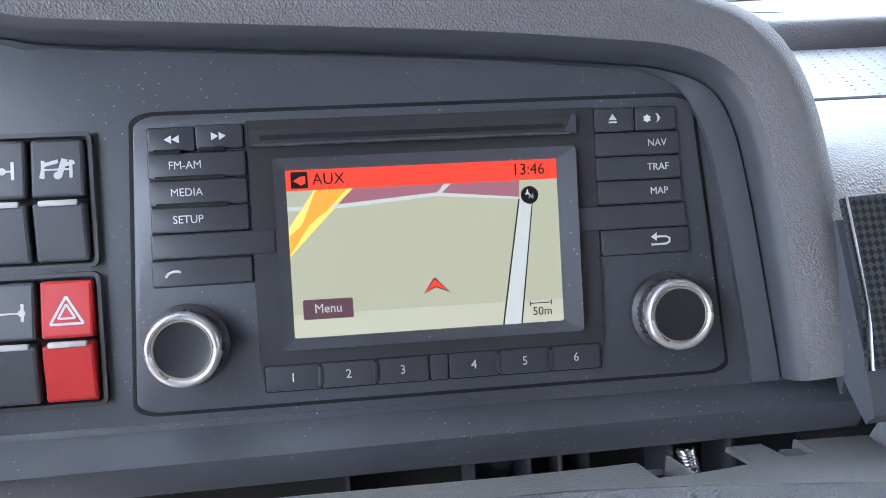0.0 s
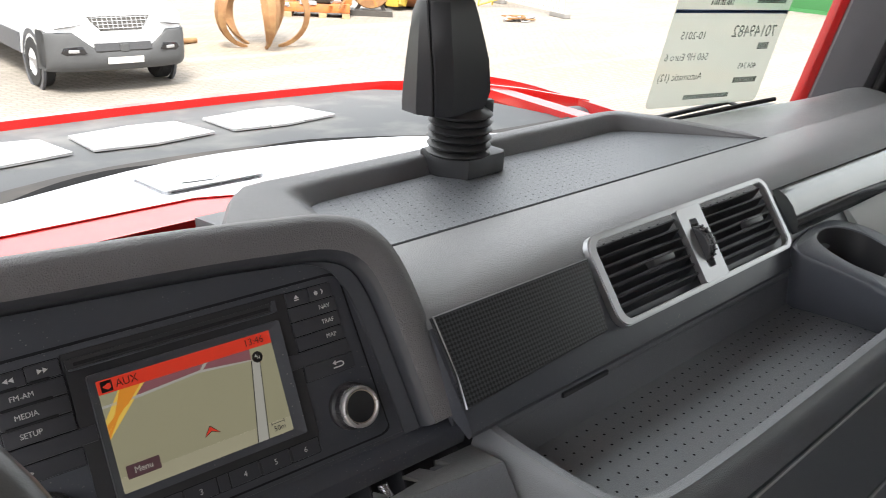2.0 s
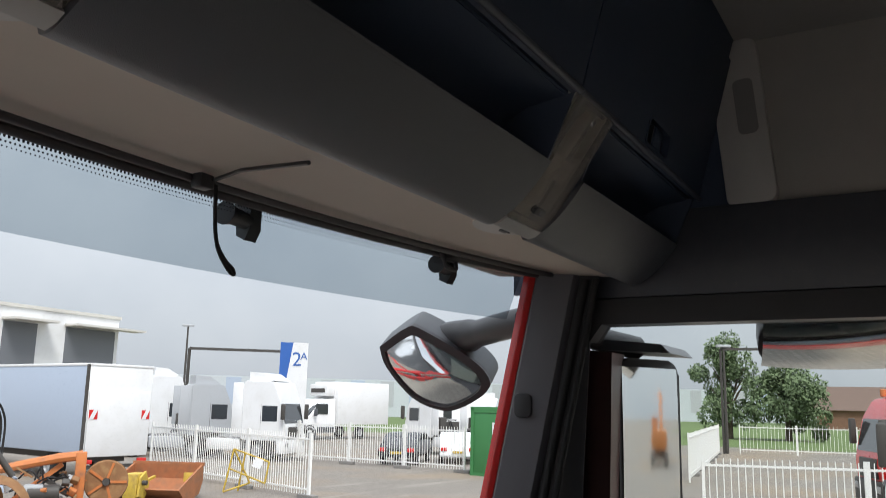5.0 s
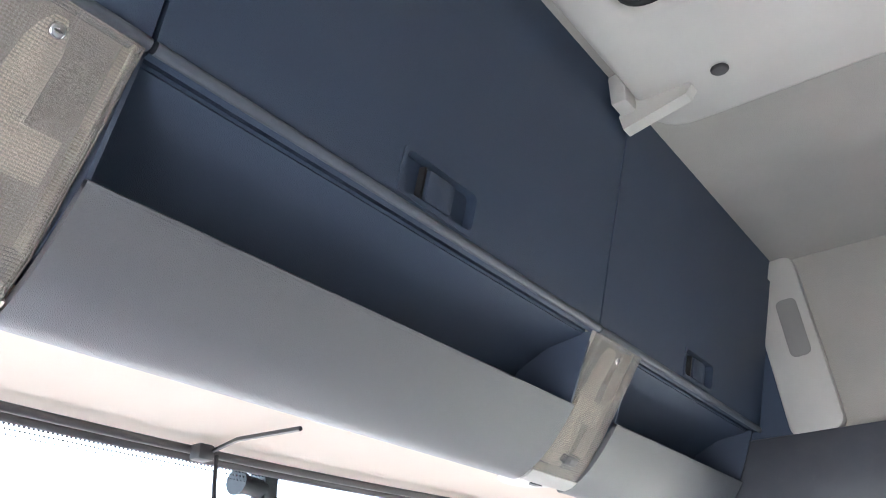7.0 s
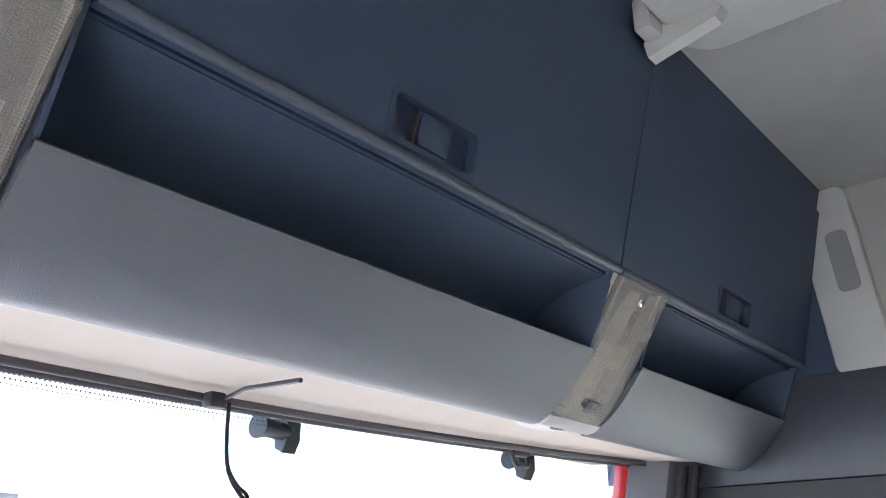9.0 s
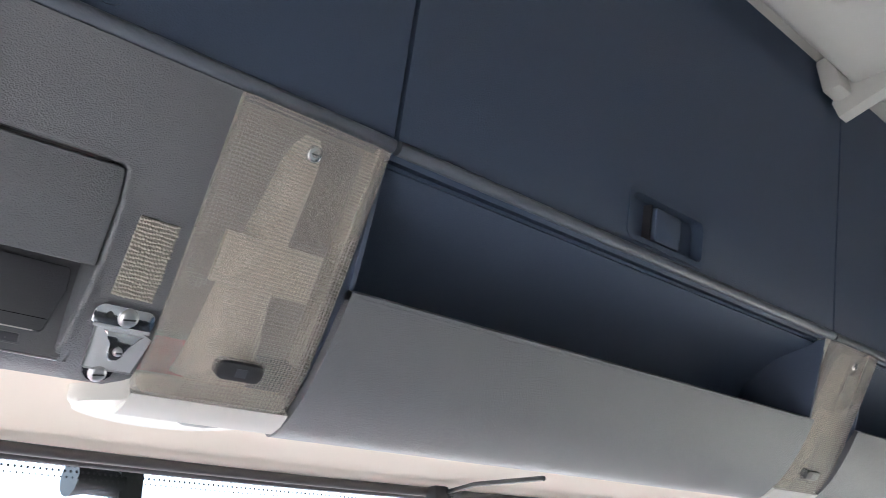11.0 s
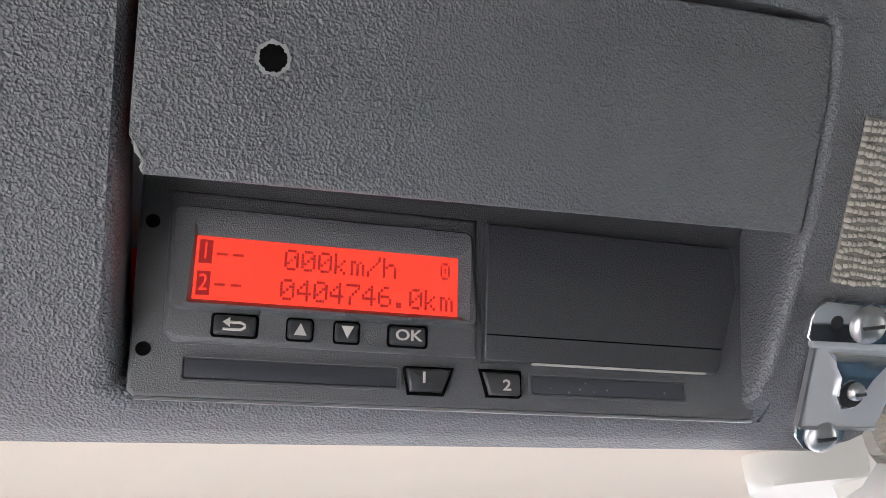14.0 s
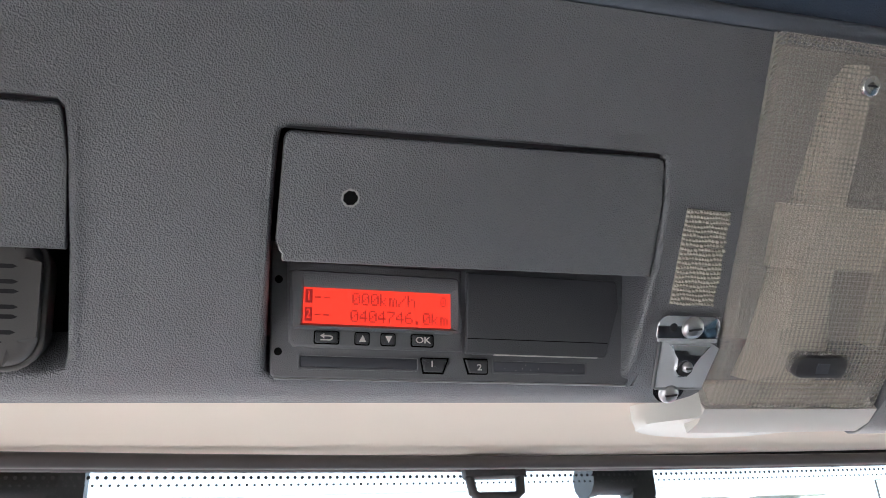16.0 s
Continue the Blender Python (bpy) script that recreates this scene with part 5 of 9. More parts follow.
part("hub", lathe([(0, -0.02), (0.08, -0.025), (0.085, -0.04), (0.06, -0.09), (0, -0.09)], 32), PLASTIC, sw, smooth=40)
for a in (200, 250, 290, 340):
    part("spoke", box(0.06, 0.22, -0.018, 0.018, -0.035, -0.012, 0.006), PLASTIC, sw, smooth=40, m=pose(0, 0, 0, 0, 0, a))
part("column", tube([(0, 0, -0.08), (0, 0.05, -0.38)], 0.055, 16), BLACK, sw, smooth=60)

# ---- instrument fascia with the radio ----
RADIO = frame_matrix((-0.4375, 0.2757, 0.9785), (0.996, -0.082, 0.018), (0.02, 0.441, 0.897))
fascia = thing("instrument_fascia", "dark satin fascia panel under a padded hood", "fascia", RADIO, kind="structure")
ARCH = [(p.x, p.y) for p in smooth_curve([(-0.42, 0.108), (-0.30, 0.104), (-0.21, 0.0965), (-0.161, 0.0895), (-0.140, 0.0862), (-0.0756, 0.0825), (0.0154, 0.0775), (0.070, 0.0730), (0.1040, 0.0690), (0.1230, 0.0600), (0.1325, 0.0430), (0.1385, 0.0136), (0.1437, -0.0235), (0.1490, -0.0650)], 5)]
part("panel", plate(([(-0.42, -0.070)] + [(0.146, -0.070)] + ARCH[::-1]), -0.02, 0.0), FASCIA, fascia, smooth=30)


HOODFACE = material("smooth_hood_face", (0.060, 0.064, 0.074), 0.38, grain=0.1, grain_scale=1500)
edge_rows = []
bm = bmesh.new()
for i, (x, y) in enumerate(ARCH):
    a, b = ARCH[max(0, i - 1)], ARCH[min(len(ARCH) - 1, i + 1)]
    d = Vector((b[0] - a[0], b[1] - a[1])).normalized()
    k = min(1.0, max(0.05, (-d.y - 0.05) / 0.7))
    edge_rows.append([bm.verts.new((x - d.y * o * k, y + d.x * o * k, z * (0.3 + 0.7 * k))) for o, z in ((-0.0105, -0.001), (-0.0100, 0.0025), (-0.0075, 0.0035), (-0.001, 0.007), (0.0, 0.007), (0.001, -0.005))])
for a, b in zip(edge_rows, edge_rows[1:]):
    for k in range(5):
        bm.faces.new((a[k], a[k + 1], b[k + 1], b[k]))
part("panel_edge", bm, HOODFACE, fascia, "raised bevelled panel edge", 30)
part("hood_face", swept(ARCH, [(0.0, -0.006), (0.002, 0.012), (0.004, 0.0155), (0.007, 0.0182)]), HOODFACE, fascia, "smooth dark inner face of the hood", 60)
hood = bmesh.new()
hood_rows = []
for i, (x, y) in enumerate(ARCH):
    a, b = ARCH[max(0, i - 1)], ARCH[min(len(ARCH) - 1, i + 1)]
    d = Vector((b[0] - a[0], b[1] - a[1])).normalized()
    k = min(1.0, max(0.0, (d.x - 0.75) / 0.23))
    crest = [(0.007, 0.0182), (0.012, 0.0200), (0.019, 0.0218), (0.025, 0.0215)]
    side = [(0.033, 0.016), (0.039, 0.004), (0.043, -0.02), (0.046, -0.06), (0.05, -0.14)]
    back = [(0.0295, 0.018), (0.032, 0.010), (0.0315, -0.004), (0.024, -0.035), (0.004, -0.09)]
    section = crest + [(o + (p - o) * k, z + (q - z) * k) for (o, z), (p, q) in zip(side, back)]
    hood_rows.append([hood.verts.new((x - d.y * o, y + d.x * o, z)) for o, z in section])
for a, b in zip(hood_rows, hood_rows[1:]):
    for k in range(len(a) - 1):
        hood.faces.new((a[k], a[k + 1], b[k + 1], b[k]))
part("hood", hood, HOODSOFT, fascia, "padded grained hood over the instruments", 60)
# ledge and bin below the panel; the ledge narrows towards the middle of the cab
bm = bmesh.new()
rows = []
for i in range(13):
    x = -0.42 + 0.603 * i / 12
    e = -0.0815 + 0.0065 * i / 12
    rows.append([bm.verts.new((x, y, z)) for y, z in ((-0.062, -0.03), (-0.0645, 0.0005), (-0.067, 0.0012), (e + 0.0015, 0.0120), (e, 0.0133), (e - 0.0015, 0.0130), (e - 0.0105, 0.0095), (e - 0.013, 0.007), (e - 0.013, -0.03))])
for a, b in zip(rows, rows[1:]):
    for k in range(9):
        bm.faces.new((a[k], a[(k + 1) % 9], b[(k + 1) % 9], b[k]))
bm.faces.new(rows[0][::-1])
bm.faces.new(rows[-1])
part("ledge", bm, FASCIA, fascia, "rounded ledge below the radio", 30)
part("ash_bin", box(-0.42, 0.20, -0.30, -0.086, -0.045, -0.03), BLACK, fascia, "dark open compartment with a loose flap", 40)
for x in (-0.038, 0.014, 0.038, 0.051, 0.063, 0.100, 0.128):
    part("bin_rib", box(x, x + 0.0016, -0.14, -0.0855, -0.03, 0.002), FASCIA, fascia)
part("bin_boss", tube([(0.028, -0.0905, -0.02), (0.028, -0.0905, -0.004)], 0.006, 12), FASCIA, fascia, smooth=50)
FLAPPL = material("flap_plastic", (0.140, 0.139, 0.137), 0.40, spec=0.9, grain=0.4, grain_scale=1200, kind="leather", dust=0.6, dust_scale=330)
# hinged flap below: a long sloping top face, cut away for the hinges, and a front that falls from its fold
FLAP = frame_matrix((0.07, -0.0928, 0.045), (1, -0.01, 0), (0, 0.27, -0.963))
fold = [(p.x, p.y) for p in smooth_curve([(-0.36, -0.008), (-0.20, -0.003), (-0.046, 0.0010), (-0.006, 0.0), (0.045, -0.004), (0.085, -0.0088), (0.108, -0.0115)], 4)]
rim = [(0.108, 0.0238), (0.0766, 0.0238), (0.0822, 0.0120), (0.0655, 0.0115), (0.0610, 0.0233), (0.0457, 0.0228), (0.0518, 0.0088), (0.0250, 0.0060), (0.0243, 0.0050), (0.0099, 0.0040), (0.0062, 0.0168), (-0.010, 0.0152), (-0.046, 0.0136), (-0.20, 0.0110), (-0.36, 0.0070)]
flap = part("flap", plate(fold + rim, -0.0025, 0.0, 0.0006), FLAPPL, fascia, "grey hinged flap with hinge recesses", 40, FLAP)
bm = bmesh.new()
rows = [[bm.verts.new((x, y + dy, dz)) for dy, dz in ((0.0002, -0.0004), (-0.0012, -0.0012), (-0.035, -0.060), (-0.060, -0.104))] for x, y in fold]
for a, b in zip(rows, rows[1:]):
    for k in range(3):
        bm.faces.new((a[k], b[k], b[k + 1], a[k + 1]))
part("flap_front", bm, PLASTIC, flap, "dark front of the flap", 40)
part("hinge_web", plate([(0.0188, 0.0190), (0.0243, 0.0055), (0.0256, 0.0060), (0.0202, 0.0195)], -0.012, 0.0), FLAPPL, flap)
part("hinge_slot", plate(rounded(0.0075, 0.0165, 0.0128, 0.0168, 0.0006, 2), -0.010, -0.004), FASCIA, flap)
part("hinge_bed", plate([(0.0085, 0.0040), (0.0245, 0.0050), (0.0190, 0.0190), (0.0052, 0.0170)], -0.014, -0.010), NEARBLACK, flap)
part("hinge_bed", plate([(0.0650, 0.0110), (0.0825, 0.0115), (0.0766, 0.0240), (0.0605, 0.0235)], -0.012, -0.008), NEARBLACK, flap)
part("hinge_pin", plate(rounded(0.0658, 0.0752, 0.0118, 0.0190, 0.0012, 3), -0.009, -0.0005, 0.001), FASCIA, flap, smooth=40)
part("hinge_web", plate([(0.0752, 0.0240), (0.0800, 0.0120), (0.0812, 0.0122), (0.0764, 0.0242)], -0.009, 0.0), FLAPPL, flap)
part("spring", tube([(0.0955 + 0.0036 * math.cos(k * 1.05) + 0.00005 * k, -0.0845 - 0.00022 * k, 0.030 + 0.0036 * math.sin(k * 1.05)) for k in range(52)], 0.0006, 5), CHROME, fascia, "small bright coil spring", 60)


def quad_outline(o):
    """The radio's outline, a little wider below, with rounded corners, drawn out by o."""
    pts = []
    for x, y in rounded(-1, 1, -1, 1, 0.085, 5):
        f = (1 - y) / 2
        l, r = -0.1128 - 0.0056 * f, 0.1168 + 0.0108 * f
        pts.append(((l + r) / 2 + x * ((r - l) / 2 + o), -0.0010 + y * (0.0588 + o)))
    return pts


radio = thing("radio_unit", "black navigation radio with a lit map screen and two silver-ringed knobs", "radio", RADIO)
part("bezel_groove", plate(quad_outline(0.0018), 0.0, 0.0006), NEARBLACK, radio)
part("bezel", plate(quad_outline(0.0), 0.0, 0.0022, 0.0008), FASCIA, radio, smooth=30)
part("centre_block", plate([(-0.0692, 0.0545), (-0.0692, -0.041), (-0.068, -0.0545), (0.0715, -0.0545), (0.0735, -0.041), (0.0735, 0.0545)], 0.002, 0.0034, 0.0005), BLACK, radio, smooth=30)
# disc slot
slot = part("disc_slot", box(-0.068, 0.064, 0.0445, 0.0505, 0.0032, 0.0042), BLACK, radio)
part("slot_edge", box(-0.067, 0.063, 0.0437, 0.0448, 0.0036, 0.0062, 0.0003), FASCIA, slot)
part("slot_gap", box(-0.064, 0.060, 0.0462, 0.0482, 0.0040, 0.0045), NEARBLACK, slot)
part("slot_end", plate([(0.060, 0.0445), (0.065, 0.0440), (0.065, 0.0515), (0.063, 0.0515)], 0.0036, 0.0058), FASCIA, slot)
# screen surround
scr_o, scr_i = rounded(-0.0595, 0.0640, -0.0382, 0.0386, 0.0015, 2), rounded(-0.0548, 0.0562, -0.0336, 0.0336, 0.0012, 2)
bm = bmesh.new()
lo = [[bm.verts.new((x, y, z)) for x, y in pts] for pts, z in ((scr_o, 0.003), (scr_o, 0.0068), (scr_i, 0.0040))]
for a, b in zip(lo, lo[1:]):
    for i in range(len(a)):
        j = (i + 1) % len(a)
        bm.faces.new((a[i], a[j], b[j], b[i]))
part("screen_surround", bm, FASCIA, radio, "bevelled screen surround", 20)


def glow(name, color, power=1.0):
    return material(name, tuple(0.15 * c for c in color), 0.3, emit=color, power=power, vary=0.02)


G_MAP, G_RED, G_ROAD = glow("screen_map", (0.56, 0.555, 0.37), 0.060), glow("screen_red", (0.85, 0.06, 0.03), 0.088), glow("screen_road", (0.62, 0.64, 0.58), 0.070)
G_ORANGE, G_YEL, G_MAUVE, G_DARK = glow("screen_orange", (0.80, 0.32, 0.04), 0.10), glow("screen_yellow", (0.85, 0.6, 0.12), 0.10), glow("screen_mauve", (0.30, 0.12, 0.14), 0.09), glow("screen_dark", (0.01, 0.009, 0.01), 0.05)
G_BAND = glow("screen_band", (0.62, 0.61, 0.43), 0.065)
screen = part("screen", box(-0.0568, 0.0548, -0.0341, 0.0341, 0.0030, 0.0040), G_MAP, radio, "lit map screen showing a pale green field")
screen.location = (0.0017, 0, 0)
Z = 0.0040


def on_screen(name, pts, mat, k=1, label=""):
    return part(name, plate(pts, Z + 0.00008 * (k - 1), Z + 0.00008 * k), mat, screen, label)


on_screen("title_bar", [(-0.0565, 0.0255), (0.0545, 0.0255), (0.0545, 0.0338), (-0.0565, 0.0338)], G_RED, 3, "lit red title bar")
on_screen("band", [(-0.0565, -0.0338), (0.0545, -0.0338), (0.0545, -0.0245), (-0.0565, -0.0245)], G_BAND, 1, "paler lower map band")
on_screen("zone", [(-0.040, 0.0192), (0.004, 0.0215), (0.007, 0.0255), (-0.034, 0.0255)], G_MAUVE, 2)
on_screen("zone", [(0.004, 0.0212), (0.038, 0.0185), (0.0385, 0.0255), (0.0075, 0.0255)], G_MAUVE, 2)
on_screen("road", [(-0.0565, 0.0175), (-0.034, 0.0178), (0.003, 0.0207), (0.038, 0.0178), (0.0395, 0.0185), (0.004, 0.0222), (-0.034, 0.0195), (-0.0565, 0.0190)], G_ROAD, 3)
on_screen("road", [(0.003, 0.021), (0.005, 0.021), (0.010, 0.0255), (0.0072, 0.0255)], G_ROAD, 3)
on_screen("road", [(0.0290, -0.0338), (0.0365, -0.0338), (0.0435, 0.0160), (0.0415, 0.0180), (0.0380, 0.0178)], G_ROAD, 2)
on_screen("road_edge", [(0.0286, -0.0338), (0.0292, -0.0338), (0.0383, 0.0178), (0.0377, 0.0178)], G_DARK, 4)
on_screen("road_edge", [(0.0363, -0.0338), (0.0369, -0.0338), (0.0437, 0.0160), (0.0433, 0.0160)], G_DARK, 4)
for o, w, mat, k in ((0, 0.0085, G_YEL, 3), (0.0006, 0.0024, G_ORANGE, 4), (0.0040, 0.0022, G_ORANGE, 4)):
    on_screen("motorway", [(-0.0565, -0.001 + o * 1.2), (-0.0565 + 0.0001, -0.001 + (o + w) * 1.35), (-0.0475 + o + w * 0.9, 0.0163), (-0.0385 + o + w, 0.0255), (-0.0455 + o, 0.0255), (-0.0505 + o, 0.0140)][::-1], mat, k)
on_screen("pointer", [(-0.0035, -0.0190), (0.0008, -0.0128), (0.0016, -0.0128), (0.0072, -0.0188), (0.0015, -0.0165)][::-1], G_DARK, 4, "dark pointer outline")
on_screen("pointer", [(-0.0028, -0.0184), (0.0009, -0.0134), (0.0015, -0.0134), (0.0064, -0.0182), (0.0015, -0.0160)][::-1], G_RED, 5, "red position pointer")
on_screen("menu_key", rounded(-0.0525, -0.0325, -0.0265, -0.0185, 0.0006, 2), glow("screen_brown", (0.10, 0.05, 0.06), 0.09), 5, "dark on-screen key")
on_screen("compass", [(0.0425 + 0.0037 * math.cos(i * math.pi / 12), 0.0192 + 0.0037 * math.sin(i * math.pi / 12)) for i in range(24)], G_DARK, 5, "round dark compass mark")
on_screen("compass_needle", [(0.0405, 0.0195), (0.0418, 0.0216), (0.0424, 0.0195)], G_ROAD, 6)
on_screen("plug_icon", rounded(-0.0545, -0.0478, 0.0264, 0.0330, 0.0005, 2), G_DARK, 4, "dark source icon")
on_screen("plug_icon", [(-0.0537, 0.0295), (-0.0505, 0.0312), (-0.0487, 0.0312), (-0.0487, 0.0285), (-0.0505, 0.0275)], G_RED, 5)
for x in (0.0405, 0.0495):
    on_screen("scale_mark", [(x - 0.0002, -0.0268), (x + 0.0002, -0.0268), (x + 0.0002, -0.0245), (x - 0.0002, -0.0245)], G_DARK, 5)
on_screen("scale_mark", [(0.0405, -0.0259), (0.0495, -0.0259), (0.0495, -0.0255), (0.0405, -0.0255)], G_DARK, 5)


def words(text, x, y, size, mat, parent, z, align="CENTER", squeeze=0.95):
    return lettering(text, size, mat, parent, Matrix.Translation((x, y, z)), "lettering", align, squeeze)


words("AUX", -0.0395, 0.0296, 0.0066, G_DARK, screen, Z + 0.0004)
words("13:46", 0.0425, 0.0297, 0.0066, G_DARK, screen, Z + 0.0004)
words("Menu", -0.0425, -0.0224, 0.0052, G_ROAD, screen, Z + 0.0006)
words("50m", 0.0455, -0.0292, 0.0050, G_DARK, screen, Z + 0.0005)
words("N", 0.0431, 0.0187, 0.0030, G_ROAD, screen, Z + 0.0006)

# keys
def key(x0, x1, y0, y1, text="", size=0.0040, name="key", tx=None):
    k = part(name, plate(rounded(x0, x1, y0, y1, 0.0007, 2), 0.0018, 0.0042, 0.0006), KEY, radio, smooth=40)
    part("key_gap", plate(rounded(x0 - 0.0005, x1 + 0.0005, y0 - 0.0005, y1 + 0.0005, 0.0009, 2), 0.0016, 0.0036 if x0 > -0.077 and x1 < 0.073 else 0.0025), NEARBLACK, k)
    if text:
        words(text, (x0 + x1) / 2 if tx is None else tx, (y0 + y1) / 2, size, PRINT, k, 0.0043)
    return k


def tri(k, pts):
    part("symbol", plate(pts, 0.0041, 0.0044), PRINT, k, "white printed symbol")


a = key(-0.1072, -0.0894, 0.0435, 0.0525)
for o in (-0.0996, -0.0966):
    tri(a, [(o - 0.0014, 0.048), (o + 0.0014, 0.0464), (o + 0.0014, 0.0496)])
a = key(-0.0888, -0.0706, 0.0440, 0.0530)
for o in (-0.0814, -0.0784):
    tri(a, [(o + 0.0014, 0.0487), (o - 0.0014, 0.0503), (o - 0.0014, 0.0471)])
for i, t in enumerate(("FM-AM", "MEDIA", "SETUP")):
    key(-0.1076, -0.0702, 0.0328 - 0.0107 * i, 0.0425 - 0.0107 * i, t, 0.0045, tx=-0.0935)
key(-0.1082, -0.0604, 0.0012, 0.0106)
a = key(-0.1085, -0.0700, -0.0098, 0.0002)
part("symbol", tube([(-0.1035, -0.0062, 0.0044), (-0.1025, -0.0048, 0.0044), (-0.1005, -0.0040, 0.0044), (-0.0985, -0.0040, 0.0044), (-0.0975, -0.0046, 0.0044)], 0.0006, 6), PRINT, a, "white handset symbol")
for x0, x1, y in ((-0.1055, -0.0945, 0.0432), (-0.0880, -0.0775, 0.0437), (-0.1055, -0.0780, 0.0327), (-0.1055, -0.0775, 0.0220)):
    part("key_bead", plate(rounded(x0, x1, y - 0.0009, y + 0.0009, 0.0008, 3), 0.0025, 0.0050, 0.0005), NEARBLACK, radio, "slim dark raised bead", 40)
a = key(0.0735, 0.0905, 0.0440, 0.0535)
tri(a, [(0.0795, 0.0487), (0.0830, 0.0487), (0.08125, 0.0512)])
tri(a, [(0.0795, 0.0474), (0.0830, 0.0474), (0.0830, 0.0481), (0.0795, 0.0481)])
a = key(0.0912, 0.1088, 0.0440, 0.0535)
tri(a, [(0.0962 + 0.0012 * math.cos(i * math.pi / 6) * (1 + 0.5 * (i % 2)), 0.0488 + 0.0012 * math.sin(i * math.pi / 6) * (1 + 0.5 * (i % 2))) for i in range(12)])
tri(a, [(0.1000, 0.0470), (0.1014, 0.0478), (0.1018, 0.0490), (0.1010, 0.0506), (0.1000, 0.0508), (0.1007, 0.0496), (0.1007, 0.0482)])
for i, t in enumerate(("NAV", "TRAF", "MAP")):
    key(0.0735, 0.1098, 0.0338 - 0.0101 * i, 0.0432 - 0.0101 * i, t, 0.0043, tx=0.1000)
key(0.0645, 0.1112, 0.0030, 0.0128)
a = key(0.0742, 0.1125, -0.0078, 0.0026)
part("symbol", tube([(0.0955, -0.0042, 0.0044), (0.1020, -0.0042, 0.0044), (0.1035, -0.0034, 0.0044), (0.1035, -0.0018, 0.0044), (0.1020, -0.0010, 0.0044), (0.0975, -0.0010, 0.0044)], 0.0005, 6), PRINT, a, "white return arrow")
tri(a, [(0.0955, -0.0010), (0.0980, 0.0008), (0.0980, -0.0028)])
edges = (-0.0676, -0.0452, -0.0230, -0.0012, 0.0068, 0.0278, 0.0498, 0.0716)
for i, t in enumerate(("1", "2", "3", "", "4", "5", "6")):
    key(edges[i] + 0.0004, edges[i + 1] - 0.0004, -0.0545, -0.0445, t, 0.0052)
    if i in (1, 2, 5, 6):
        part("key_bump", plate(rounded(edges[i] - 0.0012, edges[i] + 0.0008, -0.0535, -0.0455, 0.0008, 2), 0.004, 0.0052, 0.0003), BLACK, radio, smooth=40)


KNOBFACE = material("knob_face_plastic", (0.022, 0.023, 0.026), 0.34)
KNOBLINE = material("tan_knob_line", (0.30, 0.25, 0.20), 0.5)
KNOBSILVER = material("knob_silver", (0.60, 0.59, 0.58), 0.28, metal=0.7)


def knob(x, y):
    base = part("knob", lathe([(0, 0.001), (0.0185, 0.001), (0.0182, 0.006), (0.0158, 0.0075), (0.0158, 0.013), (0.0160, 0.014), (0.0158, 0.0178), (0, 0.0178)], 48), BLACK, radio, "ribbed black rotary knob", 30, Matrix.Translation((x, y, 0)) @ Matrix.Diagonal((0.90, 0.90, 0.94, 1)))
    part("knob_ring", lathe([(0.0160, 0.0135), (0.0163, 0.0165), (0.0159, 0.0188), (0.0150, 0.0200), (0.0136, 0.0200), (0.0127, 0.0188), (0.0125, 0.0175)], 48), KNOBSILVER, base, "satin silver knob ring", 60)
    part("knob_face", lathe([(0, 0.0180), (0.0105, 0.0181), (0.0119, 0.0184)], 40), KNOBFACE, base, "black knob face", 60)
    part("knob_line", lathe([(0.0119, 0.0182), (0.0121, 0.0189), (0.0127, 0.0189), (0.0129, 0.0182)], 40), KNOBLINE, base, "thin tan line inside the ring", 60)
    for i in range(36):
        q = 2 * math.pi * i / 36
        part("knob_rib", box(-0.0004, 0.0004, -0.0004, 0.0005, 0.0075, 0.0132), BLACK, base, m=pose(0.0159 * math.sin(q), 0.0159 * math.cos(q), 0, 0, 0, -math.degrees(q)))


knob(-0.0965, -0.0335)
knob(0.1015, -0.0330)


GREYPRINT = material("grey_print", (0.62, 0.62, 0.62), 0.5)
BARPRINT = material("bar_print", (0.50, 0.49, 0.47), 0.4)
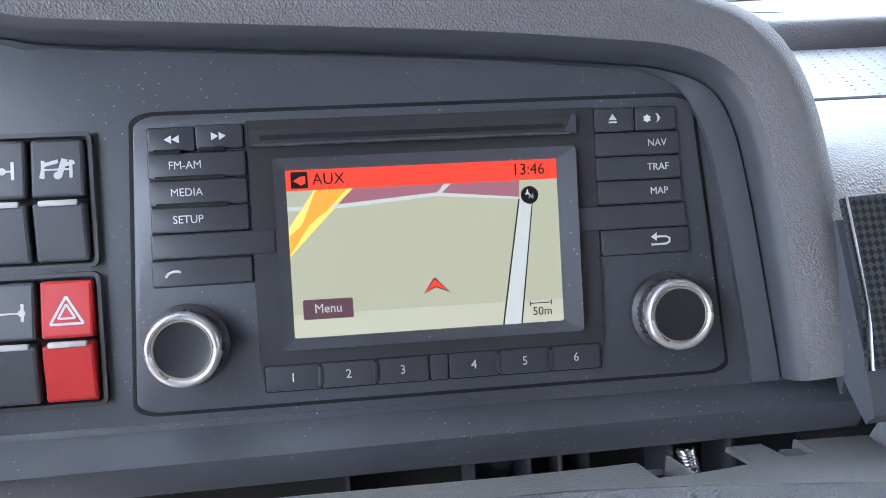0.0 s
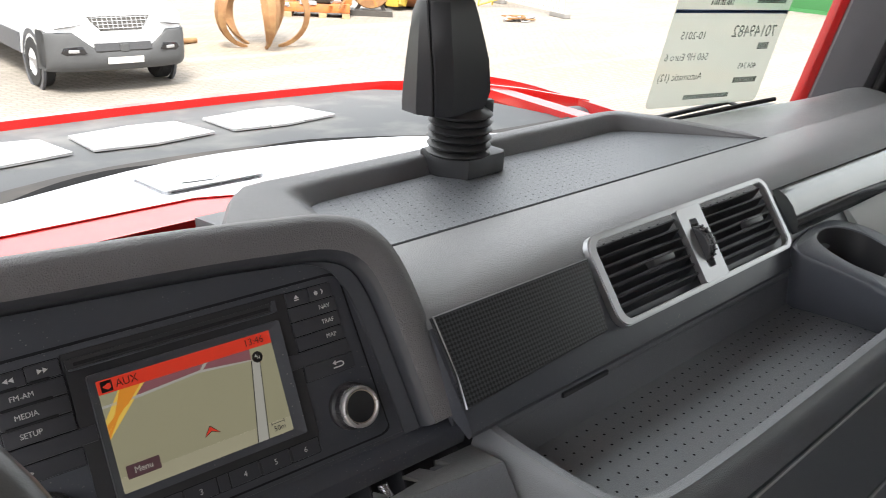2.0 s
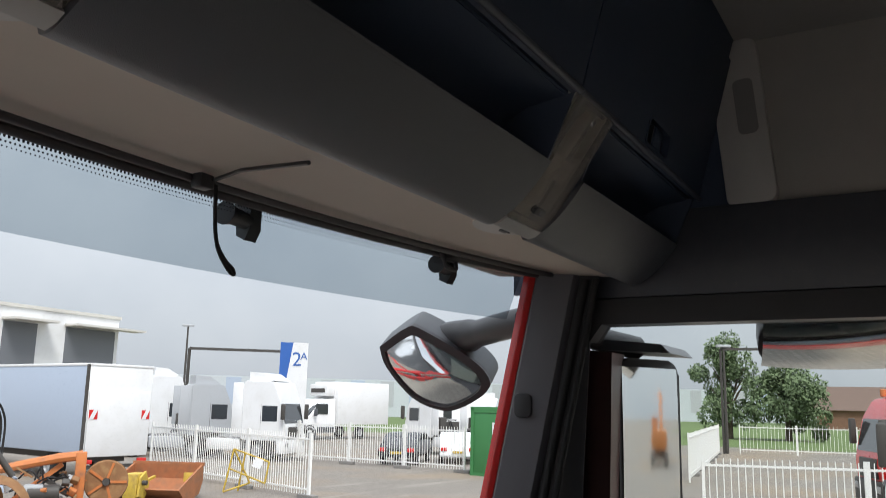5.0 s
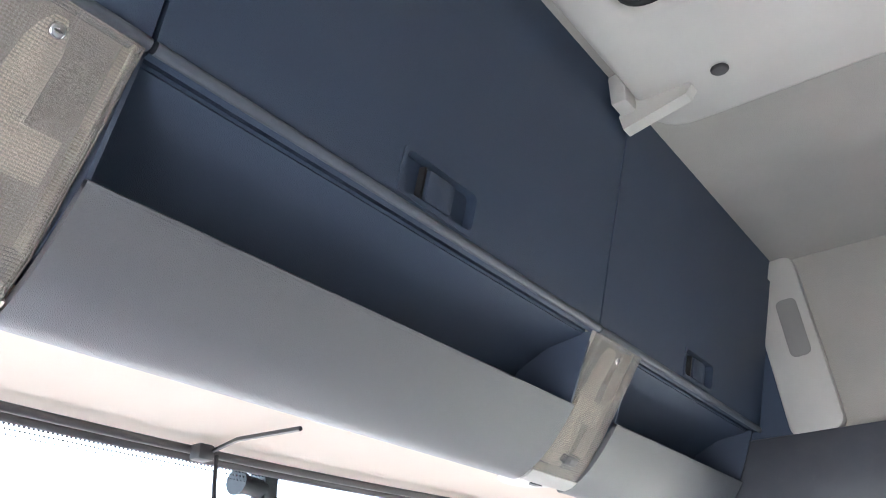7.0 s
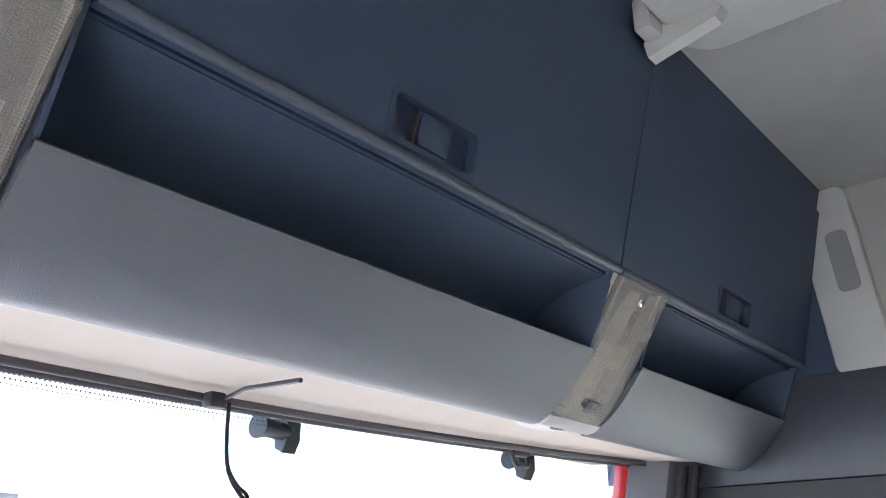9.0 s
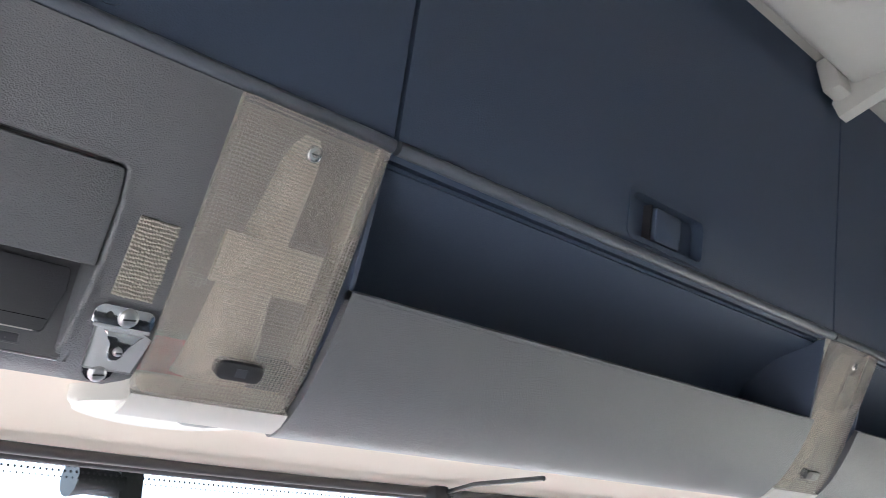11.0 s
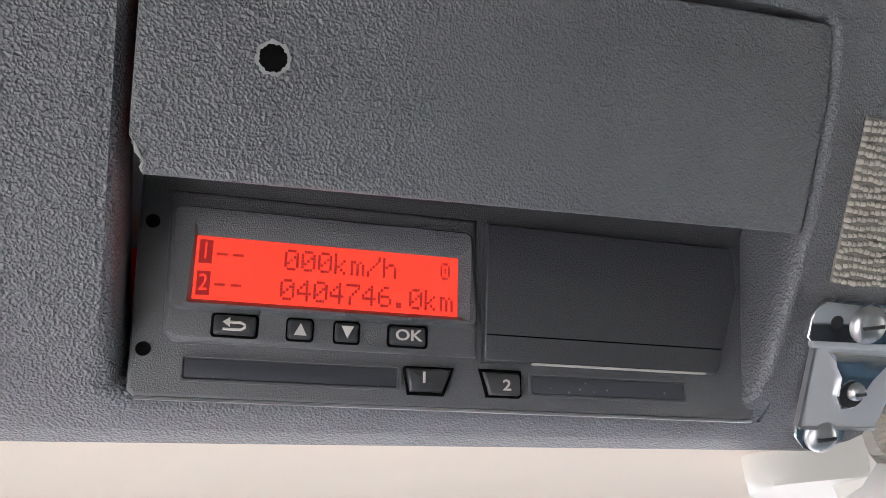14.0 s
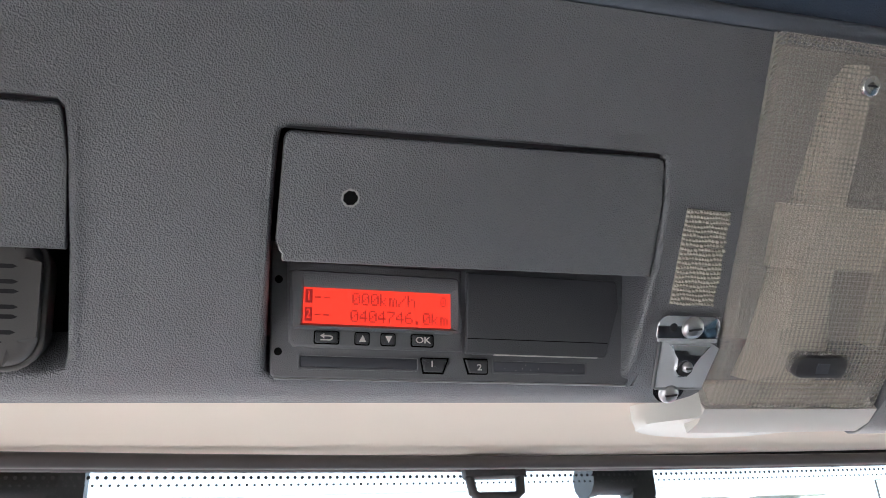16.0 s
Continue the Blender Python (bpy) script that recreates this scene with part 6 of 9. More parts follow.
# rocker switches beside the radio
def rocker(x0, y0, red=False, sign=0):
    ob = thing("rocker_switch", "red hazard warning rocker switch" if red else "black rocker switch with a white vehicle symbol", "switch", RADIO @ Matrix.Translation((x0, y0, 0)), group="rocker switches")
    mat = REDKEY if red else KEY
    bm = plate(rounded(-0.0098, 0.0098, 0.0008, 0.0232, 0.0012, 3), 0.001, 0.0065, 0.0012)
    part("upper_key", bm, mat, ob, m=pose(0, 0, 0, -5, 0, 0))
    part("lower_key", plate(rounded(-0.0098, 0.0098, -0.0232, -0.0004, 0.0012, 3), 0.001, 0.0075, 0.0014), mat, ob, m=pose(0, 0, 0, 6, 0, 0))
    part("light_bar", plate(rounded(-0.0072, 0.0072, -0.0021, 0.0001, 0.0007, 3), 0.006, 0.0080, 0.0003), BARPRINT, ob, "pale marker bar", 40)
    z = 0.0067
    tilt = Matrix.Translation((0, -0.0018, 0)) @ pose(0, 0, 0, -5, 0, 0)

    def stroke(x0, y0, x1, y1, w):
        part("symbol_stroke", bar((x0, y0, z), (x1, y1, z), w, 0.0004), GREYPRINT, ob, m=tilt)

    def dot(x, y, r):
        part("symbol_dot", disc(x, y, r, z - 0.0003, z + 0.0002, 12), GREYPRINT, ob, m=tilt)

    if red:
        for s, w in ((0.0062, 0.0010), (0.0032, 0.0009)):
            pts = [(0, 0.0125 + s * 1.0), (-s, 0.0125 - s * 0.72), (s, 0.0125 - s * 0.72)]
            for a, b in zip(pts, pts[1:] + pts[:1]):
                stroke(*a, *b, w)
    else:
        stroke(-0.0048, 0.0132, 0.0048, 0.0132, 0.0007)
        for x in (-0.0052, 0.0052):
            stroke(x, 0.0098, x, 0.0168, 0.0012)
        if sign == 1:
            stroke(-0.0062, 0.0100, -0.0046, 0.0164, 0.0009)
            stroke(-0.0052, 0.0150, 0.0005, 0.0164, 0.0014)
            stroke(0.0006, 0.0102, 0.0030, 0.0172, 0.0022)
            stroke(0.0030, 0.0150, 0.0066, 0.0158, 0.0014)
            dot(0.0002, 0.0108, 0.0015)
        elif sign == 2:
            stroke(-0.0062, 0.0110, -0.0044, 0.0160, 0.0009)
            dot(0.0050, 0.0132, 0.0014)
        else:
            stroke(-0.0016, 0.0100, -0.0016, 0.0166, 0.0009)
            dot(0.0014, 0.0132, 0.0014)
    return ob


for i, x in enumerate((-0.1413, -0.1628)):
    rocker(x, 0.0262, sign=1 if i == 0 else 0)
    rocker(x, -0.0285, red=(i == 0), sign=2)
for y in (0.0262, -0.0285):
    part("switch_frame", ring_plate(rounded(-0.1762, -0.1285, y - 0.0265, y + 0.0265, 0.003, 3), rounded(-0.1745, -0.130, y - 0.0248, y + 0.0248, 0.002, 3), -0.001, 0.0035), BLACK, fascia, "thin black switch frame", 30)
    part("switch_well", box(-0.175, -0.1295, y - 0.0252, y + 0.0252, -0.001, 0.001), NEARBLACK, fascia)

# ---- tachograph ----
TACHO = frame_matrix((-0.6155, 0.1281, 1.7364), (0.9999, 0.0022, -0.0135), (0, -0.1597, 0.987))
G_LCD = glow("tacho_lcd", (0.92, 0.040, 0.018), 0.115)
LCD_INK = material("lcd_ink", (0.12, 0.01, 0.01), 0.4, emit=(0.20, 0.010, 0.008), power=0.10)
PRINT2 = material("key_print", (0.78, 0.74, 0.70), 0.5)
tacho = thing("tachograph", "black digital tachograph with a lit red display and card slots", "tachograph", TACHO)
part("body", box(-0.0915, 0.094, -0.0275, 0.0305, -0.06, 0.0, 0.0015), BLACK, tacho, smooth=30)
DRAWERPL = material("printer_drawer_plastic", (0.062, 0.064, 0.070), 0.32, spec=0.8, grain=0.5, grain_scale=2300, kind="leather")
TACHOPL = material("tacho_plastic", (0.118, 0.120, 0.128), 0.34, spec=1.0, grain=0.7, grain_scale=2300, kind="leather")
part("face", plate([(-0.0905, -0.0285), (0.0915, -0.0285), (0.0932, -0.0265), (0.0966, 0.0370), (-0.0948, 0.0370), (-0.0925, -0.0268)], -0.004, 0.0008, 0.0012, 3), TACHOPL, tacho, smooth=50)
part("pad", plate([(-0.0825, -0.0140), (0.0010, -0.0140), (0.0010, 0.0275), (-0.0868, 0.0275), (-0.0850, -0.0115)], 0.0, 0.0024, 0.0016, 3), TACHOPL, tacho, "raised pad under the display", 50)
part("lower_rim", box(-0.0905, 0.0918, -0.0291, -0.0284, -0.002, 0.0006), ALU, tacho, "thin bright lower rim")
# raised display block
bm = bmesh.new()
def block(x0, x1, y0, y1, r, slant):
    return [(x + slant * (y - y0), y) for x, y in rounded(x0, x1, y0, y1, r, 4)]


loops = [block(-0.0842, 0.0012, -0.0058, 0.0232, 0.0022, -0.06), block(-0.0832, -0.0002, -0.0050, 0.0222, 0.0018, -0.06), block(-0.0800, -0.0022, -0.0040, 0.0190, 0.0008, 0.02), block(-0.0786, -0.0056, -0.0026, 0.0146, 0.0004, 0.0)]
vs = [[bm.verts.new((x, y, z)) for x, y in pts] for pts, z in zip(loops, (0.0020, 0.0044, 0.0046, 0.0028))]
for a, b in zip(vs, vs[1:]):
    for k in range(len(a)):
        bm.faces.new((a[k], a[(k + 1) % len(a)], b[(k + 1) % len(a)], b[k]))
part("display_surround", bm, TACHOPL, tacho, "bevelled display surround", 30)
lcd = part("display", box(-0.0788, -0.0054, -0.0027, 0.0147, 0.0022, 0.0030), G_LCD, tacho, "lit red two-line display")


# dot-matrix characters, five by seven
DOTS = {"0": "01110 10001 10011 10101 11001 10001 01110", "1": "00100 01100 00100 00100 00100 00100 01110", "2": "01110 10001 00001 00110 01000 10000 11111",
        "4": "00010 00110 01010 10010 11111 00010 00010", "6": "00110 01000 10000 11110 10001 10001 01110", "7": "11111 00001 00010 00100 01000 01000 01000",
        "k": "10000 10000 10010 10100 11000 10100 10010", "m": "00000 00000 11010 10101 10101 10101 10101", "h": "10000 10000 10110 11001 10001 10001 10001",
        "/": "00001 00001 00010 00100 01000 10000 10000", ".": "00000 00000 00000 00000 00000 01100 01100", "-": "00000 00000 00000 11111 00000 00000 00000", "o": "01110 10001 10101 10101 10001 01110 00000"}


def matrix_text(text, x, y, px=0.00058, py=0.00086, step=0.00365):
    """Dots of a display line, joined into one part."""
    bm = bmesh.new()
    for n, ch in enumerate(text):
        for r, row in enumerate(DOTS.get(ch, "").split()):
            for c, on in enumerate(row):
                if on == "1":
                    x0, y0 = x + n * step + c * px, y + (6 - r) * py
                    v = [bm.verts.new((x0 + a * px * 0.46, y0 + b * py * 0.46, 0.0032)) for a, b in ((-1, -1), (1, -1), (1, 1), (-1, 1))]
                    bm.faces.new(v)
    return part("display_line", bm, LCD_INK, lcd, "dark dot-matrix characters")


matrix_text("--", -0.0730, 0.0074, step=0.0042)
matrix_text("--", -0.0730, -0.0010, step=0.0042)
matrix_text("000km/h", -0.0549, 0.0074, step=0.0046, px=0.0008)
matrix_text("o", -0.0104, 0.0074)
matrix_text("0404746.0km", -0.0556, -0.0010, step=0.00452, px=0.0008)
for y, ch in ((0.0071, "1"), (-0.0016, "2")):
    part("slot_mark", box(-0.0779, -0.0744, y, y + 0.0066, 0.0028, 0.0032), LCD_INK, lcd, "dark slot number block")
    lettering(ch, 0.0064, G_LCD, lcd, Matrix.Translation((-0.0762, y + 0.0033, 0.0034)), squeeze=0.8)


RIMGREY = material("key_rim_grey", (0.15, 0.15, 0.16), 0.35)
TACHOKEY = material("tacho_key_plastic", (0.050, 0.051, 0.056), 0.3, spec=0.8)
# keys and card trays
def tkey(pts, text=""):
    mid = (sum(p[0] for p in pts) / len(pts), sum(p[1] for p in pts) / len(pts))
    grow = lambda g: [(mid[0] + (x - mid[0]) * (1 + g / 0.0052), mid[1] + (y - mid[1]) * (1 + g / 0.0028)) for x, y in pts]
    part("key_well", plate(grow(0.0007), 0.0018, 0.0027), VOID, tacho)
    k = part("key", plate(pts, 0.0018, 0.0040, 0.0009, 3), TACHOKEY, tacho, smooth=50)
    if text:
        lettering(text, 0.0043, PRINT2, k, Matrix.Translation((mid[0], mid[1], 0.0041)), squeeze=1.2, bold=0.02)
    return k


k = tkey(rounded(-0.0725, -0.0616, -0.0118, -0.0066, 0.0009, 3))
part("symbol", tube([(-0.0702, -0.0104, 0.0041), (-0.0656, -0.0104, 0.0041), (-0.0645, -0.0098, 0.0041), (-0.0645, -0.0091, 0.0041), (-0.0656, -0.0085, 0.0041), (-0.0685, -0.0085, 0.0041)], 0.0004, 5), PRINT2, k, "pale return arrow")
part("symbol", plate([(-0.0703, -0.0085), (-0.0684, -0.0072), (-0.0684, -0.0098)], 0.0038, 0.0043), PRINT2, k)
k = tkey(rounded(-0.0532, -0.0466, -0.0118, -0.0066, 0.0009, 3))
part("symbol", plate([(-0.0516, -0.0109), (-0.0482, -0.0109), (-0.0499, -0.0076)], 0.0038, 0.0043), PRINT2, k, "pale up arrow")
k = tkey(rounded(-0.0404, -0.0338, -0.0118, -0.0066, 0.0009, 3))
part("symbol", plate([(-0.0388, -0.0076), (-0.0371, -0.0109), (-0.0354, -0.0076)][::-1], 0.0038, 0.0043), PRINT2, k, "pale down arrow")
tkey(rounded(-0.0251, -0.0147, -0.0118, -0.0066, 0.0009, 3), "OK")
tkey([(-0.0190, -0.0244), (-0.0098, -0.0244), (-0.0072, -0.0180), (-0.0198, -0.0180), (-0.0202, -0.0186)], "1")
tkey([(0.0042, -0.0244), (0.0128, -0.0244), (0.0136, -0.0238), (0.0134, -0.0180), (0.0022, -0.0180)], "2")
for x0, x1 in ((-0.0800, -0.0212), (0.0170, 0.0690)):
    part("card_tray", ring_plate(rounded(x0, x1, -0.0242, -0.0172, 0.0008, 2), rounded(x0 + 0.0006, x1 - 0.0006, -0.0236, -0.0178, 0.0006, 2), 0.0006, 0.0016), RIMGREY, tacho, smooth=30)
    part("card_flap", plate(rounded(x0 + 0.001, x1 - 0.001, -0.0233, -0.0181, 0.0006, 2), 0.0004, 0.0012, 0.0004), FASCIA, tacho, smooth=30)
# printer drawer
pd = part("printer_drawer", plate([(0.0022, -0.0150), (0.0036, 0.0262), (0.0862, 0.0262), (0.0876, 0.0240), (0.0878, 0.012), (0.0795, -0.0135), (0.0780, -0.0150)][::-1], 0.0006, 0.0044, 0.0009, 3), DRAWERPL, tacho, "plain black printer drawer", 40)
part("drawer_seam", box(0.0030, 0.0800, -0.0076, -0.0072, 0.0040, 0.0046), VOID, pd)
part("paper_edge", box(0.0170, 0.0740, -0.0154, -0.0149, 0.0030, 0.0046), WHITEPL, pd, "thin pale paper edge")
for x, y in ((-0.0905, 0.0182), (-0.0895, -0.0163), (0.0948, 0.0165), (0.0928, -0.0175)):
    part("release_hole", disc(x, y, 0.0019, 0.0006, 0.0011, 16), VOID, tacho)

# ---- hook strip and bracket beside the bay ----
velcro = thing("hook_strip", "grey wavy hook-and-loop strip stuck to the console", "fastener strip", panel_frame(-0.4965, 1.7625))
HOOKS = material("worn_hooks", (0.46, 0.43, 0.37), 0.8, vary=0.3, scale=300)
VEL = material("hook_strip_fabric", (0.28, 0.262, 0.23), 0.95, grain=1.0, grain_scale=1500, vary=0.25, scale=60)
part("backing", plate([(-0.0132, -0.0248), (0.0122, -0.0252), (0.0130, 0.0250), (-0.0124, 0.0254)], 0.0, 0.0010, 0.0003), VEL, velcro, "woven backing tape")
bead_rng = random.Random(31)
verts, faces = [], []
for j in range(21):
    y0 = -0.0240 + 0.0480 * j / 20
    phase, x = bead_rng.uniform(0, 6), -0.0124 + bead_rng.uniform(0, 0.0006)
    while x < 0.0124:
        r = bead_rng.uniform(0.0008, 0.00115)
        cy = y0 + 0.0003 * math.sin(x * 420 + phase) + bead_rng.uniform(-0.0002, 0.0002)
        base = len(verts)
        turn = bead_rng.uniform(0, 3)
        ring = [(math.cos(turn + a * math.pi / 3), math.sin(turn + a * math.pi / 3)) for a in range(6)]
        verts += [(x + r * c, cy + r * d, 0.0006) for c, d in ring] + [(x + r * 0.8 * c, cy + r * 0.8 * d, 0.0012 + r * 0.9) for c, d in ring] + [(x, cy, 0.0012 + r * 1.4)]
        faces += [(base + k, base + (k + 1) % 6, base + 6 + (k + 1) % 6, base + 6 + k) for k in range(6)] + [(base + 6 + k, base + 6 + (k + 1) % 6, base + 12) for k in range(6)]
        x += r * bead_rng.uniform(1.5, 2.3)
loops_mesh = bmesh.new()
made = [loops_mesh.verts.new(v) for v in verts]
for f in faces:
    loops_mesh.faces.new([made[k] for k in f])
tagged(part("hook_pile", loops_mesh, HOOKS, velcro, "rows of pale worn hooks", 60), kind="stuff")

clamp = thing("metal_bracket", "bright zinc bracket held by two screws on the console", "bracket", frame_matrix((-0.4965, prof_y(1.726) - 0.0012, 1.726), (1, 0, 0), (0, -0.62, 0.78)))
arc = lambda x, y, r, a0, a1, n=6: [(x + r * math.cos(radians(a0 + (a1 - a0) * i / n)), y + r * math.sin(radians(a0 + (a1 - a0) * i / n))) for i in range(n + 1)]
part("back_plate", plate([(-0.0145, -0.0225)] + arc(-0.0040, -0.0255, 0.0098, 180, 360) + [(0.0060, -0.0225)], -0.0006, 0.0006), CHROME, clamp, "bright rounded back plate", 40)
part("top_plate", plate(arc(0.0118, 0.0092, 0.0058, 0, 90) + arc(-0.0135, 0.0092, 0.0058, 90, 180) + [(-0.0193, 0.0032), (-0.0165, 0.0012), (0.0160, 0.0012), (0.0176, 0.0040)], 0.0012, 0.0028, 0.0006), CHROME, clamp, "bent bright top plate", 40)
part("fold", tube([(-0.0172, 0.0014, 0.0022), (0.0168, 0.0014, 0.0022)], 0.0013, 8), SILVER, clamp, "rounded fold of the plate", 60)
part("lower_plate", plate([(-0.0148, 0.0010), (-0.0138, -0.0260), (0.0150, -0.0260), (0.0205, -0.0030), (0.0160, -0.0012), (0.0130, 0.0010)][::-1], 0.0006, 0.0020, 0.0005), SILVER, clamp, "flat lower plate", 40)
part("strap", plate([(-0.0105, -0.0008), (-0.0062, -0.0045), (-0.0030, -0.0085), (-0.0042, -0.0150), (-0.0015, -0.0195), (0.0035, -0.0190), (0.0062, -0.0145), (0.0068, -0.0090), (0.0100, -0.0048), (0.0148, -0.0012)], 0.0018, 0.0036, 0.0009), CHROME, clamp, "pressed funnel strap", 40)
part("hole", disc(0.0012, -0.0140, 0.0044, 0.0034, 0.0039, 20), NEARBLACK, clamp)
part("edge", box(-0.0138, 0.0150, -0.0268, -0.0256, 0.0004, 0.0026, 0.0004), ALU, clamp, "bright cut edge", 40)
part("side_edge", bar((-0.0150, 0.0008, 0.0012), (-0.0140, -0.0260, 0.0012), 0.0010, 0.0022), ALU, clamp)
part("rivet_hole", disc(-0.0102, 0.0088, 0.0021, 0.0026, 0.0031, 16), NEARBLACK, clamp)
for x, y, r, z in ((0.0010, 0.0086, 0.0062, 0.0028), (-0.0036, -0.0295, 0.0056, 0.0006), (0.0018, -0.0128, 0.0030, 0.0036)):
    head = part("screw", lathe([(0, 0.0030), (r * 0.55, 0.0028), (r * 0.9, 0.0018), (r, 0.0006), (r, 0), (0, 0)], 22), ALU, clamp, "pale screw head", 50, pose(x, y, z, 0, 0, 8))
    part("screw_slot", box(-r * 0.6, r * 0.6, -0.0005, 0.0005, 0.0024, 0.0033), BLACK, head)

# ---- hand microphone in the second bay ----
mic = thing("hand_microphone", "black hand microphone with a ribbed grille resting in the bay", "microphone", frame_matrix((-0.823, 0.116, 1.734), (1, 0, 0), (0, -0.25, 0.97)))
MICPL = material("microphone_plastic", (0.100, 0.096, 0.094), 0.5, grain=0.2, grain_scale=1500)
part("body", plate(rounded(-0.052, 0.0175, -0.024, 0.031, 0.012, 5), -0.03, 0.012, 0.007, 3), MICPL, mic, smooth=40)
part("rim", tube([(x, y, 0.004) for x, y in rounded(-0.052, 0.0185, -0.0250, 0.032, 0.013, 5)], 0.0014, 8, closed=True), MICPL, mic, "rounded body seam", 60)
for i in range(8):
    y0 = 0.0170 - 0.0052 * i - (0.0012 if i % 2 else 0.0)
    x1 = 0.0085 + 0.0016 * math.sin(i * 0.45) - (0.004 if i > 5 else 0.0)
    part("grille_slot", plate([(-0.046, y0 - 0.0007), (x1 - 0.002, y0 - 0.0009), (x1, y0), (x1 - 0.002, y0 + 0.0009), (-0.046, y0 + 0.0007)], 0.0112, 0.01235), NEARBLACK, mic)
part("badge", box(-0.030, -0.004, 0.0222, 0.0252, 0.0118, 0.0126), PRINT2, mic, "small pale badge")

# ---- catches and pull cord at the windscreen top ----
for x in (-0.492, 0.668):
    c = thing("blind_catch", "small black loop catch on the blind rail", "catch", frame_matrix((x, shield_y(x, 1.70) - 0.038, 1.706), (1, 0, 0), (0, 0.22, 1)), group="blind catches")
    part("clip", box(-0.028, 0.028, -0.008, 0.009, -0.006, 0.006, 0.003), BLACK, c, smooth=40)
    part("loop", tube([(-0.023, -0.004, 0), (-0.021, -0.020, 0), (-0.016, -0.024, 0), (0.016, -0.024, 0), (0.021, -0.020, 0), (0.023, -0.004, 0)], 0.0042, 8), BLACK, c, smooth=60)
cord = thing("pull_cord", "black looped pull cord hanging at the windscreen", "cord")
cx0, cy0 = 0.058, 0.405
part("cord", tube(smooth_curve([(cx0 - 0.004, cy0, 1.70), (cx0 - 0.006, cy0 - 0.004, 1.66), (cx0 - 0.004, cy0 - 0.008, 1.625), (cx0 + 0.008, cy0 - 0.012, 1.604), (cx0 + 0.022, cy0 - 0.012, 1.595), (cx0 + 0.026, cy0 - 0.012, 1.588), (cx0 + 0.018, cy0 - 0.012, 1.590), (cx0 + 0.004, cy0 - 0.010, 1.606), (cx0 - 0.004, cy0 - 0.008, 1.622)], 5), 0.0026, 8), RUBBER, cord, smooth=60)
part("seam_bar", tube([(-0.002, 0.208, 1.690), (0.02, 0.33, 1.702), (cx0 - 0.01, cy0, 1.705), (cx0 - 0.03, cy0 + 0.02, 1.706)], 0.0028, 6), BLACK, cord, "dark seam bar to the console", 60)
part("clip", box(cx0 - 0.032, cx0 - 0.008, cy0 - 0.002, cy0 + 0.018, 1.692, 1.712, 0.004), BLACK, cord, smooth=40)

# ---- the lorry's own outside: raised front flap, wipers, mirrors, sun visor ----
FLAPGREY = material("flap_grey", (0.095, 0.098, 0.102), 0.6, spec=0.3, vary=0.1, stain_or_glare=(0.4, 0.38, 0.34), stain_or_glare_scale=9, stain_or_glare_amount=0.25)
LETTER = material("silver_letters", (0.80, 0.81, 0.82), 0.25, metal=0.6)
flap = thing("front_flap", "raised front service flap, grey with a red rim and silver shapes", "front flap")


def flap_z(y):
    return 0.93 - (y - 0.72) * 0.065


def flap_far(x):
    return 1.405 - 0.10 * x * x - 4.0 * max(0.0, abs(x) - 0.62) ** 2


def flap_strip(name, near, far, mat, dz=0.0, thick=0.02, x0=-1.05, x1=0.95, label="", side=None):
    bm = bmesh.new()
    rows = []
    for i in range(29):
        x = x0 + (x1 - x0) * i / 28
        a, b = near(x), far(x)
        end = lambda y: x if x < 0.2 or side is None else 0.2 + (x - 0.2) * (side(y) - 0.2) / (x1 - 0.2)
        rows.append([bm.verts.new((end(y), y, flap_z(y) + dz - d)) for y, d in ((a, 0), (a + (b - a) * 0.5, 0), (b, 0), (b, thick), (a, thick))])
    for a, b in zip(rows, rows[1:]):
        for k in range(5):
            bm.faces.new((a[k], a[(k + 1) % 5], b[(k + 1) % 5], b[k]))
    bm.faces.new(rows[0])
    bm.faces.new(rows[-1][::-1])
    return part(name, bm, mat, flap, label, 40)


SLOTGREY = material("slot_plastic", (0.075, 0.068, 0.064), 0.7, spec=0.2, vary=0.2, stain_or_glare=(0.2, 0.17, 0.14), stain_or_glare_scale=14, stain_or_glare_amount=0.3)
SLOTBLACK = material("slot_void", (0.015, 0.014, 0.014), 0.8, spec=0.1)
chrome_far = lambda x: 0.80 + 0.13 * math.exp(-((x + 0.08) / (0.33 if x < -0.08 else 0.38)) ** 2) - 0.05 * min(1.0, max(0.0, (x - 0.1) / 0.4))
chrome_near = lambda x: 0.737 - 0.055 * min(1.0, max(0.0, (x + 0.17) / 0.08))
inner_side = lambda y: 0.619 + (y - 0.86) * 0.363
outer_side = lambda y: 0.752 + (y - 0.900) * (0.44 if y < 0.9 else 0.40) - 1.05 * max(0.0, y - 1.06) ** 2
flap_strip("panel", lambda x: chrome_far(x) + 0.002, lambda x: flap_far(x) - 0.028, FLAPGREY, side=inner_side)
flap_strip("dark_slot", lambda x: chrome_far(x) + 0.006, lambda x: chrome_far(x) + 0.045 + 0.03 * math.exp(-((x + 0.3) / 0.15) ** 2), SLOTGREY, 0.006, 0.008, label="dark brownish slot edge", side=inner_side)
flap_strip("slot_void", lambda x: chrome_far(x) + 0.005, lambda x: chrome_far(x) + 0.006 + 0.034 * max(0.0, 1 - ((x + 0.25) / 0.12) ** 2), SLOTBLACK, 0.009, 0.004, -0.37, -0.13, "black opening of the grille slot")
flap_strip("slot_void", lambda x: chrome_far(x) + 0.005, lambda x: chrome_far(x) + 0.006 + 0.030 * max(0.0, 1 - ((x - 0.12) / 0.13) ** 2), SLOTBLACK, 0.009, 0.004, -0.01, 0.25, "black opening of the grille slot")
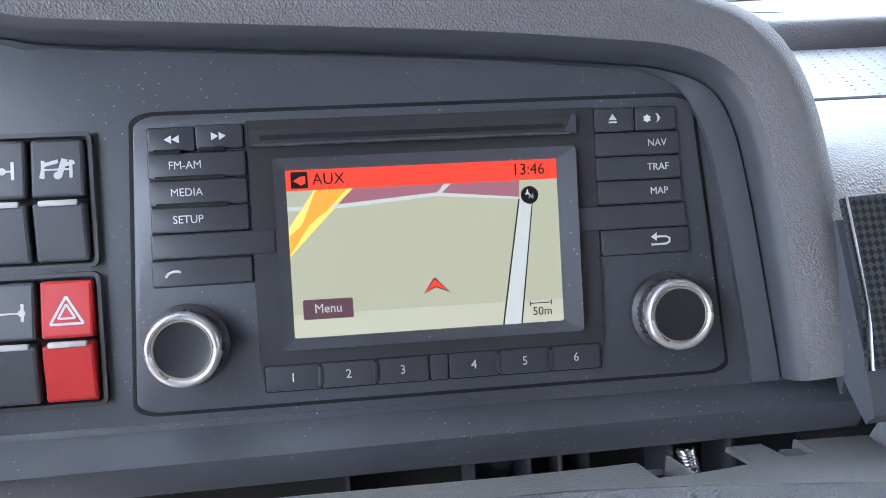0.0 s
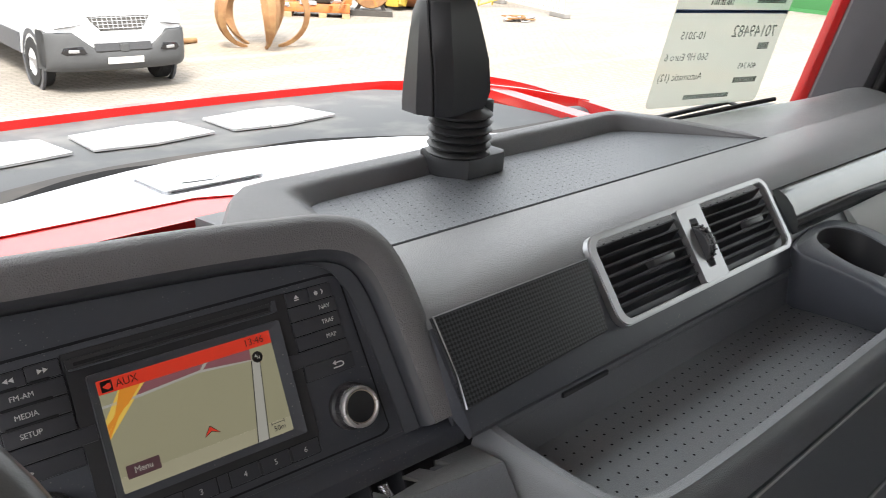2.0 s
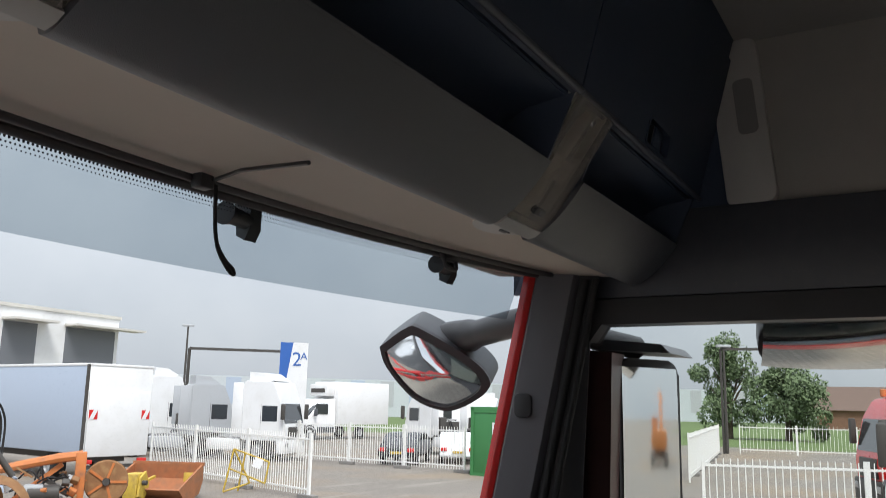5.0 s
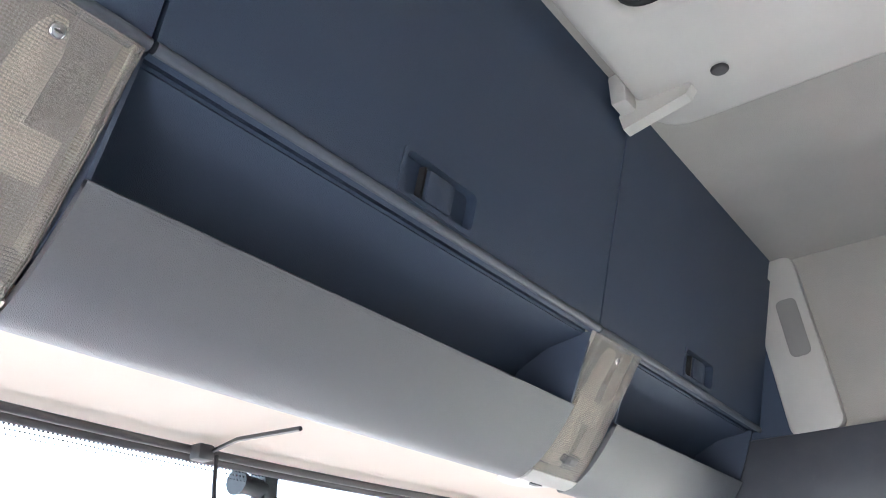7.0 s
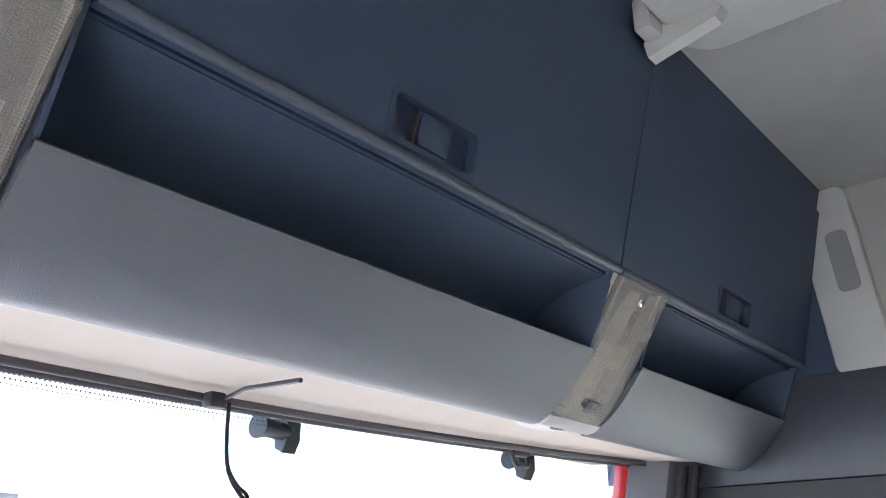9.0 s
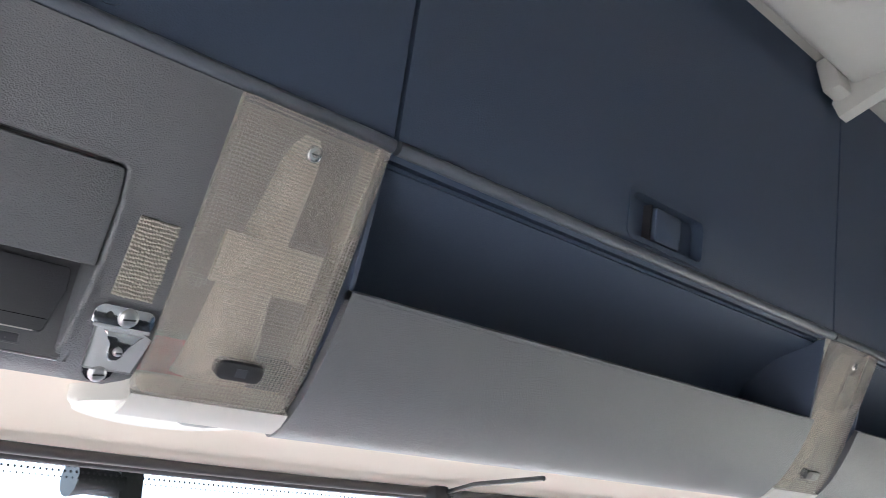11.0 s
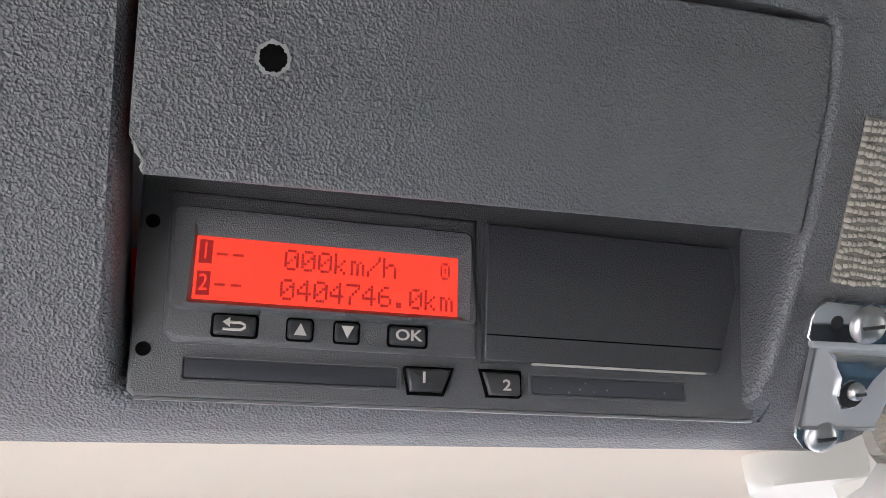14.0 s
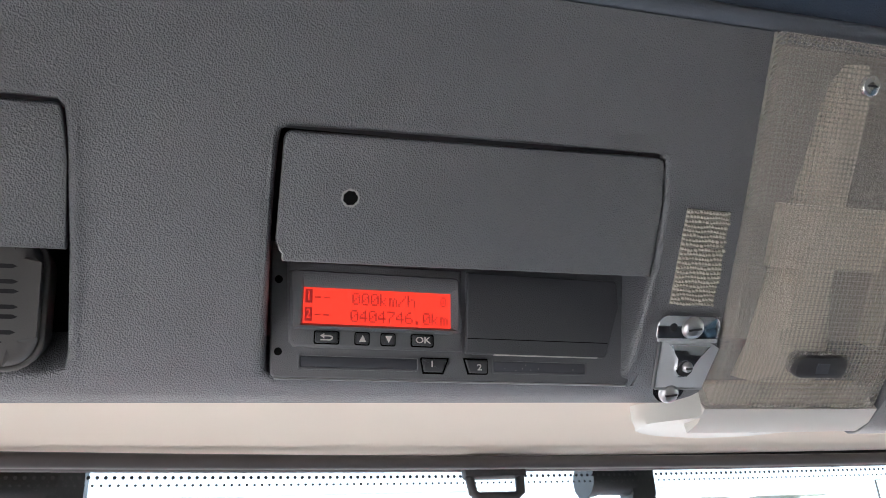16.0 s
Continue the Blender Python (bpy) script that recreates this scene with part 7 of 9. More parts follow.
flap_strip("red_rim", lambda x: flap_far(x) - 0.030, flap_far, RED, 0.016, 0.05, label="red painted rim", side=outer_side)
flap_strip("chrome_band", chrome_near, chrome_far, CHROME, 0.012, 0.03, label="bright chrome band", side=inner_side)
flap_strip("red_base", lambda x: 0.665 - 0.05 * x * x, lambda x: chrome_near(x) - 0.002, RED, 0.010, 0.03, label="red painted strip", side=inner_side)
# side cheek of the flap with ribs
side_ys = [0.66 + 0.70 * i / 20 for i in range(21)]


def side_ribbon(name, xa, xb, dz, mat, label="", thick=0.02):
    bm = bmesh.new()
    rows = [[bm.verts.new((x, y, flap_z(y) + dz - d)) for x, d in ((xa(y), 0), (xb(y), 0), (xb(y), thick), (xa(y), thick))] for y in side_ys]
    for a, b in zip(rows, rows[1:]):
        for k in range(4):
            bm.faces.new((a[k], a[(k + 1) % 4], b[(k + 1) % 4], b[k]))
    bm.faces.new(rows[0])
    bm.faces.new(rows[-1][::-1])
    part(name, bm, mat, flap, label, 40)


side_ribbon("side_cheek", lambda y: inner_side(y) - 0.002, lambda y: inner_side(y) + 0.040, 0.012, RED, "red painted inner cheek")
side_ribbon("side_well", lambda y: inner_side(y) + 0.038, lambda y: outer_side(y) - 0.008, -0.030, SLOTGREY, "dark hollow of the flap side")
side_ribbon("side_rim", lambda y: outer_side(y) - 0.010, lambda y: outer_side(y) + 0.002, 0.014, RED, "thin red outer edge", 0.05)
for y in (0.86, 0.99, 1.12):
    part("rib", lathe([(0, 0.040), (0.022, 0.034), (0.036, 0.018), (0.042, 0.0), (0, 0.0)], 20), GREYPAINT, flap, "rounded grey rib", 60, m=pose((inner_side(y) + outer_side(y)) / 2 + 0.03, y, flap_z(y) - 0.034))


def letter_shape(pts):
    bm = bmesh.new()
    lo = [bm.verts.new((x, y, flap_z(y) + 0.002)) for x, y in pts]
    hi = [bm.verts.new((x, y, flap_z(y) + 0.006)) for x, y in pts]
    bm.faces.new(hi)
    for i in range(len(pts)):
        j = (i + 1) % len(pts)
        bm.faces.new((lo[i], lo[j], hi[j], hi[i]))
    part("silver_shape", bm, LETTER, flap, "plain silver block")


# three plain slanted blocks stand for the maker's lettering
for x0, w in ((-0.385, 0.190), (-0.165, 0.205), (0.075, 0.215)):
    letter_shape([(x0, 1.100), (x0 + w * 0.45, 1.085), (x0 + w, 1.105), (x0 + w * 0.97, 1.235), (x0 + w * 0.6, 1.25), (x0 + 0.01, 1.23)])
emblem = part("emblem", plate(rounded(-0.070, 0.070, -0.050, 0.050, 0.012), 0, 0.003, 0.001), LETTER, flap, "plain bright badge plate", 40, pose(-0.14, 0.825, flap_z(0.825) + 0.0125, -3.5, 0, 0))
part("outline", tube([(x, y, 0.002) for x, y in rounded(-0.070, 0.070, -0.050, 0.050, 0.012)], 0.0010, 6, closed=True), ALU, emblem, "thin badge outline")
part("badge_shape", plate([(-0.04, -0.03), (0.0, -0.038), (0.02, -0.02), (0.045, 0.015), (0.05, 0.03), (0.01, 0.012), (-0.03, 0.008)], 0.0, 0.0045, 0.001), ALU, emblem, "plain silver shape", 30)

# wipers
for x0, x1 in ((0.53, 0.93),):
    w = thing("wiper", "black windscreen wiper parked along the glass", "wiper")
    pts = [(x0 + (x1 - x0) * i / 8, shield_y(x0 + (x1 - x0) * i / 8, 0.97) + 0.012, 0.944 + 0.028 * i / 8) for i in range(9)]
    part("blade", tube(pts, 0.0045, 6), RUBBER, w, smooth=60)
    part("arm", tube([(x + 0.05, y + 0.010, z + 0.008) for x, y, z in pts[:6]], 0.0048, 8), BLACK, w, smooth=60)
    part("tip", tube([(pts[5][0] + 0.05, pts[5][1] + 0.010, pts[5][2] + 0.008), pts[6]], 0.0045, 6), BLACK, w, smooth=60)

# sun visor outside the glass
BRACKETGREY = material("bracket_plastic", (0.055, 0.058, 0.062), 0.5, vary=0.2)
visor = thing("sun_visor", "grey tinted acrylic sun visor outside the windscreen", "sun visor")
bm = bmesh.new()
rows = []
for i in range(25):
    x = -1.02 + 2.04 * i / 24
    rows.append([bm.verts.new((x, shield_y(x, z) + 0.045 + (1.75 - z) * 0.15, z)) for z in (1.622, 1.66, 1.70, 1.76)])
for a, b in zip(rows, rows[1:]):
    for k in range(3):
        bm.faces.new((a[k], a[k + 1], b[k + 1], b[k]))
vp = part("panel", bm, TINT, visor, smooth=60)
vp.visible_shadow = False
for x in (-0.885, -0.365, 0.197, 0.725):
    y = shield_y(x, 1.70) + 0.03
    part("arm", prism([(y - 0.005, 1.745), (y + 0.03, 1.745), (y + 0.022, 1.68), (y + 0.005, 1.672), (y - 0.005, 1.69)], x + 0.045, x + 0.07), BRACKETGREY, visor, "dark grey visor bracket", 40)
    part("knob", tube([(x - 0.005, y, 1.705), (x + 0.012, y + 0.002, 1.704), (x + 0.05, y + 0.006, 1.702)], [0.019, 0.014, 0.013], 14), BRACKETGREY, visor, "black rubber mounting knob", 40)


# mirrors
# maroon paints the red reflection on the mirror bracket into its colour
MAROON = material("bracket_reflection_red", (0.11, 0.045, 0.045), 0.3, vary=0.2)
def mirror_slab(name, glass_name, parent, m, w, h, r, deep, bulge=0.0, fill=0.86):
    hs = part(name, plate(rounded(-w / 2, w / 2, -h / 2, h / 2, r, 5), -deep, 0.0, 0.006, 2), BLACK, parent, "black mirror housing", 40, m)
    bm = bmesh.new()
    n = 10
    grid = [[bm.verts.new((w * fill / 2 * u, h * fill / 2 * v, 0.001 + bulge * (2 - u * u - v * v) / 2)) for u in [-1 + 2 * i / n for i in range(n + 1)]] for v in [-1 + 2 * j / n for j in range(n + 1)]]
    for a, b in zip(grid, grid[1:]):
        for i in range(n):
            bm.faces.new((a[i], a[i + 1], b[i + 1], b[i]))
    part(glass_name, bm, MIRROR, hs, "mirror glass", 80)
    return hs


for s in (1,):
    dm = thing("door_mirror", "tall black door mirror with a main and a wide-angle glass", "mirror")
    look_in = Vector((-0.44 * s, -0.90, 0.0))
    right = Vector((0.90, -0.44 * s, 0.0))
    main = frame_matrix((1.250 * s, 0.196, 1.345), right, (0, 0, 1))
    mirror_slab("housing", "glass", dm, main, 0.205, 0.395, 0.035, 0.09, 0.004, 0.90)
    mirror_slab("lower_housing", "glass", dm, frame_matrix((1.268 * s, 0.196, 1.080), right, (0, -0.12, 1)), 0.232, 0.172, 0.050, 0.09, 0.020, 0.90)
    part("side_wing", prism([(0.235, 1.55), (0.33, 1.56), (0.36, 1.30), (0.35, 1.02), (0.25, 1.0)], min(1.098 * s, 1.185 * s), max(1.098 * s, 1.185 * s)), MAROON, dm, "dark mirror bracket", 40)
    part("arm", tube([(1.10 * s, 0.32, 1.60), (1.17 * s, 0.29, 1.585), (1.27 * s, 0.23, 1.57)], 0.028, 10), BLACK, dm, "black mirror arm", 60)
    part("cap", prism([(0.12, 1.55), (0.29, 1.56), (0.29, 1.585), (0.14, 1.57)], min(1.15 * s, 1.36 * s), max(1.15 * s, 1.36 * s)), FASCIA, dm, smooth=40)
ramp = thing("ramp_mirror", "wide convex kerb mirror above the door window", "mirror")
mirror_slab("housing", "glass", ramp, frame_matrix((1.28, -0.20, 1.575), (0.25, -0.95, 0), (-0.68, -0.18, 0.73)), 0.31, 0.135, 0.05, 0.05, 0.02, 0.95)
part("arm", tube([(1.12, -0.2, 1.72), (1.25, -0.2, 1.66), (1.29, -0.2, 1.62)], 0.018, 8), BLACK, ramp, smooth=60)
fm = thing("front_mirror", "silver-backed front mirror hanging on a black arm", "mirror")
eye_dir = (Vector((-0.70, -0.32, 1.40)) - Vector((1.19, 0.745, 1.515))).normalized()
fdir = (eye_dir + Vector((0.25, 0.35, -0.28))).normalized()
fright = fdir.cross(Vector((0, 0, 1))).normalized() * -1
m = frame_matrix((1.19, 0.745, 1.515), fright, fdir.cross(fright)) @ pose(0, 0, 0, 0, 0, -14)
shape = [(-0.150, 0.035), (-0.085, 0.105), (-0.045, 0.112), (0.095, 0.062), (0.150, 0.015), (0.140, -0.030), (0.085, -0.085), (0.035, -0.105), (-0.045, -0.090), (-0.125, -0.020)]
shape = [(p.x, p.y) for p in smooth_curve(shape + shape[:1], 4)][:-1]
inn = [(x * 0.88 - 0.004, y * 0.84 - 0.008) for x, y in shape]
part("housing", plate(shape[::-1], -0.09, 0.0, 0.008, 2), GREYPAINT, fm, "silver grey mirror shell", 40, m)
part("rim", ring_plate(shape, inn, -0.004, 0.010), BLACK, fm, "black mirror rim", 30, m)
bm = bmesh.new()
c = bm.verts.new((0, -0.008, 0.016))
mid = [bm.verts.new((x * 0.5 - 0.002, y * 0.5 - 0.008, 0.0125)) for x, y in inn]
edge = [bm.verts.new((x, y, 0.002)) for x, y in inn]
for i in range(len(inn)):
    j = (i + 1) % len(inn)
    bm.faces.new((c, mid[i], mid[j]))
    bm.faces.new((mid[i], edge[i], edge[j], mid[j]))
part("glass", bm, MIRROR, fm, "mirror glass", 80, m)
part("arm", tube(smooth_curve([(1.09, 0.44, 1.625), (1.13, 0.53, 1.615), (1.2, 0.64, 1.605), (1.22, 0.72, 1.60), (1.21, 0.77, 1.575)], 4), [0.034] * 8 + [0.042] * 9, 12), BLACK, fm, "thick black mirror arm", 60)

# card stuck to the windscreen, its print facing out
PAPER = material("pale_card", (0.46, 0.50, 0.44), 0.6, vary=0.12, scale=18)
pn, pl = PAPER.node_tree.nodes, PAPER.node_tree.links
through_light = pn.new("ShaderNodeBsdfTranslucent")
through_light.inputs["Color"].default_value = (0.56, 0.61, 0.54, 1)
paper_mix = pn.new("ShaderNodeMixShader")
paper_mix.inputs["Fac"].default_value = 0.6
pl.new(pn["Principled BSDF"].outputs["BSDF"], paper_mix.inputs[1])
pl.new(through_light.outputs["BSDF"], paper_mix.inputs[2])
paper_thin = pn.new("ShaderNodeMixShader")
paper_thin.inputs["Fac"].default_value = 0.46
see_through = pn.new("ShaderNodeBsdfTransparent")
pl.new(paper_mix.outputs["Shader"], paper_thin.inputs[1])
pl.new(see_through.outputs["BSDF"], paper_thin.inputs[2])
pl.new(paper_thin.outputs["Shader"], pn["Material Output"].inputs["Surface"])
card = thing("windscreen_card", "pale printed vehicle card taped inside the windscreen", "card")
cm = frame_matrix((0.722, 0.580, 1.080), (-0.985, 0.172, 0.02), (0.05, -0.2, 0.98))
part("sheet", plate(rounded(-0.148, 0.148, -0.105, 0.105, 0.012), -0.0006, 0.0006), PAPER, card, m=cm)
INK = glass_material("grey_ink", (0.50, 0.53, 0.53))
part("blue_rule", box(-0.146, 0.146, 0.060, 0.066, -0.0011, -0.0007), material("blue_ink", (0.03, 0.08, 0.22), 0.6), card, "blue printed rule", m=cm)
for txt, x, y, s in (("70149482", -0.072, 0.028, 0.030), ("10-2015", 0.085, 0.022, 0.019), ("560 HP Euro 6", 0.085, -0.015, 0.018), ("Automatic (12)", 0.085, -0.050, 0.018), ("404.745", -0.085, -0.035, 0.016)):
    lettering(txt, s, INK, card, cm @ Matrix.Translation((x, y, -0.0010)))
for x0, x1, y0, y1 in ((-0.125, -0.095, -0.004, 0.008), (-0.125, -0.060, -0.066, -0.056), (-0.06, 0.06, -0.092, -0.084), (-0.13, -0.05, 0.078, 0.092)):
    part("print_bar", box(x0, x1, y0, y1, -0.0011, -0.0007), INK, card, "plain dark print bar", m=cm)
for i in range(11):
    part("code_bar", box(0.012 + 0.0052 * i, 0.012 + 0.0052 * i + (0.003 if i % 3 else 0.0016), 0.074, 0.096, -0.0011, -0.0007), INK, card, "thin dark print bar", m=cm)

# ---- yard ----
GROUND_Z = -1.45


def ground_material():
    """Block paving: brick joints in colour and relief, ochre dust and pale tyre streaks."""
    m = material("yard_paving", (0.225, 0.204, 0.182), 0.9, vary=0.2, scale=0.5, stain_or_glare=(0.36, 0.24, 0.12), stain_or_glare_scale=0.16, stain_or_glare_amount=0.45)
    n, l = m.node_tree.nodes, m.node_tree.links
    c = n.new("ShaderNodeTexCoord")
    br = n.new("ShaderNodeTexBrick")
    br.inputs["Scale"].default_value = 2.3
    br.inputs["Mortar Size"].default_value = 0.035
    br.inputs["Mortar Smooth"].default_value = 0.4
    br.inputs["Color1"].default_value, br.inputs["Color2"].default_value, br.inputs["Mortar"].default_value = (1.08, 1.07, 1.05, 1), (0.9, 0.89, 0.88, 1), (0.78, 0.76, 0.73, 1)
    l.new(c.outputs["Object"], br.inputs["Vector"])
    streak_at = n.new("ShaderNodeMapping")
    streak_at.inputs["Scale"].default_value = (0.25, 1.6, 1)
    streak_at.inputs["Rotation"].default_value = (0, 0, 0.5)
    streak = n.new("ShaderNodeTexNoise")
    streak.inputs["Scale"].default_value, streak.inputs["Detail"].default_value = 0.7, 7
    l.new(c.outputs["Object"], streak_at.inputs["Vector"])
    l.new(streak_at.outputs["Vector"], streak.inputs["Vector"])
    pale = n.new("ShaderNodeMapRange")
    pale.inputs["From Min"].default_value, pale.inputs["From Max"].default_value, pale.inputs["To Max"].default_value = 0.55, 0.75, 0.55
    l.new(streak.outputs["Fac"], pale.inputs["Value"])
    joint = n.new("ShaderNodeMix")
    joint.data_type, joint.blend_type = "RGBA", "MULTIPLY"
    joint.inputs["Factor"].default_value = 1.0
    base = n["Principled BSDF"].inputs["Base Color"].links[0].from_socket
    l.new(base, joint.inputs["A"])
    l.new(br.outputs["Color"], joint.inputs["B"])
    light = n.new("ShaderNodeMix")
    light.data_type = "RGBA"
    light.inputs["B"].default_value = (0.37, 0.345, 0.30, 1)
    l.new(pale.outputs["Result"], light.inputs["Factor"])
    l.new(joint.outputs["Result"], light.inputs["A"])
    l.new(light.outputs["Result"], n["Principled BSDF"].inputs["Base Color"])
    fine = n.new("ShaderNodeTexNoise")
    fine.inputs["Scale"].default_value, fine.inputs["Detail"].default_value = 9, 8
    l.new(c.outputs["Object"], fine.inputs["Vector"])
    add = n.new("ShaderNodeMath")
    add.operation = "MULTIPLY_ADD"
    add.inputs[1].default_value = -0.6
    l.new(br.outputs["Fac"], add.inputs[0])
    l.new(fine.outputs["Fac"], add.inputs[2])
    bump = n.new("ShaderNodeBump")
    bump.inputs["Strength"].default_value, bump.inputs["Distance"].default_value = 0.6, 0.02
    l.new(add.outputs["Value"], bump.inputs["Height"])
    l.new(bump.outputs["Normal"], n["Principled BSDF"].inputs["Normal"])
    return m


bm = bmesh.new()
bmesh.ops.create_grid(bm, x_segments=8, y_segments=8, size=900)
tagged(part("ground", bm, ground_material(), m=pose(0, 0, GROUND_Z)), "grey concrete block paving with ochre dust stains", "ground", kind="structure")
GRASS = material("rough_grass", (0.10, 0.15, 0.045), 0.95, vary=0.35, scale=0.8)
bm = bmesh.new()
bmesh.ops.create_grid(bm, x_segments=4, y_segments=4, size=1)
tagged(part("ground_grass", bm, GRASS, m=pose(190, -20, GROUND_Z + 0.02) @ Matrix.Diagonal((122, 120, 1, 1))), "green rough grass field beyond the gate", "grass", kind="structure")

WHITE = material("white_paint", (0.78, 0.79, 0.8), 0.4, vary=0.05, coat=0.3, stain_or_glare=(0.5, 0.48, 0.44), stain_or_glare_scale=1.5, stain_or_glare_amount=0.2)
FENCE = material("fence_white", (0.82, 0.82, 0.80), 0.5)
CONCRETE = material("grey_block", (0.22, 0.21, 0.20), 0.9)
TYRE = material("tyre_rubber", (0.02, 0.02, 0.021), 0.85, grain=0.3, grain_scale=60)
STEEL = material("wheel_steel", (0.45, 0.45, 0.46), 0.4, metal=0.6)
DARKGLASS = material("dark_vehicle_glass", (0.03, 0.035, 0.04), 0.06, coat=0.5)
RUST = material("rusty_steel", (0.26, 0.13, 0.055), 0.75, vary=0.3, scale=6, stain_or_glare=(0.36, 0.22, 0.10), stain_or_glare_scale=5, stain_or_glare_amount=0.7, grain=0.4, grain_scale=60)
ORANGE = material("orange_machine", (0.55, 0.18, 0.05), 0.6, vary=0.2, scale=5, stain_or_glare=(0.2, 0.12, 0.08), stain_or_glare_scale=6, stain_or_glare_amount=0.6)
YELLOW = material("yellow_machine", (0.58, 0.41, 0.06), 0.6, vary=0.2, scale=5, stain_or_glare=(0.20, 0.13, 0.06), stain_or_glare_scale=5, stain_or_glare_amount=0.6)
DARKSTEEL = material("dark_steel", (0.06, 0.055, 0.05), 0.6, vary=0.3)
GREEN = material("green_cabin_paint", (0.045, 0.20, 0.065), 0.5, vary=0.08, scale=2)
GREYBODY = material("silver_truck_paint", (0.42, 0.44, 0.46), 0.4, vary=0.05)
BLUEGREY = material("pale_blue_side", (0.40, 0.47, 0.58), 0.4, vary=0.05)
WOOD = material("pallet_wood", (0.36, 0.26, 0.15), 0.85, vary=0.3, scale=8)


def fence(a, b, h, panels, gap=0.135, blocks=True):
    """A run of white picket fence panels standing on concrete feet."""
    a, b = Vector((*a, GROUND_Z)), Vector((*b, GROUND_Z))
    d = (b - a) / panels
    ang = math.degrees(math.atan2(d.y, d.x))
    L = d.length
    n = int(L / gap)
    picket = box(-0.0105, 0.0105, -0.010, 0.010, 0.12, h)
    me = bpy.data.meshes.new("picket")
    picket.to_mesh(me)
    picket.free()
    me.materials.append(FENCE)
    for k in range(panels):
        ob = thing("fence_panel", "white painted steel picket fence panel on concrete feet", "fence", Matrix.Translation(a + d * k) @ pose(0, 0, 0, 0, 0, ang), group="yard fence")
        for z in (0.28, h - 0.16):
            part("rail", box(0, L, -0.02, 0.02, z - 0.025, z + 0.025), FENCE, ob)
        for x in (0.03, L - 0.03):
            part("post", box(x - 0.035, x + 0.035, -0.035, 0.035, 0, h + 0.03), FENCE, ob)
        for i in range(1, n):
            p = new("picket", me)
            p.parent = ob
            p.location = (L * i / n, 0, 0)
        if blocks:
            part("foot", box(-0.4, 0.4, -0.12, 0.12, 0, 0.14, 0.02), CONCRETE, ob, "grey concrete foot", m=pose(L - 0.1, 0, 0, 0, 0, 0))


fence((22.9, 26.4), (19.62, 15.8), 1.9, 3)
fence((32.6, 33.0), (31.5, 17.0), 1.9, 5)
fence((20.0, 4.45), (22.2, -2.4), 1.75, 2, 0.16)
fence((59.0, 11.0), (62.0, -3.0), 1.9, 4, 0.22, False)
fence((34.0, 8.2), (56.5, 11.8), 1.9, 6, 0.16)


def wheel(parent, x, y, r, w, mat=STEEL):
    t = part("wheel", lathe([(r * 0.55, -w / 2), (r * 0.92, -w / 2), (r, -w * 0.35), (r, w * 0.35), (r * 0.92, w / 2), (r * 0.55, w / 2), (r * 0.55, -w / 2)], 28), TYRE, parent, "black tyre", 40, pose(x, y, r) @ pose(0, 0, 0, 90, 0, 90))
    part("rim", lathe([(0, -w * 0.30), (r * 0.2, -w * 0.36), (r * 0.32, -w * 0.2), (r * 0.5, -w * 0.25), (r * 0.57, -w * 0.5), (r * 0.57, w * 0.5), (r * 0.5, w * 0.25), (r * 0.32, w * 0.2), (r * 0.2, w * 0.36), (0, w * 0.3)], 24), mat, t, "steel wheel rim", 40)
    return t


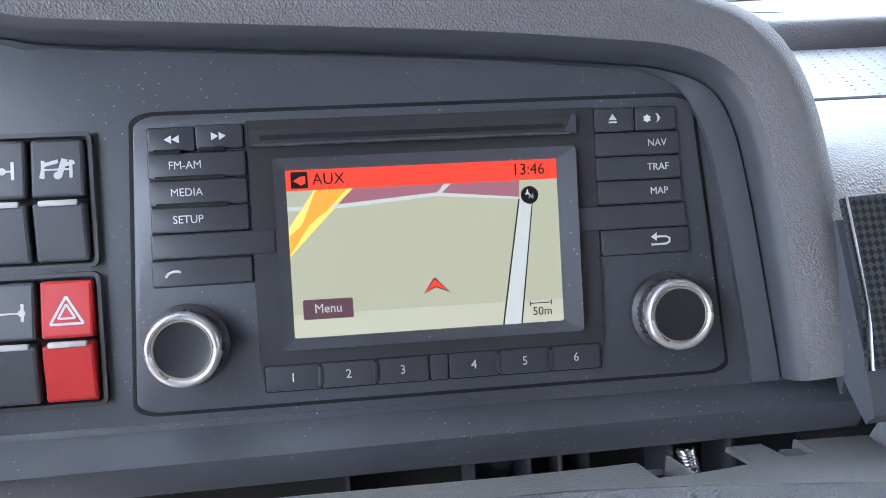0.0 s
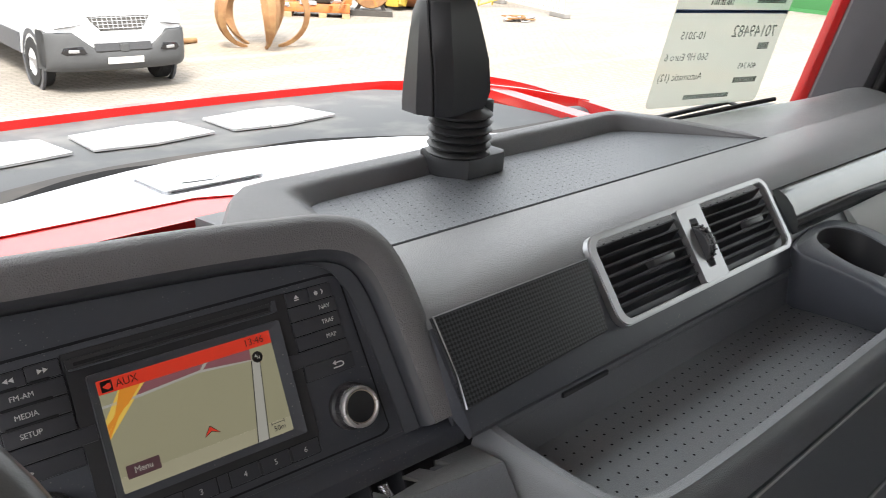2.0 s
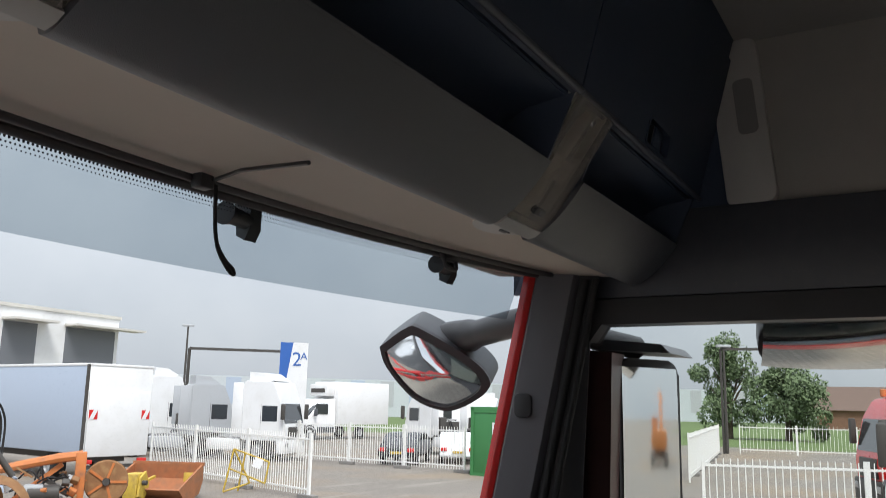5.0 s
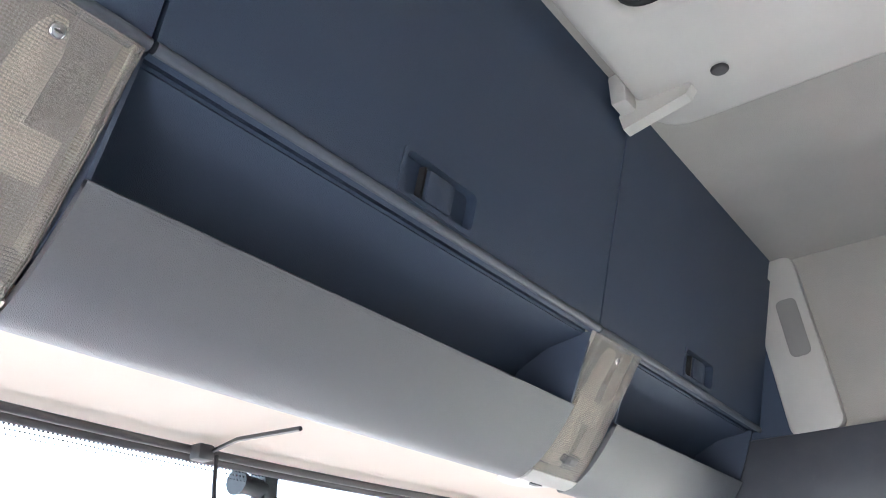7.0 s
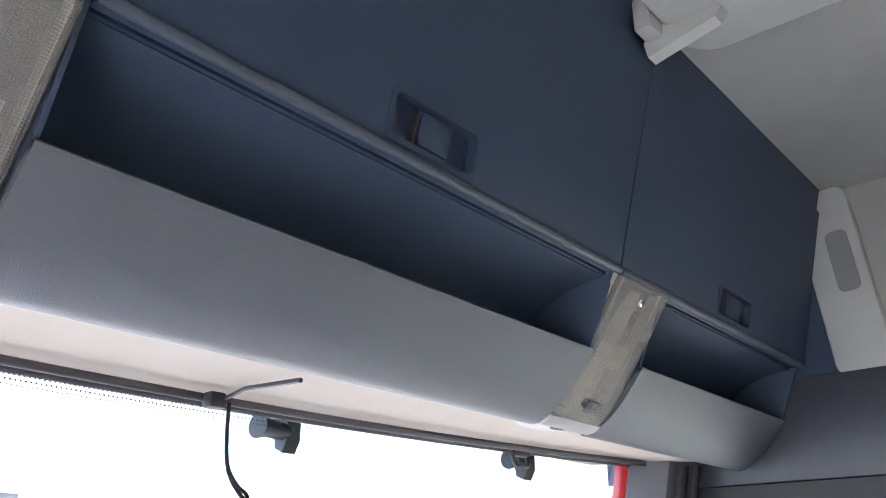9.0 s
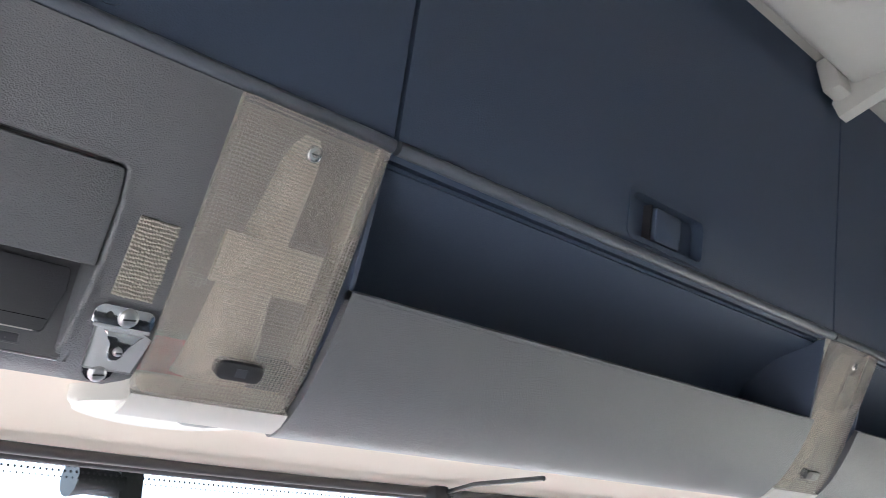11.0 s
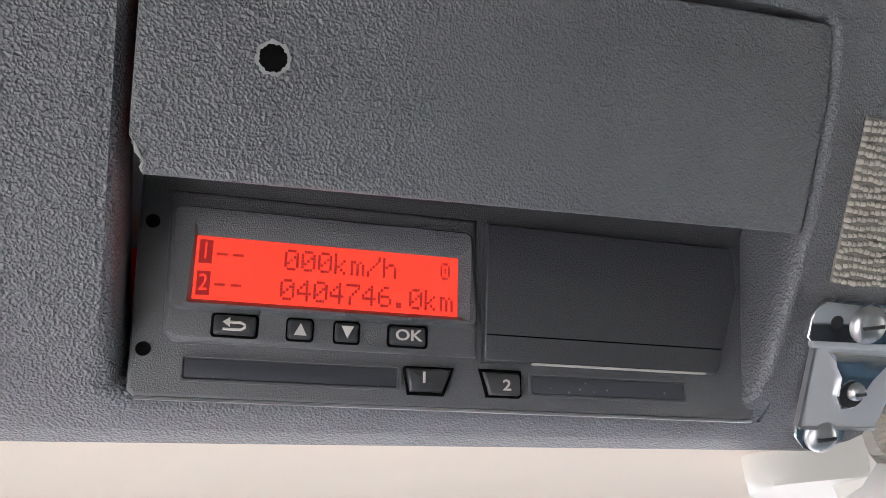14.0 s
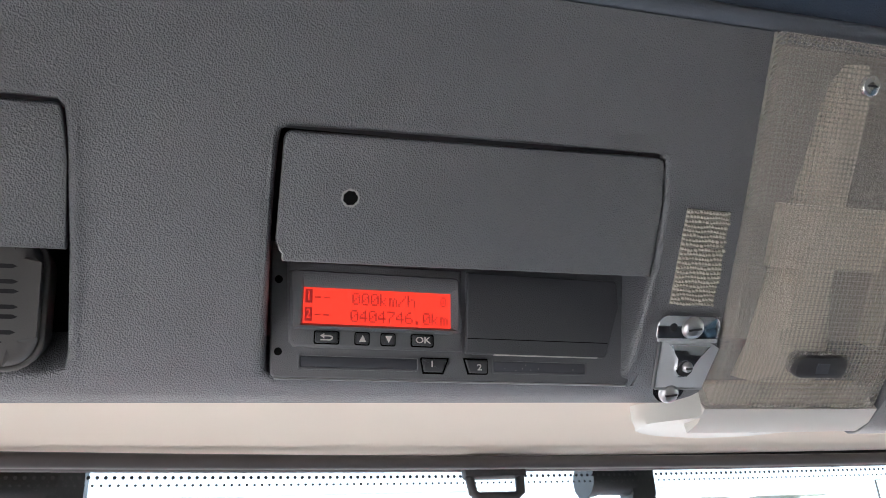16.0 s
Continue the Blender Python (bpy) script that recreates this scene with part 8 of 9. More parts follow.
def cab_truck(name, m, paint, label, chassis=3.4, tall=1.0, red=False):
    """A cab-over lorry: front at local -y, wheels on the ground."""
    ob = thing(name, label, "truck", m)
    H = 3.35 * tall
    prof = [(0.0, 0.95), (-0.06, 1.5), (0.0, 1.75), (0.22, 2.75), (0.55, H - 0.08), (0.9, H), (2.1, H), (2.2, H - 0.15), (2.2, 0.95)]
    bm = prism(prof, -1.22, 1.22)
    bmesh.ops.bevel(bm, geom=[e for e in bm.edges], offset=0.05, segments=2, affect="EDGES")
    part("cab", bm, paint, ob, smooth=40)
    part("windscreen", prism([(-0.012, 1.78), (0.205, 2.70), (0.30, 2.70), (0.2, 1.78)], -1.08, 1.08), DARKGLASS, ob, "dark windscreen")
    part("bumper", box(-1.23, 1.23, -0.12, 0.35, 0.35, 1.0, 0.06), paint if not red else DARKSTEEL, ob, smooth=40)
    part("grille", box(-0.75, 0.75, -0.085, 0.05, 1.05, 1.6, 0.02), DARKSTEEL, ob, "dark grille", 40)
    for s in (-1, 1):
        part("side_window", box(min(s * 1.2, s * 1.228), max(s * 1.2, s * 1.228), 0.35, 1.15, 1.85, 2.6, 0.02), DARKGLASS, ob, "dark side window")
        part("headlight", box(s * 1.0 - 0.17, s * 1.0 + 0.17, -0.135, 0.0, 0.68, 0.88, 0.03), STEEL, ob, "headlight", 40)
        part("mirror", box(min(s * 1.3, s * 1.5), max(s * 1.3, s * 1.5), -0.12, 0.06, 1.95, 2.7, 0.04), DARKSTEEL, ob, "dark door mirror", 40)
        part("door_seam", box(min(s * 1.22, s * 1.226), max(s * 1.22, s * 1.226), 1.2, 1.215, 1.0, 2.65), DARKSTEEL, ob)
        part("step", box(min(s * 1.05, s * 1.2), max(s * 1.05, s * 1.2), 0.3, 1.0, 0.35, 0.9, 0.03), DARKSTEEL, ob)
        wheel(ob, s * 1.02, 1.35, 0.5, 0.33)
        wheel(ob, s * 0.95, 1.35 + chassis, 0.5, 0.5)
        part("chassis", box(s * 0.4 - 0.05, s * 0.4 + 0.05, 1.0, 2.4 + chassis, 0.75, 1.0), DARKSTEEL, ob, "dark chassis rail")
        part("mudguard", prism([(0.72 + chassis, 0.95), (0.85 + chassis, 1.08), (1.85 + chassis, 1.08), (1.98 + chassis, 0.95)], min(s * 0.7, s * 1.2), max(s * 0.7, s * 1.2)), DARKSTEEL, ob, smooth=40)
        part("fuel_tank", box(min(s * 0.6, s * 1.15), max(s * 0.6, s * 1.15), 2.3, 2.2 + chassis * 0.55, 0.45, 1.0, 0.08), paint, ob, smooth=40)
        part("deflector", box(min(s * 1.16, s * 1.2), max(s * 1.16, s * 1.2), 2.2, 2.75, 1.1, H - 0.1, 0.015), paint, ob, "side air deflector", 40)
    part("rear_window", box(-0.45, 0.25, 2.19, 2.212, 2.0, 2.5, 0.01), DARKGLASS, ob, "small dark rear window")
    part("rear_panel", box(-1.05, 1.05, 2.205, 2.26, 1.0, 1.85, 0.02), DARKSTEEL, ob, "dark lower cab back", 40)
    part("air_filter", box(0.35, 0.85, 2.27, 2.60, 1.15, 2.1, 0.05), DARKSTEEL, ob, "dark air filter box", 40)
    part("cable_rail", tube([(-0.6, 2.30, 1.9), (-0.6, 2.45, 1.95), (0.3, 2.45, 1.95), (0.3, 2.30, 1.9)], 0.025, 6), DARKSTEEL, ob, "dark cable rail", 60)
    part("catwalk", box(-0.9, 0.9, 2.35, 3.0, 1.0, 1.12, 0.02), STEEL, ob, "grey steel deck plate", 40)
    for x in (-0.35, -0.2, 0.35):
        part("air_line", tube(smooth_curve([(x, 2.22, 1.9), (x + 0.06, 2.5, 1.45), (x + 0.02, 2.75, 1.3), (x - 0.05, 2.9, 1.12)], 4), 0.03, 6), RUBBER, ob, "black coiled air line", 60)
    part("fifth_wheel", lathe([(0, 1.22), (0.5, 1.2), (0.55, 1.12), (0.5, 1.05), (0, 1.05)], 20), DARKSTEEL, ob, smooth=40, m=pose(0, 1.2 + chassis, 0))
    part("roof_spoiler", prism([(0.7, H), (1.3, H + 0.38), (2.0, H + 0.42), (2.0, H)], -1.0, 1.0), paint, ob, smooth=40)
    if red:
        for s in (-1, 1):
            part("beacon", lathe([(0, 0.22), (0.08, 0.2), (0.09, 0.0), (0, 0.0)], 16), ORANGE, ob, "orange warning beacon", 50, pose(s * 0.85, 0.75, H + 0.02))
    return ob


def at(x, y, ang):
    return pose(x, y, GROUND_Z, 0, 0, ang)


# lorries and vans behind the fence
cab_truck("tractor_unit", at(31.98, 26.8, 16), WHITE, "white tractor unit parked behind the fence", tall=1.13)
cab_truck("tractor_unit", at(32.6, 31.7, 55), GREYBODY, "silver grey tractor unit parked beside white ones", tall=1.08)
cab_truck("tractor_unit", at(33.7, 36.2, 62), WHITE, "white tractor unit parked behind a box lorry", tall=1.22)
cab_truck("tractor_unit", at(43.0, 26.3, 165), WHITE, "white tractor unit seen from behind a fence")
cab_truck("tractor_unit", at(60.0, 31.0, 120), WHITE, "white tractor unit far behind the cabin")
cab_truck("red_lorry", at(26.95, 1.3, 200), RED, "red lorry with an orange beacon parked behind the fence", red=True)
cab_truck("white_lorry", at(17.5, 0.45, 182), WHITE, "white lorry standing close beside the fence")


def box_lorry():
    ob = thing("box_lorry", "white box lorry with a closed tail lift and pale blue side", "truck", at(19.5, 24.3, -6))
    part("box_rear", box(-1.27, 1.27, 0.0, 0.06, 0.95, 3.9, 0.02), WHITE, ob, smooth=40)
    part("box", box(-1.27, 1.27, 0.065, 11.8, 0.95, 3.92, 0.03), BLUEGREY, ob, smooth=40)
    part("tail_lift", box(-1.2, 1.2, -0.09, -0.01, 0.85, 3.05, 0.02), WHITE, ob, smooth=40)
    part("roof_edge", box(-1.29, 1.29, -0.02, 11.82, 3.9, 3.99, 0.02), WHITE, ob, smooth=40)
    part("corner_post", box(-1.29, -1.23, -0.02, 0.10, 0.95, 3.95), DARKSTEEL, ob)
    for s in (-1, 1):
        part("warning_plate", box(s * 1.02 - 0.16, s * 1.02 + 0.16, -0.10, -0.092, 2.1, 2.42), RED, ob, "red and white warning plate")
        part("warning_stripe", plate([(-0.16, -0.16), (0.0, -0.16), (0.16, 0.16), (0.0, 0.16)], 0, 0.004), WHITE, ob, m=frame_matrix((s * 1.02, -0.104, 2.26), (1, 0, 0), (0, 0, 1)))
        part("tail_light", box(s * 1.05 - 0.18, s * 1.05 + 0.18, -0.06, 0.02, 0.62, 0.76, 0.02), RED, ob, "red tail light", 40)
        wheel(ob, s * 0.95, 2.2, 0.45, 0.5)
    part("underrun", box(-1.1, 1.1, 0.0, 0.1, 0.45, 0.57), DARKSTEEL, ob)
    part("chassis", box(-0.5, 0.5, 0.2, 7.5, 0.65, 0.95), DARKSTEEL, ob)
    return ob


box_lorry()


VANGREY = material("van_bumper_grey", (0.075, 0.077, 0.080), 0.6, spec=0.3, vary=0.12, grain=0.2, grain_scale=300)


def van(name, m, label, paint=None, box_body=False):
    """A white van with its nose at local -y."""
    ob = thing(name, label, "van", m)
    prof = [(0.10, 0.42), (0.02, 0.60), (0.015, 0.80), (0.05, 0.93), (0.12, 1.04), (0.22, 1.12), (0.40, 1.20), (0.85, 1.36), (1.75, 2.18), (2.1, 2.32), (2.9, 2.34)]
    prof += [(2.9, 0.42)] if box_body else [(5.9, 2.36), (6.0, 2.2), (6.0, 0.42)]
    bm = bmesh.new()
    secs = []
    for x, k in ((-1.0, 0.0), (-0.985, 0.6), (-0.93, 1.0), (-0.8, 1.0), (-0.6, 1.0), (-0.3, 1.0), (0.3, 1.0), (0.6, 1.0), (0.8, 1.0), (0.93, 1.0), (0.985, 0.6), (1.0, 0.0)):
        secs.append([bm.verts.new((x * (1.0 if z < 1.3 else 1.0 - 0.10 * (z - 1.3)), y + (0.20 * abs(x) ** 3 if y < 1.0 else 0) + (0.10 * (1 - k) if y < 0.3 else 0), z - (0.05 * (1 - k) if z > 0.9 else 0))) for y, z in prof])
    n = len(prof)
    for a, b in zip(secs, secs[1:]):
        for i in range(n):
            bm.faces.new((a[i], a[(i + 1) % n], b[(i + 1) % n], b[i]))
    bm.faces.new(secs[0][::-1])
    bm.faces.new(secs[-1])
    part("body", bm, paint or WHITE, ob, smooth=35)
    part("windscreen", prism([(0.90, 1.40), (1.72, 2.14), (1.78, 2.11), (0.98, 1.36)], -0.84, 0.84), DARKGLASS, ob, "dark windscreen")
    bump = bmesh.new()
    rows = []
    for i in range(25):
        x = -1.02 + 2.04 * i / 24
        ax = abs(x)
        top = 0.64 + 0.24 * min(1.0, max(0.0, (ax - 0.36) / 0.30)) ** 1.2
        yf = -0.045 + 0.16 * ax ** 3 + (0.10 * max(0.0, ax - 0.9) / 0.12)
        rows.append([bump.verts.new((x, y, z)) for y, z in ((yf + 0.10, 0.33), (yf + 0.02, 0.40), (yf, 0.50), (yf + 0.004, top - 0.07), (yf + 0.03, top - 0.015), (yf + 0.09, top), (yf + 0.4, top), (yf + 0.4, 0.33))])
    for a, b in zip(rows, rows[1:]):
        for k in range(8):
            bump.faces.new((a[k], a[(k + 1) % 8], b[(k + 1) % 8], b[k]))
    bump.faces.new(rows[0])
    bump.faces.new(rows[-1][::-1])
    part("bumper", bump, VANGREY, ob, "grey plastic bumper with raised corners", 40)
    for s in (-1, 1):
        part("bumper_corner", prism([(0.30, 0.38), (0.24, 0.50), (0.24, 0.86), (0.34, 0.90), (0.62, 0.86), (0.56, 0.38)], min(s * 0.93, s * 1.02), max(s * 0.93, s * 1.02)), VANGREY, ob, "grey plastic bumper corner", 40)
        part("headlight", plate([(-0.26, 0.0), (0.10, -0.06), (0.16, 0.10), (0.05, 0.28), (-0.05, 0.30)] if s > 0 else [(0.26, 0.0), (0.05, 0.30), (-0.05, 0.28), (-0.16, 0.10), (-0.10, -0.06)][::1], 0, 0.05), STEEL, ob, "clear headlight", 40, frame_matrix((s * 0.80, 0.12, 0.98), (1, 0.32 * s, 0), (0, 0.45, 0.9)))
        fog = part("fog_lamp", plate([(-0.17, -0.03), (0.10, -0.06), (0.17, -0.02), (0.13, 0.05), (-0.12, 0.07)] if s > 0 else [(-0.17, -0.02), (-0.10, -0.06), (0.17, -0.03), (0.12, 0.07), (-0.13, 0.05)], 0, 0.012, 0.004), GLOSSY, ob, "black fog lamp recess", 40, frame_matrix((s * 0.70, 0.018, 0.63), (1, 0.30 * s, 0), (0, 0.0, 1)))
        part("lamp_lens", plate(rounded(-0.07, 0.07, -0.02, 0.025, 0.015), 0.008, 0.022, 0.004), STEEL, fog, "clear fog lamp", 40)
        part("side_window", box(min(s * 0.93, s * 0.985), max(s * 0.93, s * 0.985), 1.35, 2.3, 1.45, 2.05, 0.03), DARKGLASS, ob, "dark side window")
        part("mirror", box(min(s * 1.05, s * 1.25), max(s * 1.05, s * 1.25), 1.15, 1.3, 1.35, 1.75, 0.04), FASCIA, ob, "black door mirror", 40)
        part("wheel_arch", lathe([(0.40, -0.02), (0.47, -0.02), (0.47, 0.02), (0.40, 0.02), (0.40, -0.02)], 28), FASCIA, ob, smooth=40, m=pose(s * 0.985, 0.95, 0.38) @ pose(0, 0, 0, 90, 0, 90))
        wheel(ob, s * 0.90, 0.95, 0.37, 0.22)
        wheel(ob, s * 0.90, 4.9, 0.37, 0.22)
        part("side_rub", box(min(s * 0.99, s * 1.01), max(s * 0.99, s * 1.01), 1.5, 5.8 if not box_body else 2.8, 0.42, 0.72), FASCIA, ob, "grey side rubbing strip")
    gr = part("grille", plate([(-0.46, 0.10), (-0.30, -0.10), (0.30, -0.10), (0.46, 0.10)][::-1], 0, 0.03), DARKSTEEL, ob, "dark mesh grille", 30, frame_matrix((0, 0.085, 0.99), (1, 0, 0), (0, 0.35, 0.93)))
    for i in range(12):
        part("grille_bar", box(-0.40 + 0.07 * i, -0.392 + 0.07 * i, -0.09, 0.09, 0.03, 0.04), STEEL, gr)
    for i in range(4):
        part("grille_bar", box(-0.42 + 0.03 * (3 - i), 0.42 - 0.03 * (3 - i), -0.08 + 0.05 * i, -0.072 + 0.05 * i, 0.03, 0.042), STEEL, gr)
    part("lower_grille", prism([(-0.02, 0.60), (-0.035, 0.625), (0.0, 0.725), (0.1, 0.735), (0.1, 0.60)], -0.41, 0.41), BLACK, ob, "black lower air intake")
    part("intake_post", box(-0.06, 0.06, -0.040, 0.0, 0.60, 0.71, 0.006), VANGREY, ob)
    part("plate_bar", box(-0.26, 0.26, -0.062, -0.042, 0.44, 0.53), WHITEPL, ob, "plain pale number plate bar")
    if box_body:
        part("cargo_box", box(-1.1, 1.1, 2.95, 7.2, 0.85, 3.35, 0.03), WHITE, ob, "white cargo box", 40)
        part("cool_unit", box(-0.8, 0.8, 2.3, 2.95, 2.5, 3.2, 0.08), WHITE, ob, "white cooling unit", 40)
        part("unit_grille", box(-0.6, 0.6, 2.27, 2.3, 2.7, 2.95), DARKSTEEL, ob)
    return ob


van("panel_van", at(4.62, 11.95, -3), "white panel van with grey bumper facing the lorry")
van("box_van", at(48.6, 41.4, -101) @ Matrix.Diagonal((1.3, 1.3, 1.3, 1)), "white refrigerated box van parked far behind the fence", box_body=True)


def car(name, m, paint, label):
    ob = thing(name, label, "car", m)
    prof = [(0, 0.35), (0.02, 0.7), (0.15, 0.85), (0.9, 0.98), (1.5, 1.42), (2.9, 1.45), (3.7, 1.02), (4.4, 0.92), (4.5, 0.35)]
    bm = prism(prof, -0.88, 0.88)
    bmesh.ops.bevel(bm, geom=bm.edges[:], offset=0.06, segments=2, affect="EDGES")
    part("body", bm, paint, ob, smooth=40)
    for s in (-1, 1):
        part("side_window", prism([(1.15, 1.02), (1.58, 1.37), (2.85, 1.39), (3.45, 1.05)], min(s * 0.86, s * 0.886), max(s * 0.86, s * 0.886)), DARKGLASS, ob)
        part("tail_light", box(s * 0.68 - 0.15, s * 0.68 + 0.15, -0.02, 0.1, 0.62, 0.8, 0.02), RED, ob, "red tail light", 40)
        wheel(ob, s * 0.8, 0.85, 0.32, 0.2)
        wheel(ob, s * 0.8, 3.6, 0.32, 0.2)
    part("rear_window", prism([(0.93, 1.0), (1.48, 1.38), (1.52, 1.36), (0.98, 0.98)], -0.7, 0.7), DARKGLASS, ob)
    part("plate_bar", box(-0.26, 0.26, -0.03, 0.0, 0.52, 0.64), YELLOW, ob, "plain yellow number plate bar")
    return ob


car("parked_car", at(32.9, 21.4, -70), material("black_car_paint", (0.02, 0.02, 0.022), 0.2, coat=0.6), "black saloon car parked behind the fence")
car("parked_car", at(35.6, 19.6, -60), WHITE, "white car parked behind the fence")

# green site cabin
cabin = thing("site_cabin", "green steel site cabin with two white-framed windows", "cabin", at(30.7, 16.3, -90))
part("body", box(0, 6.0, 0, 2.5, 0.0, 2.72, 0.03), GREEN, cabin, smooth=30)
part("roof_edge", box(-0.03, 6.03, -0.03, 2.53, 2.66, 2.78), GREEN, cabin)
for z in (0.06, 2.6):
    part("frame_rail", box(-0.02, 6.02, -0.025, 0.02, z - 0.06, z + 0.06), GREEN, cabin)
for x in (0.06, 5.94):
    part("corner_post", box(x - 0.07, x + 0.07, -0.03, 0.02, 0, 2.72), GREEN, cabin)
for x in (1.0, 2.05):
    w = part("window", ring_plate([(x, 1.1), (x + 0.95, 1.1), (x + 0.95, 2.15), (x, 2.15)], [(x + 0.07, 1.17), (x + 0.88, 1.17), (x + 0.88, 2.08), (x + 0.07, 2.08)], 0, 0.05), WHITE, cabin, "white window frame", None, frame_matrix((0, 0, 0), (1, 0, 0), (0, 0, 1)))
    part("pane", box(x + 0.06, x + 0.89, 1.16, 2.09, 0.005, 0.02), DARKGLASS, w)
part("notice", box(2.3, 3.1, -0.03, -0.02, 0.72, 0.82), RED, cabin, "plain red and white notice bar")


# ---- scrap and attachments on the yard ----
def grab(m):
    ob = thing("orange_peel_grab", "rusty hydraulic scrap grab standing on its claws", "grab", m)
    for k in range(5):
        pts = [(0.18, 1.35), (0.55, 1.30), (0.82, 1.05), (0.93, 0.72), (0.86, 0.38), (0.62, 0.12), (0.34, 0.0)]
        cur = smooth_curve([(x, 0, z) for x, z in pts], 3)
        bm = bmesh.new()
        rows = []
        for i, p in enumerate(cur):
            f = i / (len(cur) - 1)
            w = 0.10 + 0.14 * math.sin(math.pi * min(1, f * 1.15)) * (1 - f * 0.35) - 0.08 * f
            t = 0.075 * (1 - 0.6 * f)
            q = cur[min(i + 1, len(cur) - 1)] - cur[max(i - 1, 0)]
            nrm = Vector((q.z, 0, -q.x)).normalized()
            rows.append([bm.verts.new(p + nrm * a + Vector((0, b, 0))) for a, b in ((-t, -w * 0.4), (t, -w), (t * 1.4, 0), (t, w), (-t, w * 0.4))])
        for a, b in zip(rows, rows[1:]):
            for j in range(5):
                bm.faces.new((a[j], a[(j + 1) % 5], b[(j + 1) % 5], b[j]))
        bm.faces.new(rows[0])
        bm.faces.new(rows[-1][::-1])
        part("claw", bm, RUST, ob, smooth=40, m=pose(0, 0, 0, 0, 0, 72 * k + 20))
        part("ram", tube([(0.22, 0, 1.9), (0.6, 0, 1.38)], 0.06, 10), DARKSTEEL, ob, "dark hydraulic ram", 60, pose(0, 0, 0, 0, 0, 72 * k + 20))
    part("hub", lathe([(0, 1.2), (0.28, 1.2), (0.34, 1.4), (0.26, 1.75), (0.3, 2.0), (0.2, 2.25), (0, 2.25)], 20), RUST, ob, smooth=40)
    part("head", box(-0.16, 0.16, -0.12, 0.12, 2.2, 2.55, 0.03), RUST, ob, smooth=40)
    part("label_plate", box(0.80, 0.98, -0.26, -0.24, 0.85, 1.1), WHITE, ob, "white sticker plate", m=pose(0, 0, 0, 0, -20, 0))
    for i in range(3):
        part("hose", tube(smooth_curve([(0.1 * i - 0.1, 0.1, 2.3), (0.2 + 0.1 * i, 0.15, 2.75), (0.45 + 0.1 * i, 0.1, 2.4), (0.4 + 0.1 * i, 0.05, 1.7)], 5), 0.022, 6), RUBBER, ob, "black hydraulic hose", 60)
    return ob


grab(at(8.75, 14.85, 15))
arm = thing("crane_arm", "orange mower arm machine lying on timber blocks", "machine", at(12.9, 18.6, -38))
part("arm", tube([(-1.3, 0, 1.05), (0.2, 0, 1.35), (0.75, 0, 1.42)], [0.10, 0.12, 0.12], 8), ORANGE, arm, smooth=40)
part("post", box(0.6, 0.85, -0.14, 0.14, 0.3, 1.5, 0.03), ORANGE, arm, smooth=40)
part("base", box(-0.9, 0.8, -0.4, 0.4, 0.12, 0.35, 0.03), ORANGE, arm, smooth=40)
part("motor", tube([(-0.4, -0.3, 0.55), (0.3, -0.3, 0.55)], 0.2, 14), DARKSTEEL, arm, smooth=60)
part("tank", box(-0.5, -0.05, -0.45, -0.1, 0.3, 0.75, 0.05), GREYBODY, arm, smooth=40)
part("blue_motor", tube([(-0.95, -0.2, 0.6), (-0.75, -0.2, 0.95)], 0.12, 12), BLUEGREY, arm, smooth=60)
part("brace", bar((-0.8, 0.1, 0.3), (0.3, 0.1, 1.2), 0.12), ORANGE, arm)
part("brace", bar((0.7, 0, 0.4), (-0.2, 0.2, 0.9), 0.10), DARKSTEEL, arm)
rnd = random.Random(5)
for i in range(9):
    p0 = (rnd.uniform(-1, 0.8), rnd.uniform(-0.4, 0.4), rnd.uniform(0.3, 0.9))
    p2 = (p0[0] + rnd.uniform(-0.5, 0.6), p0[1] + rnd.uniform(-0.3, 0.3), rnd.uniform(0.15, 0.9))
    part("hose", tube(smooth_curve([p0, ((p0[0] + p2[0]) / 2, p0[1] - 0.2, max(p0[2], p2[2]) + rnd.uniform(0.05, 0.35)), p2], 4), 0.022, 6), RUBBER, arm, smooth=60)
for i in range(22):
    p0 = Vector((rnd.uniform(-1.2, 0.9), rnd.uniform(-0.5, 0.45), rnd.uniform(0.2, 1.0)))
    d = Vector((rnd.uniform(-0.4, 0.4), rnd.uniform(-0.25, 0.25), rnd.uniform(-0.35, 0.35)))
    mat = (ORANGE, RUST, DARKSTEEL, ORANGE, GREYBODY)[i % 5]
    if i % 3 == 0:
        part("link", bar(p0, p0 + d, rnd.uniform(0.05, 0.11), rnd.uniform(0.02, 0.05)), mat, arm)
    elif i % 3 == 1:
        part("cylinder", tube([p0, p0 + d * 0.6, p0 + d * 0.6, p0 + d * 1.1], [0.055, 0.055, 0.025, 0.025], 8), mat, arm, smooth=60)
    else:
        part("fitting", box(-0.09, 0.09, -0.07, 0.07, -0.08, 0.08, 0.015), mat, arm, smooth=40, m=Matrix.Translation(p0) @ pose(0, 0, 0, rnd.uniform(0, 60), rnd.uniform(0, 60), 0))
for x in (-0.8, 0.1, 0.7):
    part("timber", box(x - 0.1, x + 0.1, -0.5, 0.5, 0, 0.12), WOOD, arm, "weathered timber block")
reel = thing("hose_reel", "rust-orange hose reel drum on a dark stand", "hose reel", at(14.35, 18.25, -40))
part("drum", lathe([(0.1, -0.16), (0.52, -0.16), (0.54, -0.13), (0.36, -0.1), (0.36, 0.1), (0.54, 0.13), (0.52, 0.16), (0.1, 0.16)], 28), RUST, reel, smooth=40, m=pose(0, 0, 0.72, 90, 0, 0))
